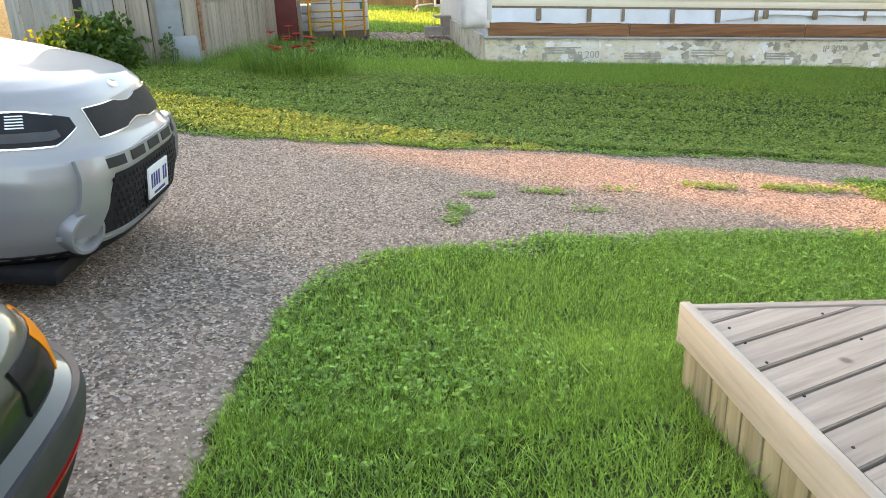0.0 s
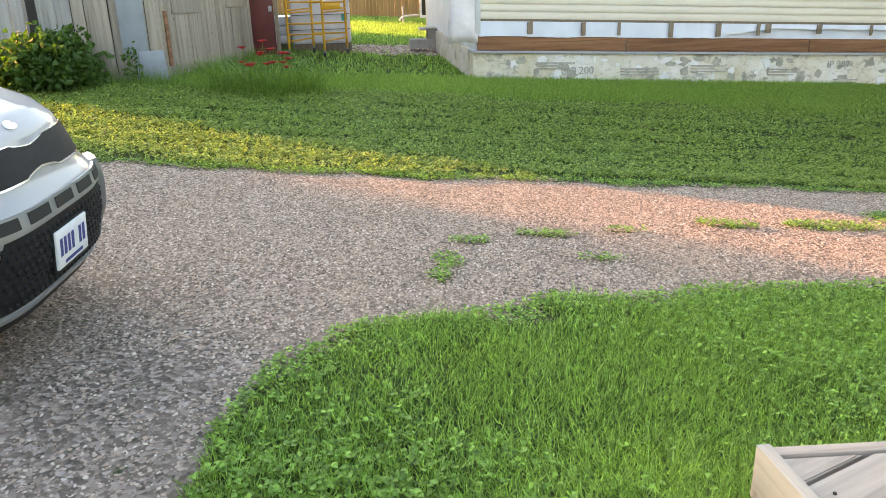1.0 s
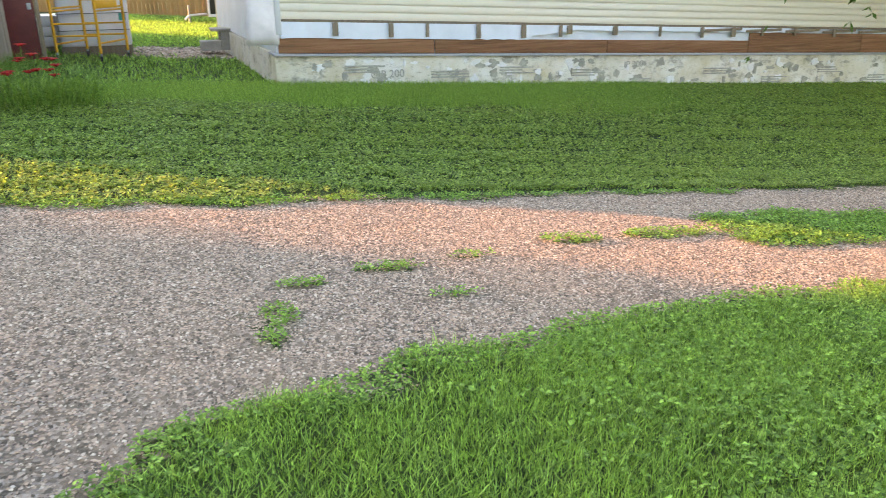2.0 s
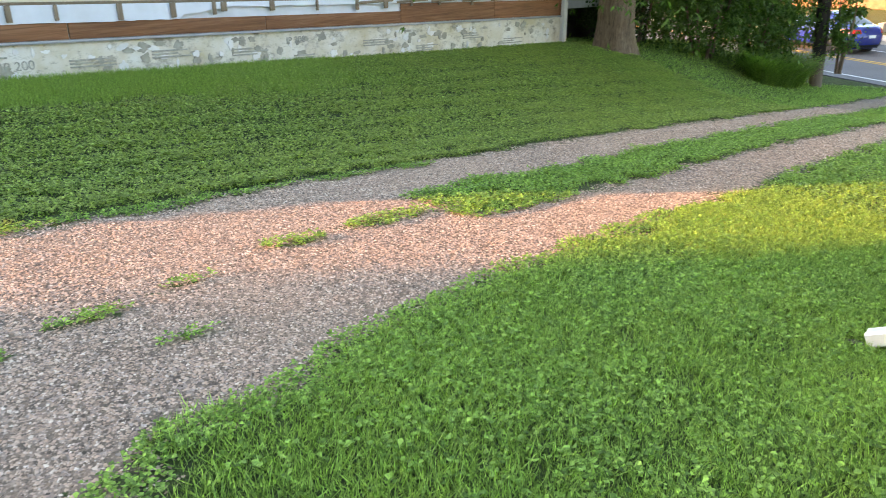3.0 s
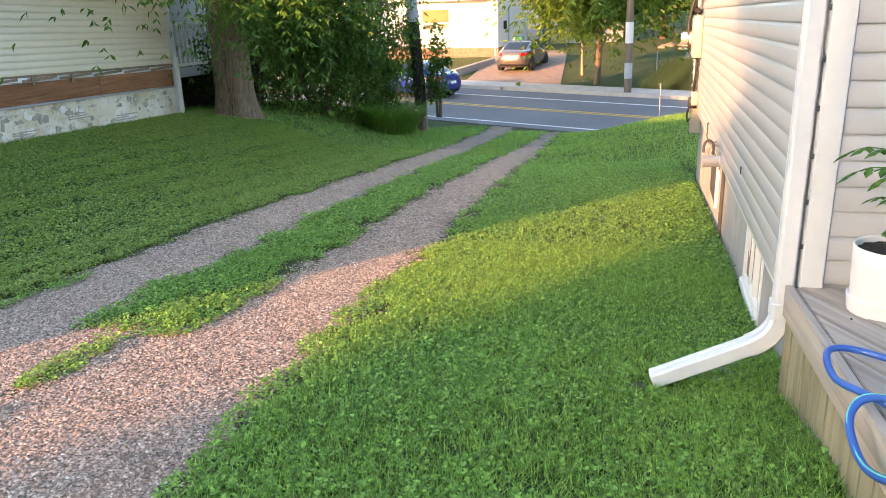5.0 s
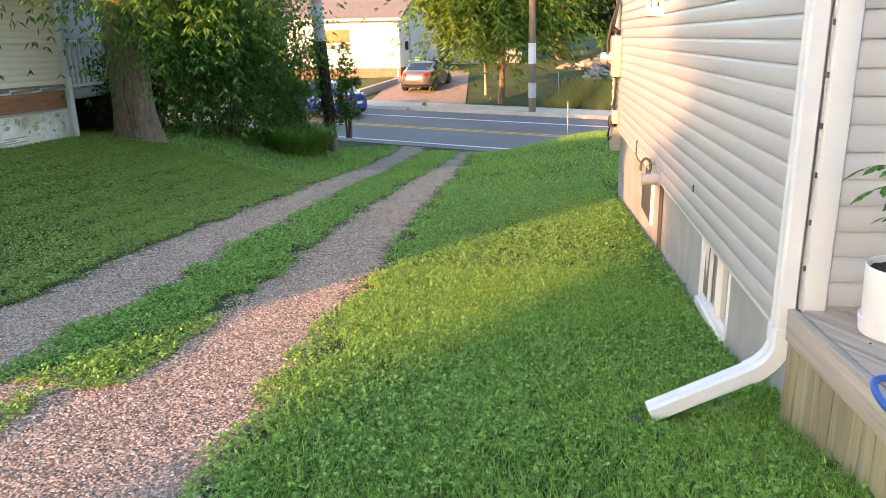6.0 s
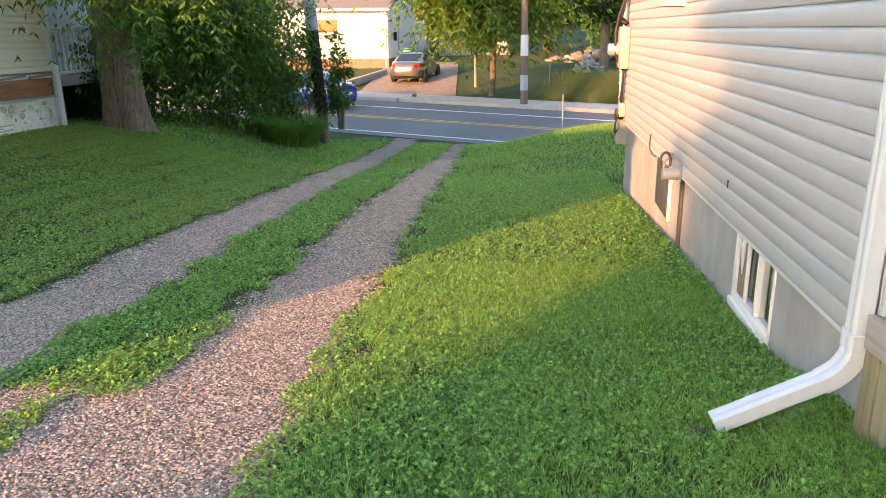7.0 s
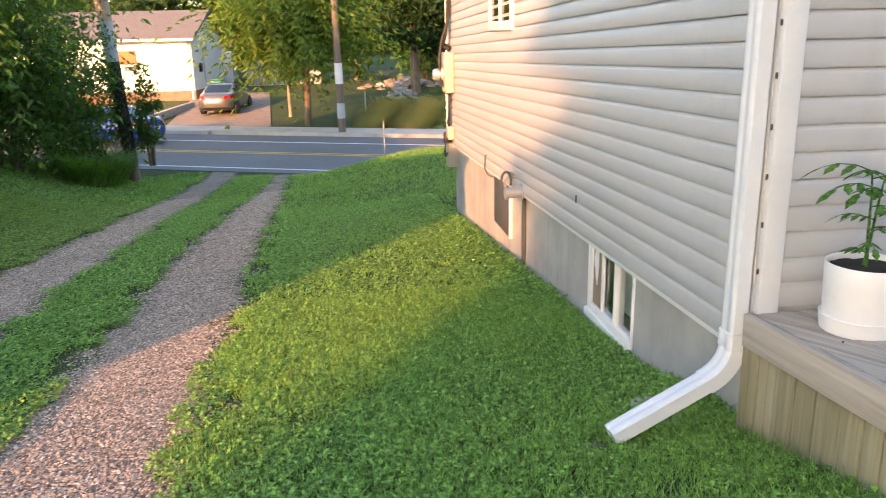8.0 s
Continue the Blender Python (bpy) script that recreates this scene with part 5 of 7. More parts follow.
bmesh.ops.subdivide_edges(wp, edges=wp.edges, cuts=5, use_grid_fill=True)
for v in wp.verts:
    v.co += 0.02 * Vector((noise.noise(v.co * 5), noise.noise(v.co * 5 + Vector((9, 0, 0))), 0))
part("wrap", wp, PLASTIC_WRAP, pallet)
part("base", boxed(-0.95, 17.75, gz(-0.3, 18) - 0.03, 0.28, 18.75, 0.565), STUD, pallet)
part("label_sheet", boxed(0.10, 17.728, 1.02, 0.22, 17.738, 1.16), TEAL, pallet, "teal label sheet")
for z in (0.85, 1.15, 1.6):
    part("seam", boxed(-0.97, 17.722, z, 0.27, 17.735, z + 0.012), GREY_PLASTIC, pallet)
boards = thing("board_stack", "white wrapped boards stacked beside the pallet", "boards")
for i in range(3):
    part("board_pack", boxed(-1.75, 18.3, gz(-1.3, 18.4) + 0.1 + 0.19 * i, -1.0, 19.2, gz(-1.3, 18.4) + 0.28 + 0.19 * i, bevel=0.02), PLASTIC_WRAP, boards)
part("bearer", boxed(-1.7, 18.32, gz(-1.3, 18.4) - 0.04, -1.05, 18.42, gz(-1.3, 18.4) + 0.098), STUD, boards)

# concrete blocks stacked as steps
blk_bm = boxed(-0.195, -0.095, 0, 0.195, 0.095, 0.188, bevel=0.006)
blk = mesh_of(blk_bm, "concrete_block")
blk.materials.append(BLOCK)
rb = random.Random(9)
for r, (x0_, n_) in enumerate(((1.55, 3), (1.95, 2), (2.35, 1))):
    for row in range(2):
        for j in range(n_):
            ob = new("concrete_block", blk)
            tagged(ob, "grey concrete block stacked as rough steps", "block", "stacked blocks")
            base = 0.36 if r == 0 else 0.36 + 0.19 * r
            ob.matrix_world = pose(x0_ + 0.2 + 0.40 * j + rb.uniform(-0.01, 0.01), 18.2 + 0.2 * row, base, 0, 0, rb.uniform(-2, 2))
slabst = thing("paving_slab", "flat grey slab on the stacked blocks", "slab")
part("slab", boxed(1.78, 18.05, 0.742, 2.30, 18.5, 0.79, bevel=0.008), BLOCK, slabst)

# small dark cargo trailer
trailer = thing("cargo_trailer", "black enclosed cargo trailer with white trim and one wheel showing", "trailer", pose(0, 0, -0.12))
part("body", boxed(2.9, 29.0, 0.62, 5.6, 31.0, 2.9, bevel=0.05), paint_mat("trailer_black", (0.012, 0.013, 0.02), 0.2), trailer)
part("trim_rail", boxed(2.86, 28.96, 0.57, 5.6, 29.0, 0.66, bevel=0.01), TRIM, trailer)
part("corner_trim", boxed(2.86, 28.96, 0.66, 2.93, 29.0, 2.9, bevel=0.01), TRIM, trailer)
fl = bmesh.new()
tube(fl, [(3.45, 28.93, 0.62), (3.6, 28.93, 1.02), (3.9, 28.93, 1.12), (4.2, 28.93, 1.02), (4.35, 28.93, 0.62)], 0.045, 8)
part("mudguard", fl, TRIM, trailer)
part("tyre", lathe(bmesh.new(), [(0.2, -0.1), (0.33, -0.1), (0.36, -0.06), (0.36, 0.06), (0.33, 0.1), (0.2, 0.1)], 28, pose(3.92, 28.95, 0.60, 90)), BLACK, trailer)
part("rim", lathe(bmesh.new(), [(0.0001, 0.02), (0.06, 0.05), (0.18, 0.03), (0.21, 0.09)], 20, pose(3.92, 28.95, 0.60, 90)), ALLOY, trailer)
part("hitch", tube(bmesh.new(), [(2.9, 29.9, 0.62), (2.3, 29.5, 0.62), (2.15, 29.4, 0.5)], 0.04, 8), WHITE_PAINT, trailer)
part("jack_stand", rod(bmesh.new(), (2.3, 29.5, gz(2.3, 29.5) + 0.12), (2.3, 29.5, 0.95), 0.035), STEEL, trailer)

# cedar fence at the back
fence = thing("fence", "orange cedar board fence at the back of the yard", "fence", kind="structure")
fbm = mesh_of(boxed(0, 0, 0, 0.142, 0.02, 1.8, bevel=0.004), "board")
fbm.materials.append(FENCE_ORANGE)
for i in range(120):
    x = -8 + 0.15 * i
    shared("board", fbm, fence, pose(x, 34.6 + 0.02 * (i % 2), gz(x, 34.6) - 0.03, 0, 0, 0))

# ---- vehicles ----
class Shell:
    """A closed car body of horizontal slices. Each slice: z, front x, rear x, half width, squareness."""
    def __init__(self, slices):
        self.s = slices

    def at(self, ang, v):
        i = max(0, min(len(self.s) - 2, int(v)))
        t = v - i
        z, f, r, w, n = (a + (b - a) * t for a, b in zip(self.s[i], self.s[i + 1]))
        c, k = math.cos(ang), math.sin(ang)
        e = 2.0 / n
        x = (f + r) / 2 + (f - r) / 2 * math.copysign(abs(c) ** e, c)
        return Vector((x, w * math.copysign(abs(k) ** e, k), z))

    def level(self, z):
        for i, (a, b) in enumerate(zip(self.s, self.s[1:])):
            if a[0] <= z <= b[0]:
                return i + (z - a[0]) / max(1e-6, b[0] - a[0])
        return len(self.s) - 1.001

    def ang_y(self, y, z, rear=False):
        """The angle at which the front (or rear) of the slice at z has that y."""
        i = self.level(z)
        w, n = (self.s[int(i)][j] + (self.s[min(int(i) + 1, len(self.s) - 1)][j] - self.s[int(i)][j]) * (i - int(i)) for j in (3, 4))
        q_ = max(-1.0, min(1.0, y / w))
        a = math.asin(abs(q_) ** (n / 2))
        a = math.copysign(a, q_)
        return math.pi - a if rear else a

    def ang_x(self, x, z, side):
        i = self.level(z)
        f, r, n = (self.s[int(i)][j] + (self.s[min(int(i) + 1, len(self.s) - 1)][j] - self.s[int(i)][j]) * (i - int(i)) for j in (1, 2, 4))
        q_ = max(-1.0, min(1.0, (x - (f + r) / 2) / ((f - r) / 2)))
        a = math.acos(math.copysign(abs(q_) ** (n / 2), q_))
        return a * side

    def normal(self, ang, v):
        d = 0.02
        a = self.at(ang + d, v) - self.at(ang - d, v)
        b = self.at(ang, min(v + d, len(self.s) - 1.001)) - self.at(ang, max(v - d, 0))
        n = a.cross(b)
        return n.normalized() if n.length > 1e-9 else Vector((0, 0, 1))

    def body(self, nang=96, sub=3):
        bm = bmesh.new()
        rings = []
        m = len(self.s)
        for i in range((m - 1) * sub + 1):
            v = min(i / sub, m - 1.0001)
            rings.append([bm.verts.new(self.at(2 * math.pi * k / nang + 1e-4, v)) for k in range(nang)])
        for a, b in zip(rings, rings[1:]):
            for k in range(nang):
                bm.faces.new((a[k], a[(k + 1) % nang], b[(k + 1) % nang], b[k]))
        bm.faces.new(rings[0][::-1])
        bm.faces.new(rings[-1])
        return bm

    def patch(self, where, nu=14, nv=5, off=0.004, thick=0.0):
        """A piece laid on the body; where(u, v) gives (angle, level) for u, v from 0 to 1."""
        bm = bmesh.new()
        rows = []
        for i in range(nu + 1):
            row = []
            for j in range(nv + 1):
                a, lv = where(i / nu, j / nv)
                row.append(bm.verts.new(self.at(a, lv) + self.normal(a, lv) * off))
            rows.append(row)
        for a, b in zip(rows, rows[1:]):
            for j in range(nv):
                bm.faces.new((a[j], b[j], b[j + 1], a[j + 1]))
        bmesh.ops.recalc_face_normals(bm, faces=bm.faces)
        f0 = bm.faces[:][0]
        if f0.normal.dot(self.normal(*where(0.5 / nu, 0.5 / nv))) < 0:
            bmesh.ops.reverse_faces(bm, faces=bm.faces)
        # turn the rim inwards, so that the piece has an edge
        rim = [e for e in bm.edges if e.is_boundary]
        ext = bmesh.ops.extrude_edge_only(bm, edges=rim)
        nv_ = [g for g in ext["geom"] if isinstance(g, bmesh.types.BMVert)]
        for v in nv_:
            src = min((w for e in v.link_edges for w in [e.other_vert(v)] if w not in nv_), key=lambda w: (w.co - v.co).length, default=None)
            if src is not None:
                fn = [f.normal for f in src.link_faces if v not in f.verts]
                if fn:
                    v.co = src.co - fn[0] * (abs(off) + 0.004)
        return bm

    def front(self, y0, y1, zlo, zhi, rear=False):
        """A region of the front: from y0 to y1, between two heights that may be functions of u."""
        def where(u, v):
            y = y0 + (y1 - y0) * u
            lo = zlo(u) if callable(zlo) else zlo
            hi = zhi(u) if callable(zhi) else zhi
            z = lo + (hi - lo) * v
            return self.ang_y(y, z, rear), self.level(z)
        return where

    def flank(self, x0, x1, zlo, zhi, side):
        def where(u, v):
            lo = zlo(u) if callable(zlo) else zlo
            hi = zhi(u) if callable(zhi) else zhi
            z = lo + (hi - lo) * v
            return self.ang_x(x0 + (x1 - x0) * u, z, side), self.level(z)
        return where


def wheel(parent, x, y, z, r, w, turn=90, dish=None):
    tyre = part("tyre", lathe(bmesh.new(), [(r * 0.62, -w / 2), (r * 0.92, -w / 2), (r, -w * 0.32), (r, w * 0.32), (r * 0.92, w / 2), (r * 0.62, w / 2)], 32, pose(x, y, z, turn)), BLACK, parent)
    bm = lathe(bmesh.new(), [(0.0001, w * 0.30), (r * 0.14, w * 0.32), (r * 0.16, w * 0.2), (r * 0.55, w * 0.12), (r * 0.60, w * 0.46), (r * 0.65, w * 0.48)], 30, pose(x, y, z, turn))
    rim = part("rim", bm, dish or BLACK_PLASTIC, tyre)
    for k in range(5):
        a = k * 2 * math.pi / 5
        sp = boxed(-0.035, 0.03, -0.01, 0.035, r * 0.62, 0.015, bevel=0.008)
        bmesh.ops.transform(sp, matrix=pose(x, y, z, turn) @ Matrix.Translation((0, 0, w * 0.40)) @ Matrix.Rotation(a, 4, "Z"), verts=sp.verts)
        part("spoke", sp, ALLOY, tyre)
    return tyre


# the silver crossover by the drive; its front is at x = 0, facing +x
KX, KY = -1.15, 4.06
suv = thing("parked_car", "silver compact crossover parked nose-out on the gravel", "car", pose(KX, KY, gz(KX, KY) - 0.01, 0, 5.6, -4))
ks = Shell([(0.20, -0.16, -4.02, 0.76, 4.2), (0.27, -0.06, -4.08, 0.84, 4.2), (0.36, -0.02, -4.10, 0.875, 4.2), (0.50, 0.0, -4.10, 0.895, 4.2), (0.63, 0.0, -4.10, 0.90, 4.0),
            (0.70, -0.015, -4.10, 0.90, 3.8), (0.75, -0.06, -4.09, 0.895, 3.7), (0.84, -0.105, -4.08, 0.89, 3.6), (0.93, -0.15, -4.06, 0.88, 3.5), (0.985, -0.22, -4.05, 0.865, 3.4),
            (1.02, -0.34, -4.04, 0.84, 3.4), (1.06, -0.62, -4.03, 0.80, 3.6), (1.10, -1.08, -4.02, 0.76, 4.0), (1.30, -1.52, -3.98, 0.72, 4.6), (1.55, -2.0, -3.85, 0.64, 5.0), (1.61, -2.5, -3.6, 0.55, 4.0)])
part("body", ks.body(160, 4), SILVER, suv)
part("under_tray", boxed(-4.0, -0.74, 0.15, -0.22, 0.74, 0.24, bevel=0.03), BLACK_PLASTIC, suv)
lip = ks.patch(ks.front(-0.80, 0.80, 0.205, lambda u: 0.285 + 0.015 * math.cos((u - 0.5) * 3)), 40, 3, 0.006)
part("lower_lip", lip, BLACK_PLASTIC, suv, "black plastic lower lip")
low = ks.patch(ks.front(-0.53, 0.53, lambda u: 0.335 + 0.02 * abs(u - 0.5), lambda u: 0.62 - 0.16 * max(0, abs(u - 0.5) * 2 - 0.86) / 0.14), 40, 6, 0.005)
part("lower_grille", low, BLACK_PLASTIC, suv, "black honeycomb lower grille")
mesh_bm = bmesh.new()
for r in range(8):
    z = 0.36 + 0.033 * r
    for c in range(24):
        y = -0.49 + 0.042 * c + (0.021 if r % 2 else 0)
        if abs(y) > 0.48:
            continue
        a, lv = ks.ang_y(y, z), ks.level(z)
        p, nn = ks.at(a, lv), ks.normal(a, lv)
        rod(mesh_bm, p + nn * 0.004, p + nn * 0.012, 0.014, 0.010, 6)
part("grille_mesh", mesh_bm, BLACK_PLASTIC, suv)
trimline = ks.patch(ks.front(-0.62, 0.62, 0.308, 0.326), 40, 2, 0.012)
part("lower_trim", trimline, SILVER, suv)
# slots over the lower grille
part("slot_bar", ks.patch(ks.front(-0.56, 0.56, 0.635, 0.70), 40, 3, 0.012), SILVER, suv)
for j in range(5):
    y = -0.44 + 0.22 * j
    part("slot", ks.patch(ks.front(y - 0.085, y + 0.075, 0.648, 0.692), 8, 3, 0.0165), DARK, suv)
for sg in (-1, 1):
    # the raised blade from the fog lamp up to the slot bar
    def blade_where(u, v, sg=sg):
        z = 0.37 + 0.33 * u
        y = sg * (0.635 - 0.07 * u - 0.015 * math.sin(u * 3) + (v - 0.5) * 0.11)
        return ks.ang_y(y, z), ks.level(z)
    part("bumper_blade", ks.patch(blade_where, 12, 4, 0.034), SILVER, suv)
    a, lv = ks.ang_y(sg * 0.62, 0.385), ks.level(0.385)
    p, nn = ks.at(a, lv), ks.normal(a, lv)
    m = Matrix.Translation(p) @ (nn * 0.7 + Vector((0.5, 0, 0))).to_track_quat("Z", "Y").to_matrix().to_4x4()
    fog = part("fog_lamp", lathe(bmesh.new(), [(0.098, -0.06), (0.104, 0.016), (0.096, 0.042), (0.082, 0.042), (0.064, 0.0)], 32, m), SILVER, suv, "silver ringed fog lamp")
    part("lens", lathe(bmesh.new(), [(0.062, 0.0), (0.05, 0.008), (0.025, 0.014), (0.0001, 0.016)], 32, m), GLASS_LENS, fog)
    # head lamp
    def lamp_where(u, v, sg=sg, grow=0.0):
        y = sg * (0.50 - grow + (0.385 + grow) * u)
        lo = 0.775 - grow * 0.4 - 0.005 * math.sin(u * 3) + 0.06 * max(0, 0.28 - u) / 0.28
        hi = 0.918 + grow * 0.3 - 0.04 * max(0, 0.35 - u) / 0.35
        z = lo + (hi - lo) * v
        return ks.ang_y(y, z), ks.level(z)
    lamp = part("head_lamp", ks.patch(lambda u, v: lamp_where(u, v), 24, 6, 0.005), LAMP_DARK, suv, "dark smoked head lamp")
    part("reflector", ks.patch(lambda u, v: lamp_where(0.68 + 0.26 * u, 0.22 + 0.58 * v), 8, 6, 0.0075), GLASS_LENS, lamp)
    for q_ in range(5):
        part("inner_bar", ks.patch(lambda u, v: lamp_where(0.36 + 0.10 * u + 0.012 * q_, 0.86 - 0.08 * q_ + 0.035 * v), 4, 1, 0.0075), GLASS_LENS, lamp)
    part("lamp_bowl", ks.patch(lambda u, v: lamp_where(0.20 + 0.42 * u, 0.16 + 0.26 * v), 8, 4, 0.0072), GREY_PLASTIC, lamp)
    part("lamp_edge", ks.patch(lambda u, v: lamp_where(u, -0.03 + 0.05 * v), 24, 1, 0.007), CHROME, lamp)
    part("lamp_edge", ks.patch(lambda u, v: lamp_where(0.15 + 0.85 * u, 0.97 + 0.05 * v), 24, 1, 0.007), CHROME, lamp)
    wheel(suv, -0.86, sg * 0.80, 0.315, 0.315, 0.21, 90 if sg < 0 else -90)
    wheel(suv, -3.43, sg * 0.80, 0.315, 0.315, 0.21, 90 if sg < 0 else -90)
    part("side_window", ks.patch(ks.flank(-3.6, -1.75, 1.13, 1.48, sg), 14, 4, 0.005), DARK_GLASS, suv)
def notch(u, k):
    """The pinched middle of the upper grille's frame."""
    return k * max(0.0, 1 - abs(u - 0.5) / 0.17) ** 0.5 if abs(u - 0.5) < 0.17 else 0.0


part("grille_frame", ks.patch(ks.front(-0.425, 0.425, lambda u: 0.771 + notch(u, 0.022), lambda u: 0.905 - notch(u, 0.022)), 60, 5, 0.010), CHROME, suv, "chrome grille frame")
part("upper_grille", ks.patch(ks.front(-0.418, 0.418, lambda u: 0.778 + notch(u, 0.022), lambda u: 0.900 - notch(u, 0.022)), 60, 5, 0.0135), BLACK_PLASTIC, suv, "dark upper grille")
a, lv = ks.ang_y(0, 0.957), ks.level(0.957)
m = Matrix.Translation(ks.at(a, lv)) @ ks.normal(a, lv).to_track_quat("Z", "Y").to_matrix().to_4x4()
badge = lathe(bmesh.new(), [(0.046, -0.002), (0.046, 0.004), (0.040, 0.006), (0.0001, 0.006)], 28)
for v in badge.verts:
    v.co.y *= 0.52
part("badge", lathe(badge, [(0.0001, 0.0), (0.0002, 0.001)], 4, m), CHROME, suv, "plain oval chrome badge")
part("windscreen", ks.patch(ks.front(-0.58, 0.58, 1.13, 1.52), 12, 6, 0.006), DARK_GLASS, suv)
a, lv = 0.0, ks.level(0.49)
plate = part("number_plate", boxed(0.0, -0.155, 0.405, 0.022, 0.155, 0.565, bevel=0.004), PLATE, suv, "white number plate")
part("plate_holder", boxed(0.0, -0.165, 0.385, 0.012, 0.165, 0.575, bevel=0.004), BLACK_PLASTIC, plate)
for j in range(7):
    if j != 4:
        part("printed_bar", boxed(0.0225, -0.128 + 0.038 * j, 0.455, 0.0235, -0.103 + 0.038 * j, 0.530), INK_BLUE, plate, soft=False)
part("printed_bar", boxed(0.0225, -0.09, 0.418, 0.0235, 0.09, 0.432), INK_BLUE, plate, soft=False)

# the dark green saloon beside it
sal = thing("parked_car", "dark green older saloon with a grey bumper strip", "car", pose(-0.74, 1.16, gz(-0.72, 1.2) - 0.02, 0, 5.6, -2))
sa = Shell([(0.20, -0.14, -4.6, 0.74, 5), (0.30, -0.05, -4.7, 0.82, 5), (0.42, -0.01, -4.72, 0.86, 5), (0.56, 0.0, -4.72, 0.87, 5), (0.585, -0.05, -4.7, 0.85, 5), (0.66, -0.06, -4.68, 0.86, 4.6),
            (0.74, -0.11, -4.66, 0.84, 4.2), (0.79, -0.24, -4.6, 0.80, 4.0), (0.86, -0.9, -4.5, 0.76, 4.0), (0.92, -1.4, -4.2, 0.74, 4.2), (1.36, -2.1, -3.5, 0.56, 4.0), (1.42, -2.5, -3.2, 0.45, 3.6)])
part("body", sa.body(120, 3), GREEN_PAINT, sal)
def band(z0, z1, off, mat, nm, lab=""):
    part(nm, sa.patch(lambda u, v: (-1.75 + 3.5 * u, sa.level(z0 + (z1 - z0) * v)), 90, 4, off), mat, sal, lab)


band(0.49, 0.562, 0.014, STRIP_GREY, "bumper_strip", "grey plastic bumper strip")
band(0.215, 0.44, 0.004, BLACK_PLASTIC, "lower_bumper", "black lower bumper")
band(0.448, 0.458, 0.008, RED_LENS, "pin_stripe", "thin red pinstripe")
for sg in (-1, 1):
    part("turn_lamp", sa.patch(lambda u, v, sg=sg: (sg * (0.28 + 0.26 * u), sa.level(0.595 + 0.10 * v)), 14, 4, 0.008), AMBER, sal, "amber corner turn lamp")
    part("head_lamp", sa.patch(sa.front(sg * 0.30, sg * 0.60, 0.60, 0.70), 12, 4, 0.006), LAMP_DARK, sal)
    for x in (-0.95, -3.6):
        wheel(sal, x, sg * 0.78, 0.30, 0.30, 0.19, 90 if sg < 0 else -90)
part("windscreen", sa.patch(sa.front(-0.5, 0.5, 0.96, 1.3), 12, 5, 0.006), DARK_GLASS, sal)
for sg in (-1, 1):
    part("side_window", sa.patch(sa.flank(-3.4, -1.9, 0.97, 1.30, sg), 14, 4, 0.005), DARK_GLASS, sal)


def saloon(name, label, paint, m):
    car = thing(name, label, "car", m)
    sh = Shell([(0.22, 2.10, -2.15, 0.78, 4.5), (0.32, 2.22, -2.25, 0.86, 4.5), (0.50, 2.28, -2.30, 0.89, 4.5), (0.66, 2.24, -2.30, 0.90, 4.4), (0.80, 2.02, -2.26, 0.88, 4.2), (0.90, 1.45, -2.20, 0.86, 4.2),
                (0.98, 1.02, -2.12, 0.83, 4.2), (1.02, 0.85, -1.85, 0.80, 4.4), (1.20, 0.38, -1.40, 0.72, 4.6), (1.38, -0.12, -0.95, 0.62, 4.4), (1.43, -0.38, -0.68, 0.50, 3.6)])
    part("body", sh.body(96, 3), paint, car)
    part("sill", boxed(-1.9, -0.80, 0.17, 1.9, 0.80, 0.26, bevel=0.03), BLACK_PLASTIC, car)
    part("windscreen", sh.patch(sh.front(-0.62, 0.62, 1.04, 1.37), 14, 5, 0.006), DARK_GLASS, car)
    part("rear_window", sh.patch(sh.front(-0.60, 0.60, 1.05, 1.36, True), 14, 5, 0.006), DARK_GLASS, car)
    part("rear_bumper", sh.patch(sh.front(-0.72, 0.72, 0.26, 0.36, True), 14, 2, 0.008), BLACK_PLASTIC, car)
    part("number_plate", sh.patch(sh.front(-0.16, 0.16, 0.60, 0.70, True), 4, 2, 0.008), PLATE, car)
    for sg in (-1, 1):
        for x0_, x1_ in ((0.02, 0.72), (-0.80, -0.05), (-1.25, -0.88)):
            part("side_window", sh.patch(sh.flank(x0_, x1_, 1.04, 1.30 if x0_ > -1 else 1.20, sg), 10, 4, 0.006), DARK_GLASS, car)
        part("tail_lamp", sh.patch(sh.front(sg * 0.48, sg * 0.84, 0.76, 0.90, True), 10, 3, 0.008), RED_LENS, car)
        part("head_lamp", sh.patch(sh.front(sg * 0.5, sg * 0.85, 0.62, 0.74), 10, 3, 0.008), LAMP_DARK, car)
        part("mirror", lathe(bmesh.new(), [(0.02, -0.07), (0.07, -0.05), (0.075, 0.04), (0.03, 0.07)], 12, pose(0.72, sg * 0.92, 1.02, 0, 90, 0)), paint, car)
        part("door_line", sh.patch(sh.flank(-0.035, -0.025, 0.34, 1.0, sg), 1, 8, 0.003), DARK, car)
        part("belt_trim", sh.patch(sh.flank(-1.3, 0.8, 1.005, 1.018, sg), 14, 1, 0.008), CHROME, car)
        for x in (1.36, -1.33):
            part("wheel_arch", rod(bmesh.new(), (x, sg * 0.70, 0.33), (x, sg * 0.898, 0.33), 0.36, 0.36, 28), BLACK, car)
            wheel(car, x, sg * 0.835, 0.32, 0.32, 0.20, 90 if sg < 0 else -90, ALLOY)
    return car


saloon("saloon_car", "champagne silver saloon parked in the far driveway", CHAMPAGNE, pose(42.3, 8.35, -1.93, 0, 0, -9))
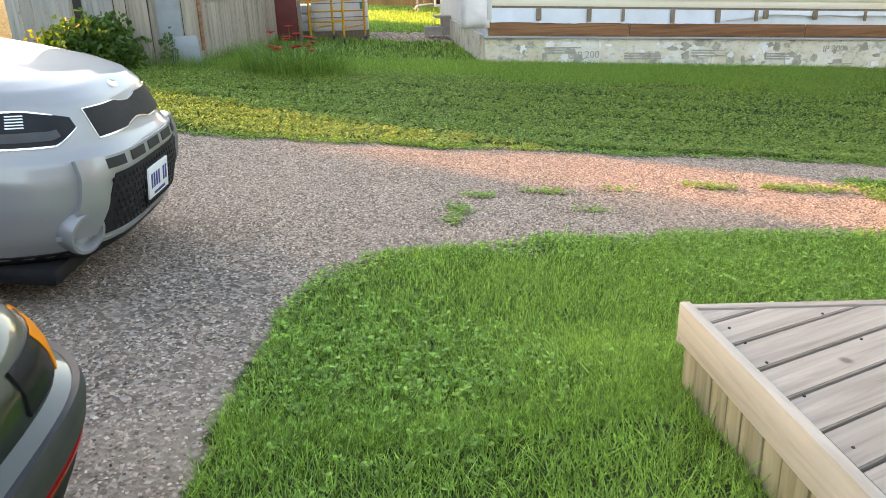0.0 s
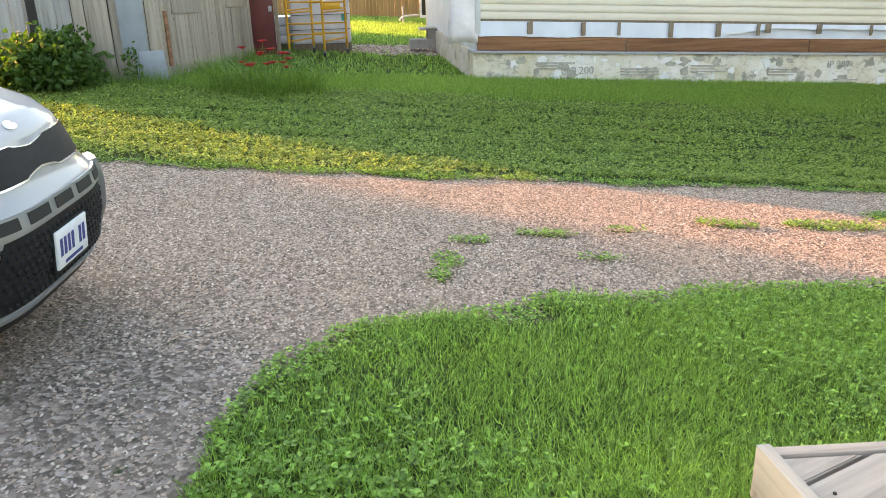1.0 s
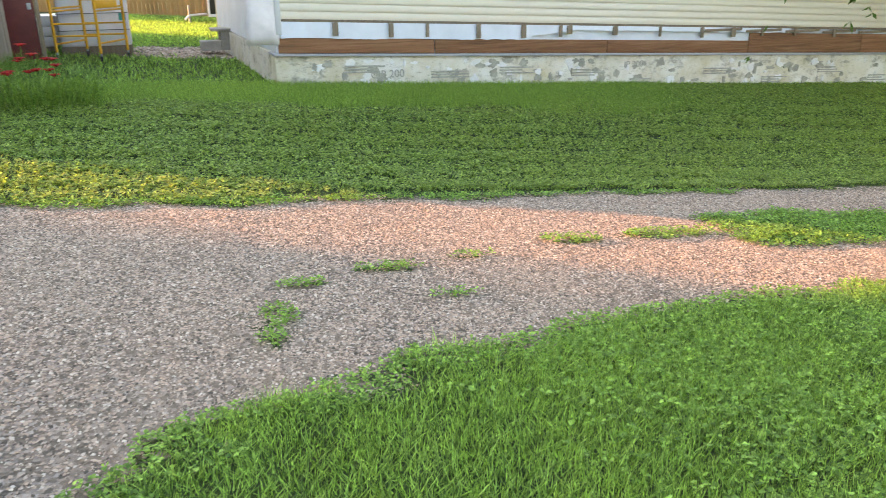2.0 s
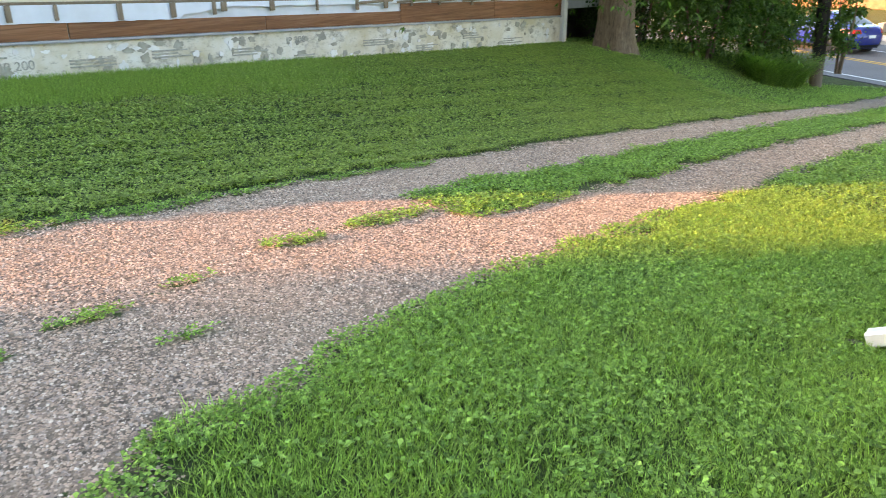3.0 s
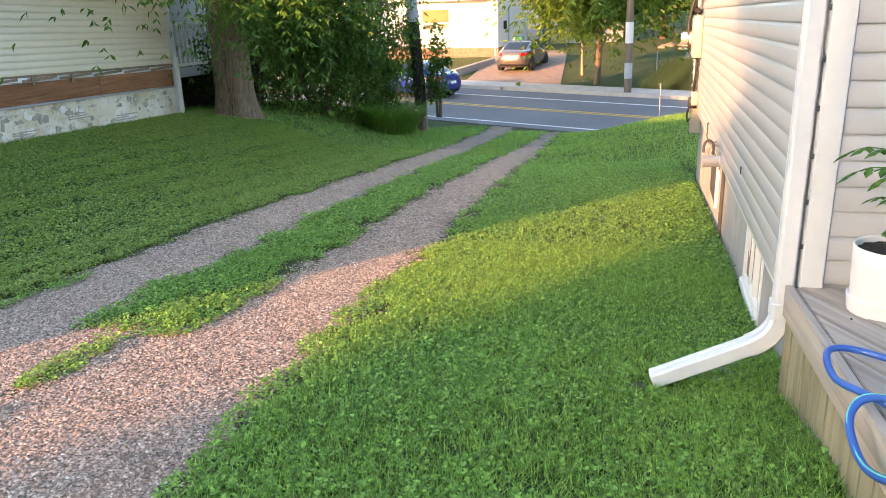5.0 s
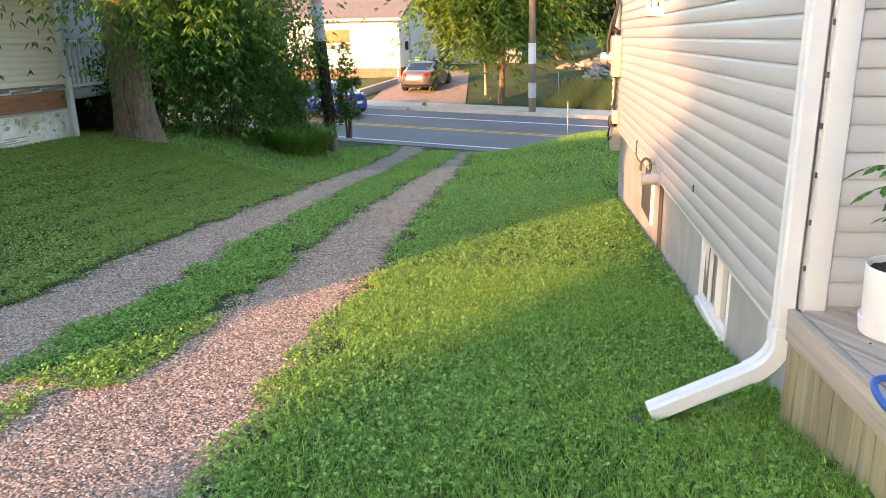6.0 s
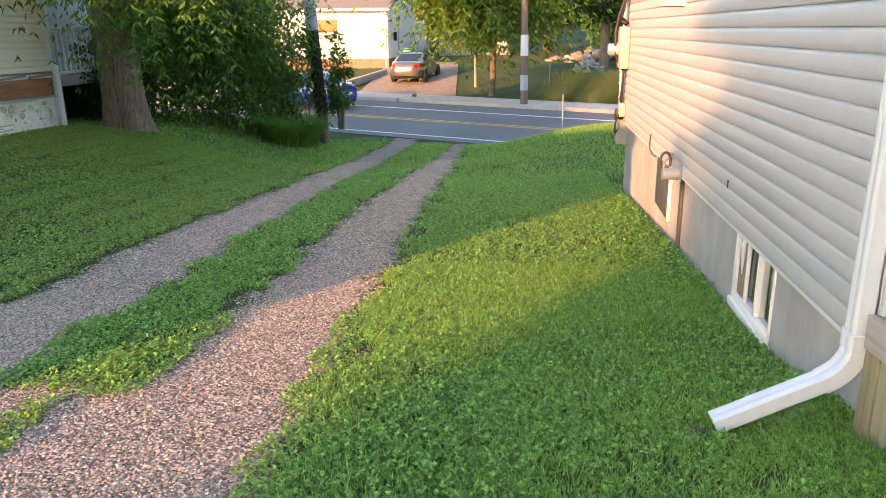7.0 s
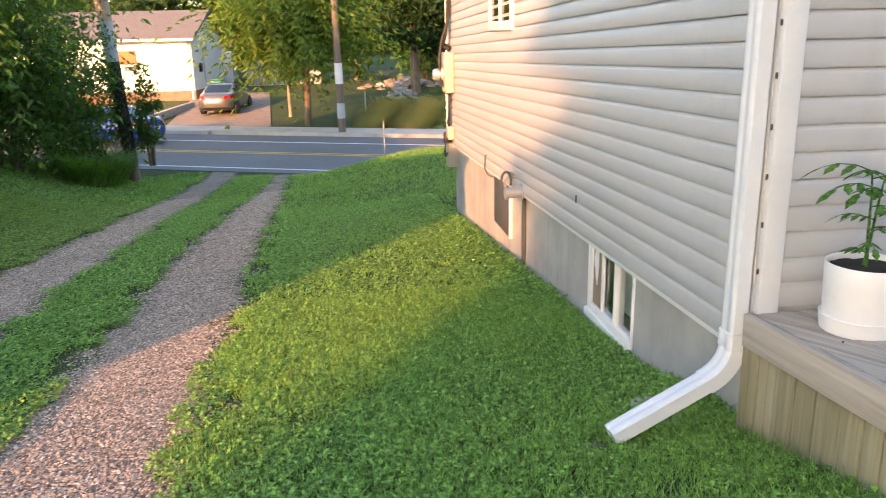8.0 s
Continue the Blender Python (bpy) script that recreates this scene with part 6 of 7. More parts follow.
saloon("saloon_car", "dark blue saloon on the street", BLUE_PAINT, pose(32.8, 11.95, -2.17, 0, 0, 62))

# ---- the house across the street ----
far = thing("far_house", "low white house with a grey shingle roof and a boarded window", "house", pose(47.0, 10.45, -1.2, 0, 0, -8), kind="structure")
# local x runs back from the street, local y along the front
part("wall", boxed(0, 0, 0.0, 6.8, 11.5, 2.95), WHITE_PAINT, far)
part("wall", boxed(-1.2, 7.6, 0.0, 0.2, 11.5, 2.7), WHITE_PAINT, far)
part("plinth", boxed(-0.04, -0.04, -0.9, 6.84, 11.5, 0.02), BRICK_BROWN, far, "brown brick plinth")
gb = bmesh.new()
extrude(gb, [(0, 0.001, 2.95), (6.8, 0.001, 2.95), (3.4, 0.001, 4.25)], (0, 11.4, 0))
part("gable", gb, WHITE_PAINT, far)
rb_ = bmesh.new()
extrude(rb_, [(-0.55, -0.35, 2.78), (3.4, -0.35, 4.32), (7.35, -0.35, 2.78), (7.35, -0.35, 2.92), (3.4, -0.35, 4.48), (-0.55, -0.35, 2.92)], (0, 12.2, 0))
part("roof", rb_, ROOF, far)
part("gutter", boxed(-0.68, -0.35, 2.74, -0.56, 11.8, 2.88, bevel=0.02), TRIM, far)
part("downpipe", tube(bmesh.new(), [(-0.6, 0.12, 2.75), (-0.06, 0.12, 2.5), (-0.06, 0.12, -0.5)], 0.045, 8), TRIM, far)
part("boarded_window", boxed(-0.05, 3.05, 1.52, 0.0, 4.75, 2.25, bevel=0.01), BRICK_RED, far, "orange-brown boarded window")
for y in (3.05, 3.98):
    w_ = part("window", boxed(-0.06, y, 1.12, -0.01, y + 0.77, 1.46, bevel=0.01), TRIM, far)
    part("pane", boxed(-0.065, y + 0.05, 1.16, -0.061, y + 0.72, 1.42), SHADE_PANE, w_)
part("meter_box", boxed(1.2, -0.16, 1.0, 1.45, -0.01, 1.5, bevel=0.02), BLACK_PLASTIC, far)
part("conduit", rod(bmesh.new(), (2.2, -0.06, -0.4), (2.2, -0.06, 2.3), 0.04), GREY_PAINT, far)
part("porch_post", boxed(-1.5, 7.3, -0.4, -1.35, 7.45, 2.7), TRIM, far)
part("porch_roof", boxed(-2.0, 7.1, 2.7, 0.0, 11.6, 2.9), TRIM, far)
part("front_door", boxed(-0.03, 5.7, -0.1, 0.0, 6.6, 2.0), GREY_PAINT, far)
wallr = thing("retaining_wall", "low grey retaining wall beside the far driveway", "wall", kind="structure")
part("coping", boxed(-2.6, -0.12, -0.45, 2.4, 0.12, 0.3, bevel=0.02), BLOCK, wallr)
wallr.matrix_world = pose(42.3, 10.95, -1.98, 0, -2, 75 - 90)
bin_ = thing("wheelie_bin", "green refuse bin beside the far house", "bin", pose(47.5, 9.3, -1.62))
part("bin_body", boxed(-0.28, -0.3, 0.08, 0.28, 0.3, 0.95, bevel=0.04), BIN_GREEN, bin_)
part("lid", boxed(-0.31, -0.33, 0.96, 0.33, 0.33, 1.02, bevel=0.02), BIN_GREEN, bin_)
shed2 = thing("garden_shed", "small grey shed behind the far house", "shed", pose(60, 9.4, -1.2), kind="structure")
part("wall", boxed(0, 0, -0.3, 3, 2.4, 2.2), GREY_PAINT, shed2)
part("roof", boxed(-0.3, -0.3, 2.2, 3.3, 2.7, 2.4), ROOF, shed2)
ff = thing("far_fence", "weathered grey board fence across the street", "fence", kind="structure")
fm2 = mesh_of(boxed(0, 0, 0, 0.02, 0.18, 1.7, bevel=0.004), "board")
fm2.materials.append(SHED_GREY)
for i in range(26):
    shared("board", fm2, ff, pose(56, 3.2 + 0.19 * i, gz(56, 4) - 0.05))

# ---- poles ----
def pole(name, label, x, y, lean, r, h, band_z=None):
    p = thing(name, label, "pole")
    z = gz(x, y) - 0.3
    top = (x + lean[0], y + lean[1], z + h)
    part("shaft", rod(bmesh.new(), (x, y, z), top, r, r * 0.75, 18), POLE_WOOD, p)
    if band_z is not None:
        for z0_, z1_, mt, nm in band_z:
            f0_, f1_ = (z0_ - z) / h, (z1_ - z) / h
            a_, b_ = (Vector((x, y, z)).lerp(Vector(top), f) for f in (f0_, f1_))
            part(nm, rod(bmesh.new(), a_, b_, r * 1.04, r * 1.03, 18), mt, p)
    return p


# the pole's upper band is coloured as wood in the evening sun
p1 = pole("utility_pole", "leaning wooden utility pole with vines on its foot", 23.5, 9.15, (0.0, 0.55), 0.17, 10.0, [(-1.4, 1.15, POLE_DARK, "tarred_foot"), (1.15, 2.2, GREY_PAINT, "sleeve"), (2.2, 4.6, POLE_SUNLIT, "pale_top")])
part("lamp_head", boxed(-0.1, -0.1, -0.07, 0.35, 0.12, 0.07, bevel=0.03), BLACK_PLASTIC, p1).matrix_basis = pose(23.45, 9.6, 3.95, 0, 0, 90)
leaves("vine", p1, 900, (23.48, 9.4, 0.2), (0.22, 0.22, 1.5), 40, 0.10, 31, 0.10, 0.07, LEAF_DARK, 0.4)
pole("utility_pole", "wooden utility pole with a white band at the kerb", 32.35, 2.95, (0.1, 0.1), 0.15, 10.0, [(-0.15, 0.65, TRIM, "white_band"), (-1.5, -0.9, GREY_PAINT, "grey_sleeve")])

# ---- trees ----
def limb(p0, p1, r0, r1, seed, n=9, wob=0.1):
    q_ = random.Random(seed)
    a, b = Vector(p0), Vector(p1)
    L_ = (b - a).length
    o = Vector((q_.uniform(0, 9), q_.uniform(0, 9), q_.uniform(0, 9)))
    pts = []
    for i in range(n):
        t = i / (n - 1)
        p = a.lerp(b, t) + wob * L_ * t * Vector((noise.noise(o + Vector((t * 2, 0, 0))), noise.noise(o + Vector((0, t * 2, 0))), 0.4 * noise.noise(o + Vector((0, 0, t * 2)))))
        pts.append(p)
    return pts, [r0 + (r1 - r0) * (i / (n - 1)) ** 0.8 for i in range(n)]


maple = thing("tree", "old tree with a thick furrowed trunk beside the neighbour's porch", "tree")
TX, TY = 17.0, 12.0
tz = gz(TX, TY)
bm = bmesh.new()
nseg, nang = 40, 48
rings = []
for i in range(nseg + 1):
    t = i / nseg
    z = tz - 0.15 + 6.0 * t
    r = 0.42 + 0.16 * math.exp(-(z - tz + 0.15) * 2.4) - 0.03 * t
    row = []
    for k in range(nang):
        a = 2 * math.pi * k / nang
        flare = 1 + 0.10 * math.exp(-(z - tz) * 1.6) * math.sin(a * 5 + 1) + 0.05 * noise.noise((math.cos(a) * 2.2, math.sin(a) * 2.2, z * 0.5)) + 0.035 * noise.noise((math.cos(a) * 9, math.sin(a) * 9, z * 0.9))
        row.append(bm.verts.new((TX + r * flare * math.cos(a), TY + r * flare * math.sin(a), z)))
    rings.append(row)
for a, b in zip(rings, rings[1:]):
    for k in range(nang):
        bm.faces.new((a[k], a[(k + 1) % nang], b[(k + 1) % nang], b[k]))
part("trunk", bm, BARK, maple)
ends = ((13.6, 9.6, 4.6), (12.8, 11.6, 5.0), (19.8, 8.8, 5.2), (15.6, 8.2, 5.6), (20.5, 12.5, 6.0), (16.0, 15.0, 7.5), (18.6, 10.2, 4.4))
G = np.random.default_rng(77)
starts, heads = [], []
for i, e in enumerate(ends):
    pts, rr = limb((TX + 0.1, TY, tz + 4.2 + 0.15 * i), e, 0.17, 0.03, i)
    part("limb", tube(bmesh.new(), pts, rr, 8), BARK, maple)
    for j in range(22):
        k = G.integers(3, len(pts))
        d = np.array(pts[k] - pts[k - 1]) + G.normal(size=3) * 0.35
        d[2] -= 0.35
        d /= np.linalg.norm(d)
        starts.append(np.array(pts[k]) + G.normal(size=3) * 0.25)
        heads.append(d)
starts, heads = np.array(starts), np.array(heads)
crown = sprays("crown", maple, 0, 9, 0.17, 0.055, LEAF_ASH, 5, 1.7, 0.9, np.repeat(starts, 5, 0) + G.normal(size=(len(starts) * 5, 3)) * 0.35, np.repeat(heads, 5, 0) + G.normal(size=(len(starts) * 5, 3)) * 0.3)
leaves("crown", maple, 5000, (TX - 0.5, TY - 0.4, 6.6), (5.0, 4.6, 2.2), 130, 0.5, 12, 0.17, 0.07, LEAF_ASH, 0.6, 3.6)
# twigs with leaves round the trunk, low over the lawn
def hanging(n_, cx, cy, z0_, z1_, rx, ry, seed, length):
    """Drooping leafy twigs below the crown, each on a thin bare stalk."""
    g_ = np.random.default_rng(seed)
    s_ = np.stack([cx + rx * g_.normal(size=n_), cy + ry * g_.normal(size=n_), z0_ + (z1_ - z0_) * g_.random(n_)], 1)
    h_ = np.stack([0.6 * g_.normal(size=n_), 0.6 * g_.normal(size=n_), -0.4 + 0.2 * g_.normal(size=n_)], 1)
    sprays("crown", maple, 0, 10, 0.16, 0.05, LEAF_ASH, seed, length, 0.6, s_, h_)


hanging(75, TX - 0.3, TY - 0.7, 1.6, 3.2, 0.55, 0.25, 61, 0.9)
hanging(60, TX - 1.8, TY - 0.6, 3.0, 4.2, 1.3, 0.9, 62, 1.1)
hanging(150, TX + 1.7, TY - 0.9, 1.7, 3.6, 0.7, 0.6, 63, 1.1)
hanging(50, TX - 4.2, TY - 1.2, 3.3, 4.4, 1.6, 0.9, 64, 1.1)
for i, (a_, b_) in enumerate((((TX - 0.4, TY - 0.3, 3.9), (TX - 0.5, TY - 0.9, 1.6)), ((TX + 0.3, TY - 0.3, 4.2), (TX + 1.8, TY - 1.0, 1.8)), ((TX - 0.4, TY, 4.4), (TX - 3.2, TY - 0.9, 2.6)), ((TX - 0.4, TY, 4.6), (TX - 5.2, TY - 1.4, 3.0)))):
    pts, rr = limb(a_, b_, 0.05, 0.012, 80 + i)
    part("limb", tube(bmesh.new(), pts, rr, 7), BARK, maple)

def shrub(name, label, cx, cy, rx, ry, h, n, clumps, seed, mat, L=0.11, W=0.05, stems=6, spread=0.3, z0=None):
    s_ = thing(name, label, "shrub")
    g_ = gz(cx, cy) if z0 is None else z0
    q_ = random.Random(seed)
    for i in range(stems):
        a = i * 2 * math.pi / stems
        pts, rr = limb((cx + 0.15 * rx * math.cos(a), cy + 0.15 * ry * math.sin(a), g_ - 0.1), (cx + 0.7 * rx * math.cos(a), cy + 0.7 * ry * math.sin(a), g_ + h * q_.uniform(0.6, 0.95)), 0.05, 0.012, seed + i)
        part("stem", tube(bmesh.new(), pts, rr, 7), BARK, s_)
    leaves("foliage", s_, n, (cx, cy, g_ + h * 0.52), (rx, ry, h * 0.5), clumps, spread, seed, L, W, mat, 0.5, g_ + 0.02, shell=0.35)
    return s_


shrub("shrub", "tall dense shrub beside the big tree", 20.3, 11.2, 1.7, 1.3, 4.8, 11000, 110, 41, LEAF_DARK, 0.15, 0.06)
shrub("shrub", "tall leafy shrub near the utility pole", 22.2, 10.6, 1.5, 1.2, 4.2, 8500, 95, 42, LEAF_DARK, 0.14, 0.06)
shrub("shrub", "overhanging shrub with drooping branches", 19.3, 12.7, 1.6, 1.3, 5.4, 6500, 75, 43, LEAF_ASH, 0.16, 0.055)
shrub("shrub", "thin twiggy shrub at the pole's foot", 23.6, 8.66, 0.34, 0.34, 2.4, 1100, 30, 44, LEAF_DARK, 0.12, 0.075, 3, 0.12, -1.6)
shrub("shrub", "thin shrub in front of the pole", 23.0, 10.4, 0.9, 0.7, 2.4, 2200, 60, 45, LEAF_DARK, 0.12, 0.06, 4, 0.16)
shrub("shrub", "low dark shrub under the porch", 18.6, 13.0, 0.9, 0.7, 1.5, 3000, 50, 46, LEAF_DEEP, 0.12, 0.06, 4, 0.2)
shrub("shrub", "dense hedge shrub on the bank above the street", 23.4, 13.6, 1.4, 1.6, 2.6, 5500, 80, 47, LEAF_DARK, 0.14, 0.06, 5, 0.3)
shrub("shrub", "dense hedge shrub on the bank above the street", 22.6, 16.4, 1.4, 1.6, 2.4, 4500, 70, 48, LEAF_DARK, 0.14, 0.06, 5, 0.3)
clump = thing("day_lily_clump", "arching green day lily leaves on the bank", "plant")
long_blades("foliage", clump, 21.4, 9.6, 1.35, 0.6, 1500, 0.95, 0.03, GRASS_LONG, 17, 0.8)
straw = thing("dry_stalks", "tall dry stalks among the shrubs by the pole", "plant")
long_blades("foliage", straw, 22.9, 9.5, 0.7, 0.4, 60, 1.6, 0.012, STRAW, 19, 0.35)

# tree over the street, its leaves coloured as sunlit, hanging into view
street = thing("tree", "tree with leaves coloured a sunlit yellow-green, hanging over the street", "tree")
sx, sy = 36.4, 4.3
sz = gz(sx, sy)
pts, rr = limb((sx, sy, sz - 0.2), (sx - 0.6, sy - 0.4, sz + 5.5), 0.16, 0.09, 3)
part("trunk", tube(bmesh.new(), pts, rr, 12), BARK, street)
S, H = [], []
for i in range(11):
    a = i * 0.62
    e = (sx - 1.4 + 2.4 * math.cos(a), sy + 0.7 + 2.3 * math.sin(a), sz + 5.0 + 1.4 * ((i * 7) % 5) / 5)
    p_, r_ = limb(pts[5 + i % 4], e, 0.06, 0.015, 30 + i)
    part("limb", tube(bmesh.new(), p_, r_, 6), BARK, street)
    for k in range(3, len(p_)):
        for j in range(5):
            S.append(np.array(p_[k]) + G.normal(size=3) * 0.35)
            H.append(np.array([G.normal() * 0.7, G.normal() * 0.7, -0.35]))
S, H = np.array(S), np.array(H)
sprays("crown", street, 0, 8, 0.30, 0.11, LEAF_LIT, 9, 1.5, 0.7, np.repeat(S, 3, 0) + G.normal(size=(len(S) * 3, 3)) * 0.3, np.repeat(H, 3, 0) + G.normal(size=(len(S) * 3, 3)) * 0.3)
sapling = thing("sapling", "sapling coloured as sunlit, beside the far driveway", "tree")
# trunk in the sunlit wood colour
part("trunk", tube(bmesh.new(), [(39.2, 5.1, gz(39, 5) - 0.1), (39.2, 5.15, gz(39, 5) + 2.6)], [0.07, 0.04], 8), POLE_SUNLIT, sapling)
leaves("crown", sapling, 420, (39.1, 5.0, gz(39, 5) + 2.3), (0.8, 0.8, 0.7), 22, 0.25, 52, 0.28, 0.12, LEAF_LIT, 0.5)


def far_tree(x, y, h, r, seed, mat, n=2600, L=0.5, label="broad leafy tree across the street", clumps=70):
    t_ = thing("tree", label, "tree", group="trees across the street")
    z = gz(x, y)
    part("trunk", tube(bmesh.new(), [(x, y, z - 0.3), (x + 0.2, y, z + h * 0.35), (x, y + 0.1, z + h * 0.7)], [0.3, 0.22, 0.08], 8), BARK, t_)
    for i in range(4):
        a = i * 1.6 + seed
        part("limb", tube(bmesh.new(), [(x + 0.1, y, z + h * 0.35), (x + 0.6 * r * math.cos(a), y + 0.6 * r * math.sin(a), z + h * 0.65)], [0.12, 0.03], 6), BARK, t_)
    leaves("crown", t_, n, (x, y, z + h * 0.58), (r, r, h * 0.44), clumps, 0.16 * r, seed, L, L * 0.5, mat, 0.3, z + 0.3, shell=0.4)
    return t_


far_tree(58, 0.5, 9, 4.2, 60, LEAF_FAR, 5000)
far_tree(55, -4.0, 8, 3.8, 61, LEAF_DARK, 5000)
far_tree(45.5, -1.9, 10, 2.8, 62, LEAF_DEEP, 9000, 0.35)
far_tree(62, 7.0, 9, 4.0, 63, LEAF_FAR, 4500)
far_tree(70, 12, 11, 5.0, 64, LEAF_FAR, 4500, 0.6)
far_tree(66, 18, 10, 5.0, 65, LEAF_FAR, 4000, 0.6)
far_tree(72, 26, 10, 5.5, 66, LEAF_FAR, 3500, 0.7)
far_tree(64, -9, 10, 5.0, 67, LEAF_DARK, 4500, 0.6)
far_tree(52, -13, 9, 4.5, 68, LEAF_DARK, 4500, 0.5)
far_tree(40, 33, 9, 4.5, 69, LEAF_FAR, 3500, 0.6)
far_tree(48, 27, 8, 4.0, 70, LEAF_FAR, 3500, 0.5)
# far woods close the view
gw = np.random.default_rng(90)
n = 26000
ang = gw.uniform(-1.5, 1.6, n)
rad = gw.uniform(95, 150, n)
WX, WY = rad * np.cos(ang), rad * np.sin(ang)
top = 5 + 4 * np.array([noise.noise((a * 9, 1, 0)) for a in ang])
WZ = ground_z(WX, WY) + top * gw.random(n) ** 0.8
P = np.stack([WX, WY, WZ], 1)
woods = new("woods", leaf_mesh("woods", P, gw.normal(size=(n, 3)), 2.0, 1.5, LEAF_FAR))
tagged(woods, "distant green woods beyond the houses", "woods", "", "stuff")

# meadow, rubble and small things across the street
def meadow(name, u0, u1, v0, v1, n_, h_, w_, mat, seed, label):
    g_ = np.random.default_rng(seed)
    u, v = u0 + (u1 - u0) * g_.random(n_), v0 + (v1 - v0) * g_.random(n_)
    c_, k_ = math.cos(radians(ROAD_TURN)), math.sin(radians(ROAD_TURN))
    xy = np.stack([ROAD_AT[0] + u * c_ - v * k_, ROAD_AT[1] + u * k_ + v * c_], 1)
    return tagged(blades(name, xy, h_, w_, mat, seed, 0.6), label, "grass", "", "stuff")


meadow("meadow_grass", 6.6, 24, -26, 0.0, 14000, 0.5, 0.05, STRAW, 101, "tall dry meadow grass across the street")
meadow("meadow_grass", 6.4, 24, -26, 0.0, 30000, 0.32, 0.05, GRASS_LONG, 102, "green meadow grass across the street")
meadow("meadow_grass", 6.4, 9.5, -3.2, 0.1, 9000, 0.9, 0.035, STRAW, 103, "tall golden grass beside the far driveway")
logs = thing("log_pile", "heap of split grey firewood in the meadow", "firewood")
ql = random.Random(13)
lx, ly = 41.8, -0.6
for i in range(38):
    a = ql.uniform(0, 3.14)
    p = Vector((lx + ql.gauss(0, 0.45), ly + ql.gauss(0, 0.45), 0))
    p.z = gz(p.x, p.y) + max(0.06, 0.75 - 0.8 * math.hypot(p.x - lx, p.y - ly))
    d = Vector((math.cos(a), math.sin(a), ql.uniform(-0.4, 0.4))) * 0.28
    part("log", rod(bmesh.new(), p - d, p + d, 0.07, 0.06, 7), SHED_GREY, logs)
heap = thing("rubble_heap", "low heap of brown earth and broken stone in the meadow", "rubble")
for i in range(60):
    px, py = 51 + ql.gauss(0, 1.0), -2.0 + ql.gauss(0, 1.5)
    b_ = bmesh.new()
    bmesh.ops.create_icosphere(b_, subdivisions=1, radius=ql.uniform(0.2, 0.5))
    for v in b_.verts:
        v.co *= 1 + 0.35 * noise.noise(v.co * 3 + Vector((i, 0, 0)))
        v.co.z *= 0.6
    part("stone", b_, EARTH if i % 3 else PARGE, heap, soft=False).matrix_basis = pose(px, py, gz(px, py) + max(0, 0.55 - 0.3 * math.hypot(px - 51, py + 2.0)))
for px, py, h_ in ((23.9, 2.08, 1.45), (35.2, 1.75, 1.5)):
    post = thing("marker_stake", "thin metal marker stake in the grass by the street", "stake", group="marker stakes")
    part("stake", rod(bmesh.new(), (px, py, gz(px, py) - 0.1), (px, py + 0.02, gz(px, py) + h_), 0.016), STEEL, post)
    part("cap", rod(bmesh.new(), (px, py + 0.02, gz(px, py) + h_ - 0.02), (px, py + 0.02, gz(px, py) + h_ + 0.01), 0.022), SHEET_METAL, post)

# unseen tree and tall wall added west of the yard to shade the lawn
far_tree(-27.0, 23.2, 14, 1.0, 71, LEAF_DARK, 2200, 0.3, "unseen leafy tree, added to soften the shade's edge on the lawn", 60)
structure("wall_west", boxed(-34, -70, -1, -30, 25.0, 18), PARGE, "unseen tall wall, added to shade the near lawn")

# ---- grass, clover and loose gravel ----
def scatter(n, x0, x1, y0, y1, seed, keep):
    g = np.random.default_rng(seed)
    xy = np.stack([x0 + (x1 - x0) * g.random(n), y0 + (y1 - y0) * g.random(n)], 1)
    return xy[keep(xy[:, 0], xy[:, 1], g.random(n))]


PATCH = np.array([noise.noise((i * 0.31, j * 0.31, 0.5)) for i in range(128) for j in range(128)]).reshape(128, 128)
def patchy(x, y):
    """Slow variation over the lawn, about -1 to 1."""
    return PATCH[(np.asarray(x) * 4).astype(int) % 128, (np.asarray(y) * 4).astype(int) % 128]


def free(x, y):
    """Not inside the houses, the deck, the shed or the road."""
    ok = ~((x > 4.05) & (x < 13.2) & (y < 2.33 - 0.035 * (x - 4)))
    ok &= ~((x > 1.12) & (x < 4.1) & (y < 2.40))
    ok &= ~((x > 2.1) & (x < 16.4) & (y > 13.1) & (y < 20.2))
    ok &= ~((x < -2.4) & (y > 12.15) & (y < 16.1))
    ok &= ~((x - TX) ** 2 + (y - TY) ** 2 < 0.35)
    ok &= ~(((x - 4.07) / 0.06) ** 2 + ((y - 3.07) / 0.06) ** 2 < 1)
    return ok & (along_road(x, y)[0] < -3.7)


def on_lawn(x, y, r):
    m = gravel_mask(x, y) + 0.45 * patchy(x * 3, y * 3)
    return (m < 0.16 + 0.42 * r) & free(x, y) & (r < 0.75 + 0.25 * patchy(x, y))


def on_gravel(x, y, r):
    # fewer stones towards the cars: darker soil stands in for the shade there
    worn = 0.55 * sm(0.9, -0.6, x) * sm(5.6, 3.6, y)
    return (gravel_mask(x, y) + 0.35 * patchy(x * 3, y * 3) > 0.30 + 0.55 * r) & free(x, y) & (r > worn + 0.25 * patchy(x, y + 5))


def weeds_on_gravel(x, y, r):
    m = gravel_mask(x, y) - 0.25 * np.clip(patchy(x * 2, y * 2), 0, 1)
    return (m > 0.15) & (m < 0.62) & (r < 0.6)


def stuff(ob, label, cat):
    return tagged(ob, label, cat, "", "stuff")


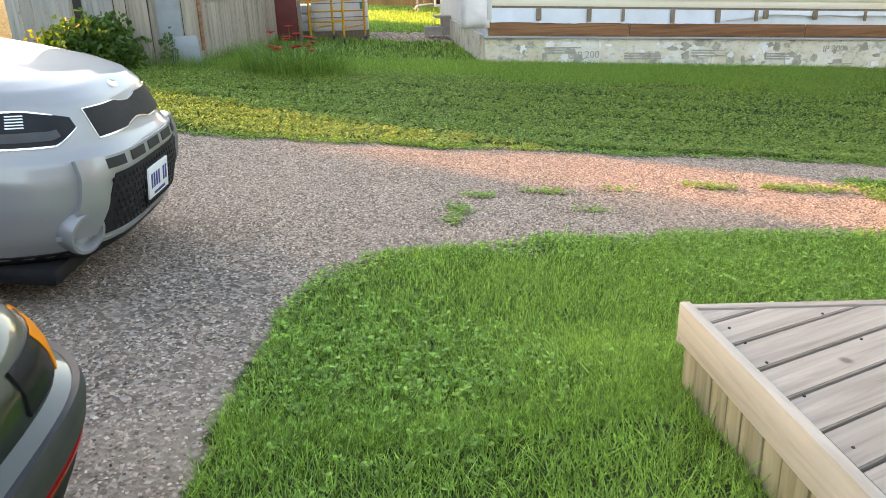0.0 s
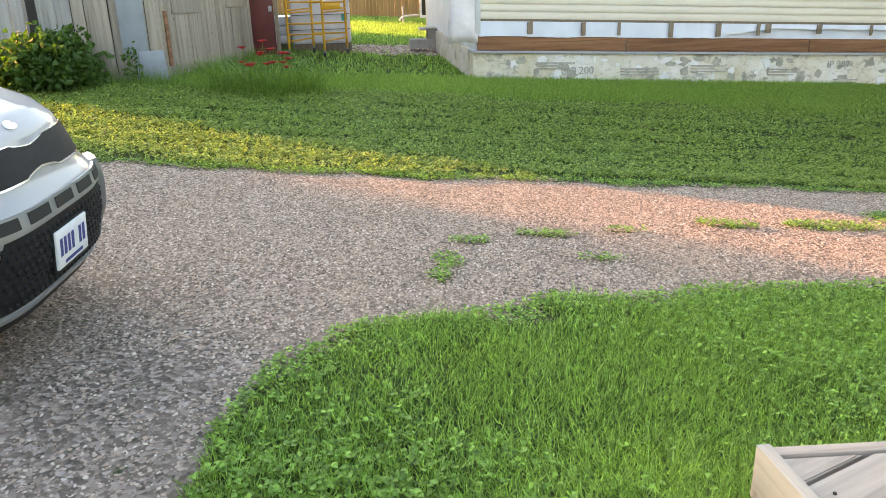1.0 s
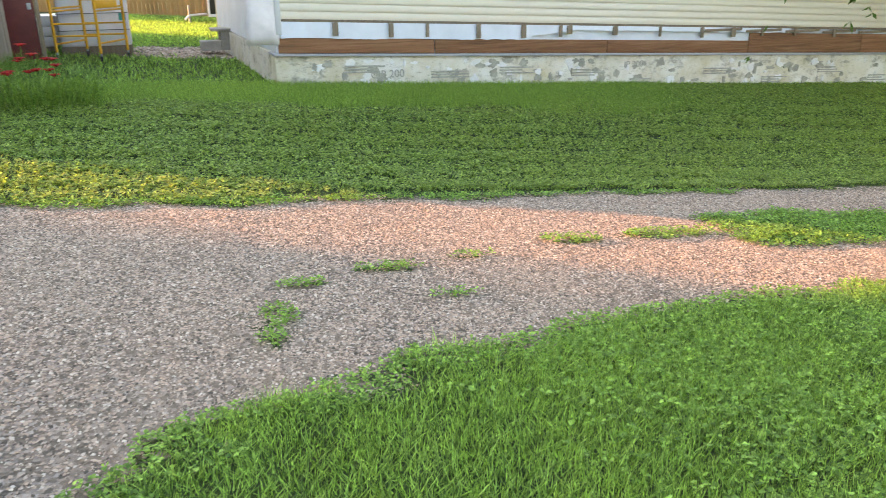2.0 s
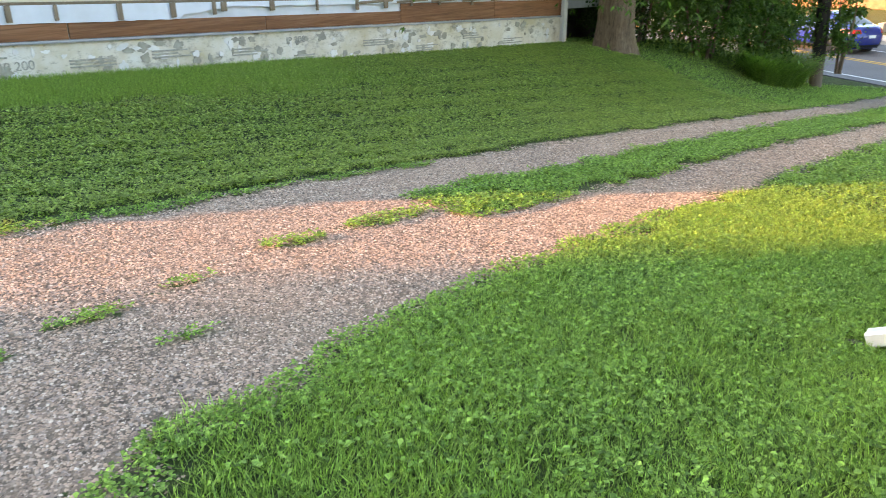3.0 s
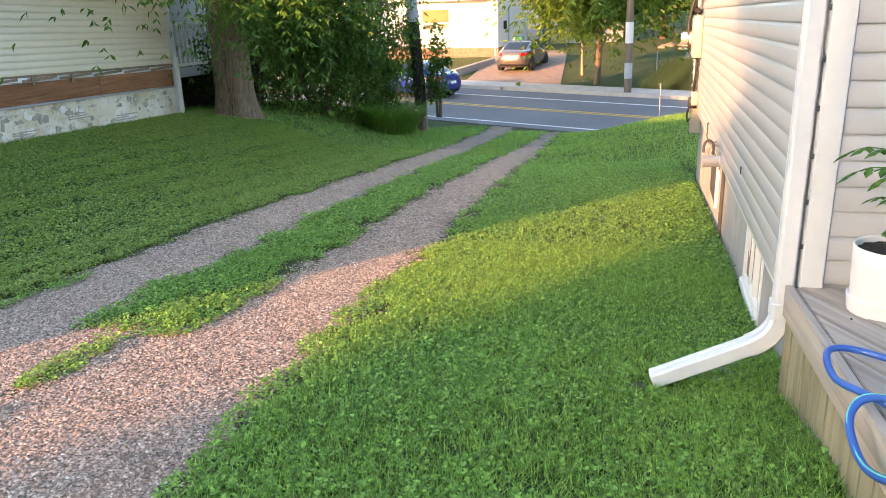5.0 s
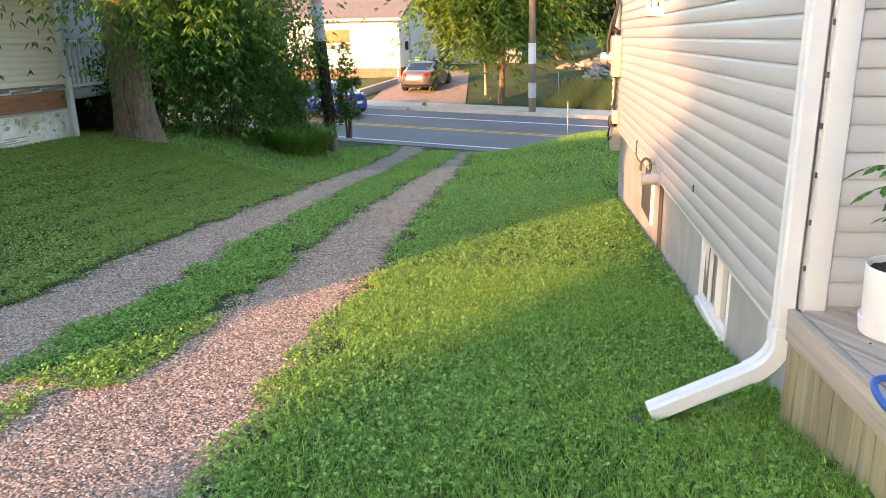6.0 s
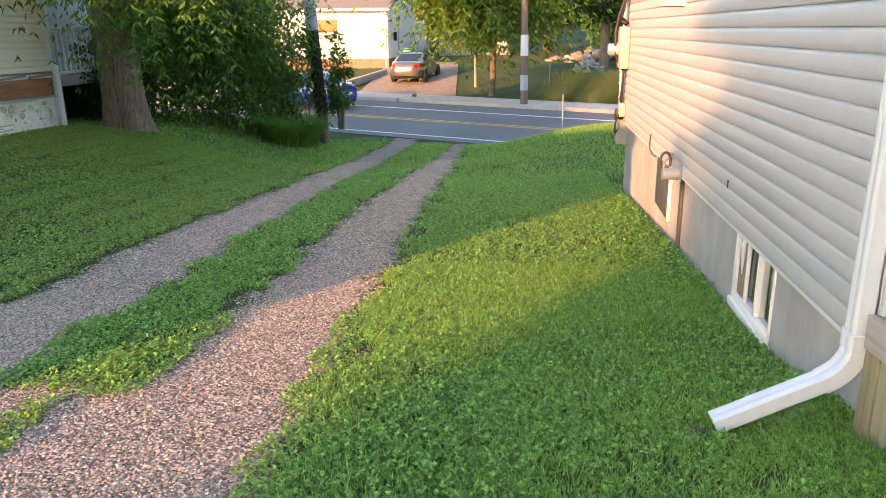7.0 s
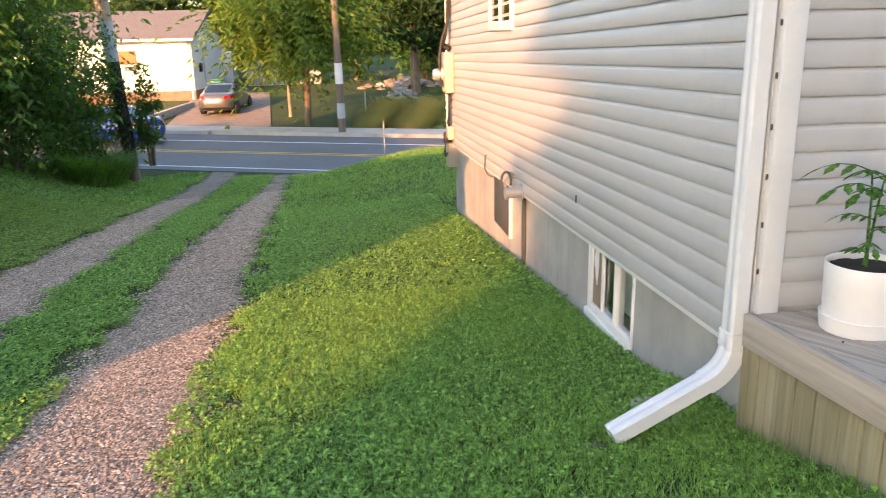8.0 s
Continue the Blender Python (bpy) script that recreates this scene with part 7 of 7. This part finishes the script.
stuff(blades("grass", scatter(340000, -0.7, 7.5, 2.2, 5.6, 1, on_lawn), 0.062, 0.007, GRASS, 1, 1.3), "short mown green grass beside the drive", "grass")
stuff(blades("grass", scatter(70000, -0.9, 1.3, -0.6, 2.4, 2, on_lawn), 0.066, 0.007, GRASS, 2, 1.3), "short mown green grass beside the deck", "grass")
stuff(blades("grass", scatter(150000, 7.5, 24, 0.0, 5.6, 3, on_lawn), 0.06, 0.011, GRASS, 3, 1.3), "short mown green grass along the white house", "grass")
def ridge(x):
    """Where the mown clover lawn meets the uncut strip under the neighbour's wall."""
    return 11.65 - 0.10 * np.clip(x, 0, 14) + 0.12 * np.sin(1.7 * x) + 0.06 * np.sin(4.3 * x)


def mown(x, y, r):
    """Mowing rows: thin and thick bands along the drive."""
    row = 0.5 + 0.5 * np.sin((y + 0.05 * x) * 2 * np.pi / 0.55 + 0.8 * patchy(x, y))
    return on_lawn(x, y, r) & (y < ridge(x) + 9 * sm(5.0, 10.0, x)) & (r < 0.35 + 0.6 * row)


def uncut(x, y, r):
    d = y - ridge(x)
    return on_lawn(x, y, r * 0.7) & (d > 0.05) & (r < (0.4 + d) * (1 - sm(5.0, 10.0, x)))


stuff(blades("grass", scatter(260000, -6, 17, 7.0, 13.3, 4, mown), 0.045, 0.010, GRASS, 4, 1.3), "short mown green grass in front of the neighbour", "grass")
stuff(blades("long_grass", scatter(240000, -6, 10, 9.5, 13.3, 14, uncut), 0.11, 0.009, GRASS_SOFT, 14, 0.8), "soft uncut grass below the neighbour's wall", "grass")
stuff(blades("dry_grass", scatter(60000, -3, 10, 8, 12.6, 15, lambda x, y, r: (np.abs(y - ridge(x) + 0.1) < 0.16 * r + 0.1 * patchy(x * 2, y)) & free(x, y) & (gravel_mask(x, y) < 0.1)), 0.03, 0.012, STRAW, 15, 2.0), "dry clippings along the edge of the mown lawn", "grass")
stuff(blades("grass", scatter(100000, 15, 25, 6.8, 14, 5, on_lawn), 0.06, 0.016, GRASS, 5, 1.7), "short mown green grass on the bank", "grass")
stuff(blades("grass", scatter(70000, 4.2, 24, 5.2, 7.2, 6, on_lawn), 0.05, 0.012, GRASS, 6, 1.7), "grass strip between the wheel tracks", "grass")
stuff(blades("grass", scatter(60000, -2, 5, 13, 34, 7, on_lawn), 0.08, 0.03, GRASS, 7, 0.8), "grass in the back yard", "grass")
# longer grass at the feet of walls
def foot_of_walls(x, y, r):
    d = np.minimum(np.where((x > 2) & (x < 17), np.abs(13.1 - y), 9), np.where(x < -2.2, np.abs(12.1 - y), 9))
    s = np.abs((x + 2.45) * 3.75 - (y - 12.15) * 0.9) / 3.86
    d = np.minimum(d, np.where((y > 11.6) & (y < 16) & (x > -2.6), s, 9))
    return (r < np.exp(-d / 0.28)) & free(x, y)


XYW = scatter(120000, -6, 17, 11.2, 16, 8, foot_of_walls)
stuff(blades("long_grass", XYW, np.where(XYW[:, 0] < 1.0, 0.24, 0.09), 0.012, GRASS_LONG, 8, 0.8), "long uncut grass along the walls", "grass")
def foot_of_deck(x, y, r):
    d = np.where((x > 1.0) & (x < 4.2), np.abs(y - 2.46), 9)
    d = np.minimum(d, np.where((y < 2.5) & (x < 1.1), np.abs(x - 1.08), 9))
    return (r < np.exp(-d / 0.10)) & free(x, y)


stuff(blades("long_grass", scatter(90000, 0.3, 13, -0.5, 3.2, 9, foot_of_deck), 0.10, 0.008, GRASS_LONG, 9, 0.9), "longer grass at the foot of the deck", "grass")


def clover(name, xy, size, seed, label, h=0.035, mat=None):
    """Three round leaflets on each stalk."""
    g = np.random.default_rng(seed)
    n = len(xy)
    z = ground_z(xy[:, 0], xy[:, 1]) + h * (0.4 + 0.9 * g.random(n))
    a0 = g.random(n) * 2 * np.pi
    P, D = [], []
    for k in range(3):
        a = a0 + k * 2 * np.pi / 3
        P.append(np.stack([xy[:, 0], xy[:, 1], z], 1))
        D.append(np.stack([np.cos(a), np.sin(a), 0.25 + 0.55 * g.normal(size=n)], 1))
    P, D = np.concatenate(P), np.concatenate(D)
    s = size * (0.6 + 0.8 * g.random(len(P)))
    n = len(P)
    D /= np.linalg.norm(D, axis=1, keepdims=True)
    S = np.stack([-D[:, 1], D[:, 0], np.zeros(n)], 1)
    co = np.stack([P, P + D * s[:, None] * 0.75 + S * s[:, None] * 0.5, P + D * s[:, None], P + D * s[:, None] * 0.75 - S * s[:, None] * 0.5], 1).reshape(-1, 3)
    i = np.arange(n)[:, None] * 4
    tri = np.concatenate([i + np.array([[0, 1, 2]]), i + np.array([[0, 2, 3]])], 0)
    return stuff(new(name, raw_mesh(name, co, tri, mat or CLOVER)), label, "clover")


def clover_lawn(x, y, r):
    return on_lawn(x, y, r * 0.6) & (r < 0.08 + 0.5 * patchy(x * 0.7 + 9, y * 0.7) + 0.5 * sm(1.0, 4.0, x))


clover("clover", scatter(110000, -0.7, 8.5, 0.0, 5.4, 20, clover_lawn), 0.024, 20, "low clover in the lawn")
clover("clover", scatter(30000, 8.5, 14, 2.2, 5.2, 21, clover_lawn), 0.026, 21, "low clover along the white house", 0.05)
clover("clover", scatter(30000, 4.2, 16, 5.6, 7.2, 22, on_lawn), 0.026, 22, "clover on the strip between the tracks", 0.05)
clover("clover", scatter(270000, -5, 17, 7.2, 13.1, 23, mown), 0.026, 23, "dense clover in the far lawn, toned for the shade there", 0.05, CLOVER_SHADE)
clover("weeds", scatter(110000, -2.2, 6, 3.2, 7.9, 24, weeds_on_gravel), 0.020, 24, "small weeds growing through the gravel", 0.03)
wl_ = lambda x, y, r: (r < np.exp(-np.abs(y - 2.45 + 0.035 * (x - 4)) / 0.12)) & (x > 6.9) & (x < 13.0) & free(x, y)
clover("weeds", scatter(8000, 6.9, 13.0, 1.9, 2.9, 25, wl_), 0.035, 25, "broad-leaved weeds at the foot of the wall", 0.06)


def pebbles(name, xy, r, seed, label):
    """Small angular stones of six points each."""
    g = np.random.default_rng(seed)
    n = len(xy)
    r = r * (0.45 + 0.9 * g.random(n) ** 1.6)
    z = ground_z(xy[:, 0], xy[:, 1]) + r * 0.12
    a = g.random(n) * 2 * np.pi
    ax, ay, az = r * (0.8 + 0.7 * g.random(n)), r * (0.7 + 0.4 * g.random(n)), r * (0.45 + 0.35 * g.random(n))
    c, s = np.cos(a), np.sin(a)
    C = np.stack([xy[:, 0], xy[:, 1], z], 1)
    ex = np.stack([c * ax, s * ax, g.normal(size=n) * r * 0.2], 1)
    ey = np.stack([-s * ay, c * ay, g.normal(size=n) * r * 0.2], 1)
    ez = np.stack([g.normal(size=n) * r * 0.25, g.normal(size=n) * r * 0.25, az], 1)
    co = np.stack([C + ex, C + ey, C - ex, C - ey, C + ez + ex * 0.2, C - ez * 0.6], 1).reshape(-1, 3)
    i = np.arange(n)[:, None] * 6
    tri = np.concatenate([i + np.array([t]) for t in ([0, 1, 4], [1, 2, 4], [2, 3, 4], [3, 0, 4])], 0)
    return stuff(new(name, raw_mesh(name, co, tri, STONE)), label, "gravel")


pebbles("gravel", scatter(430000, -2.0, 6.5, 0.6, 8.0, 30, on_gravel), 0.0082, 30, "loose grey and pinkish gravel on the drive")
pebbles("gravel", scatter(120000, 6.5, 18, 4.8, 8.0, 31, on_gravel), 0.009, 31, "loose gravel in the wheel tracks")
pebbles("gravel", scatter(14000, -0.5, 3.4, 16.8, 20, 32, on_gravel), 0.03, 32, "grey gravel patch by the stacked blocks")
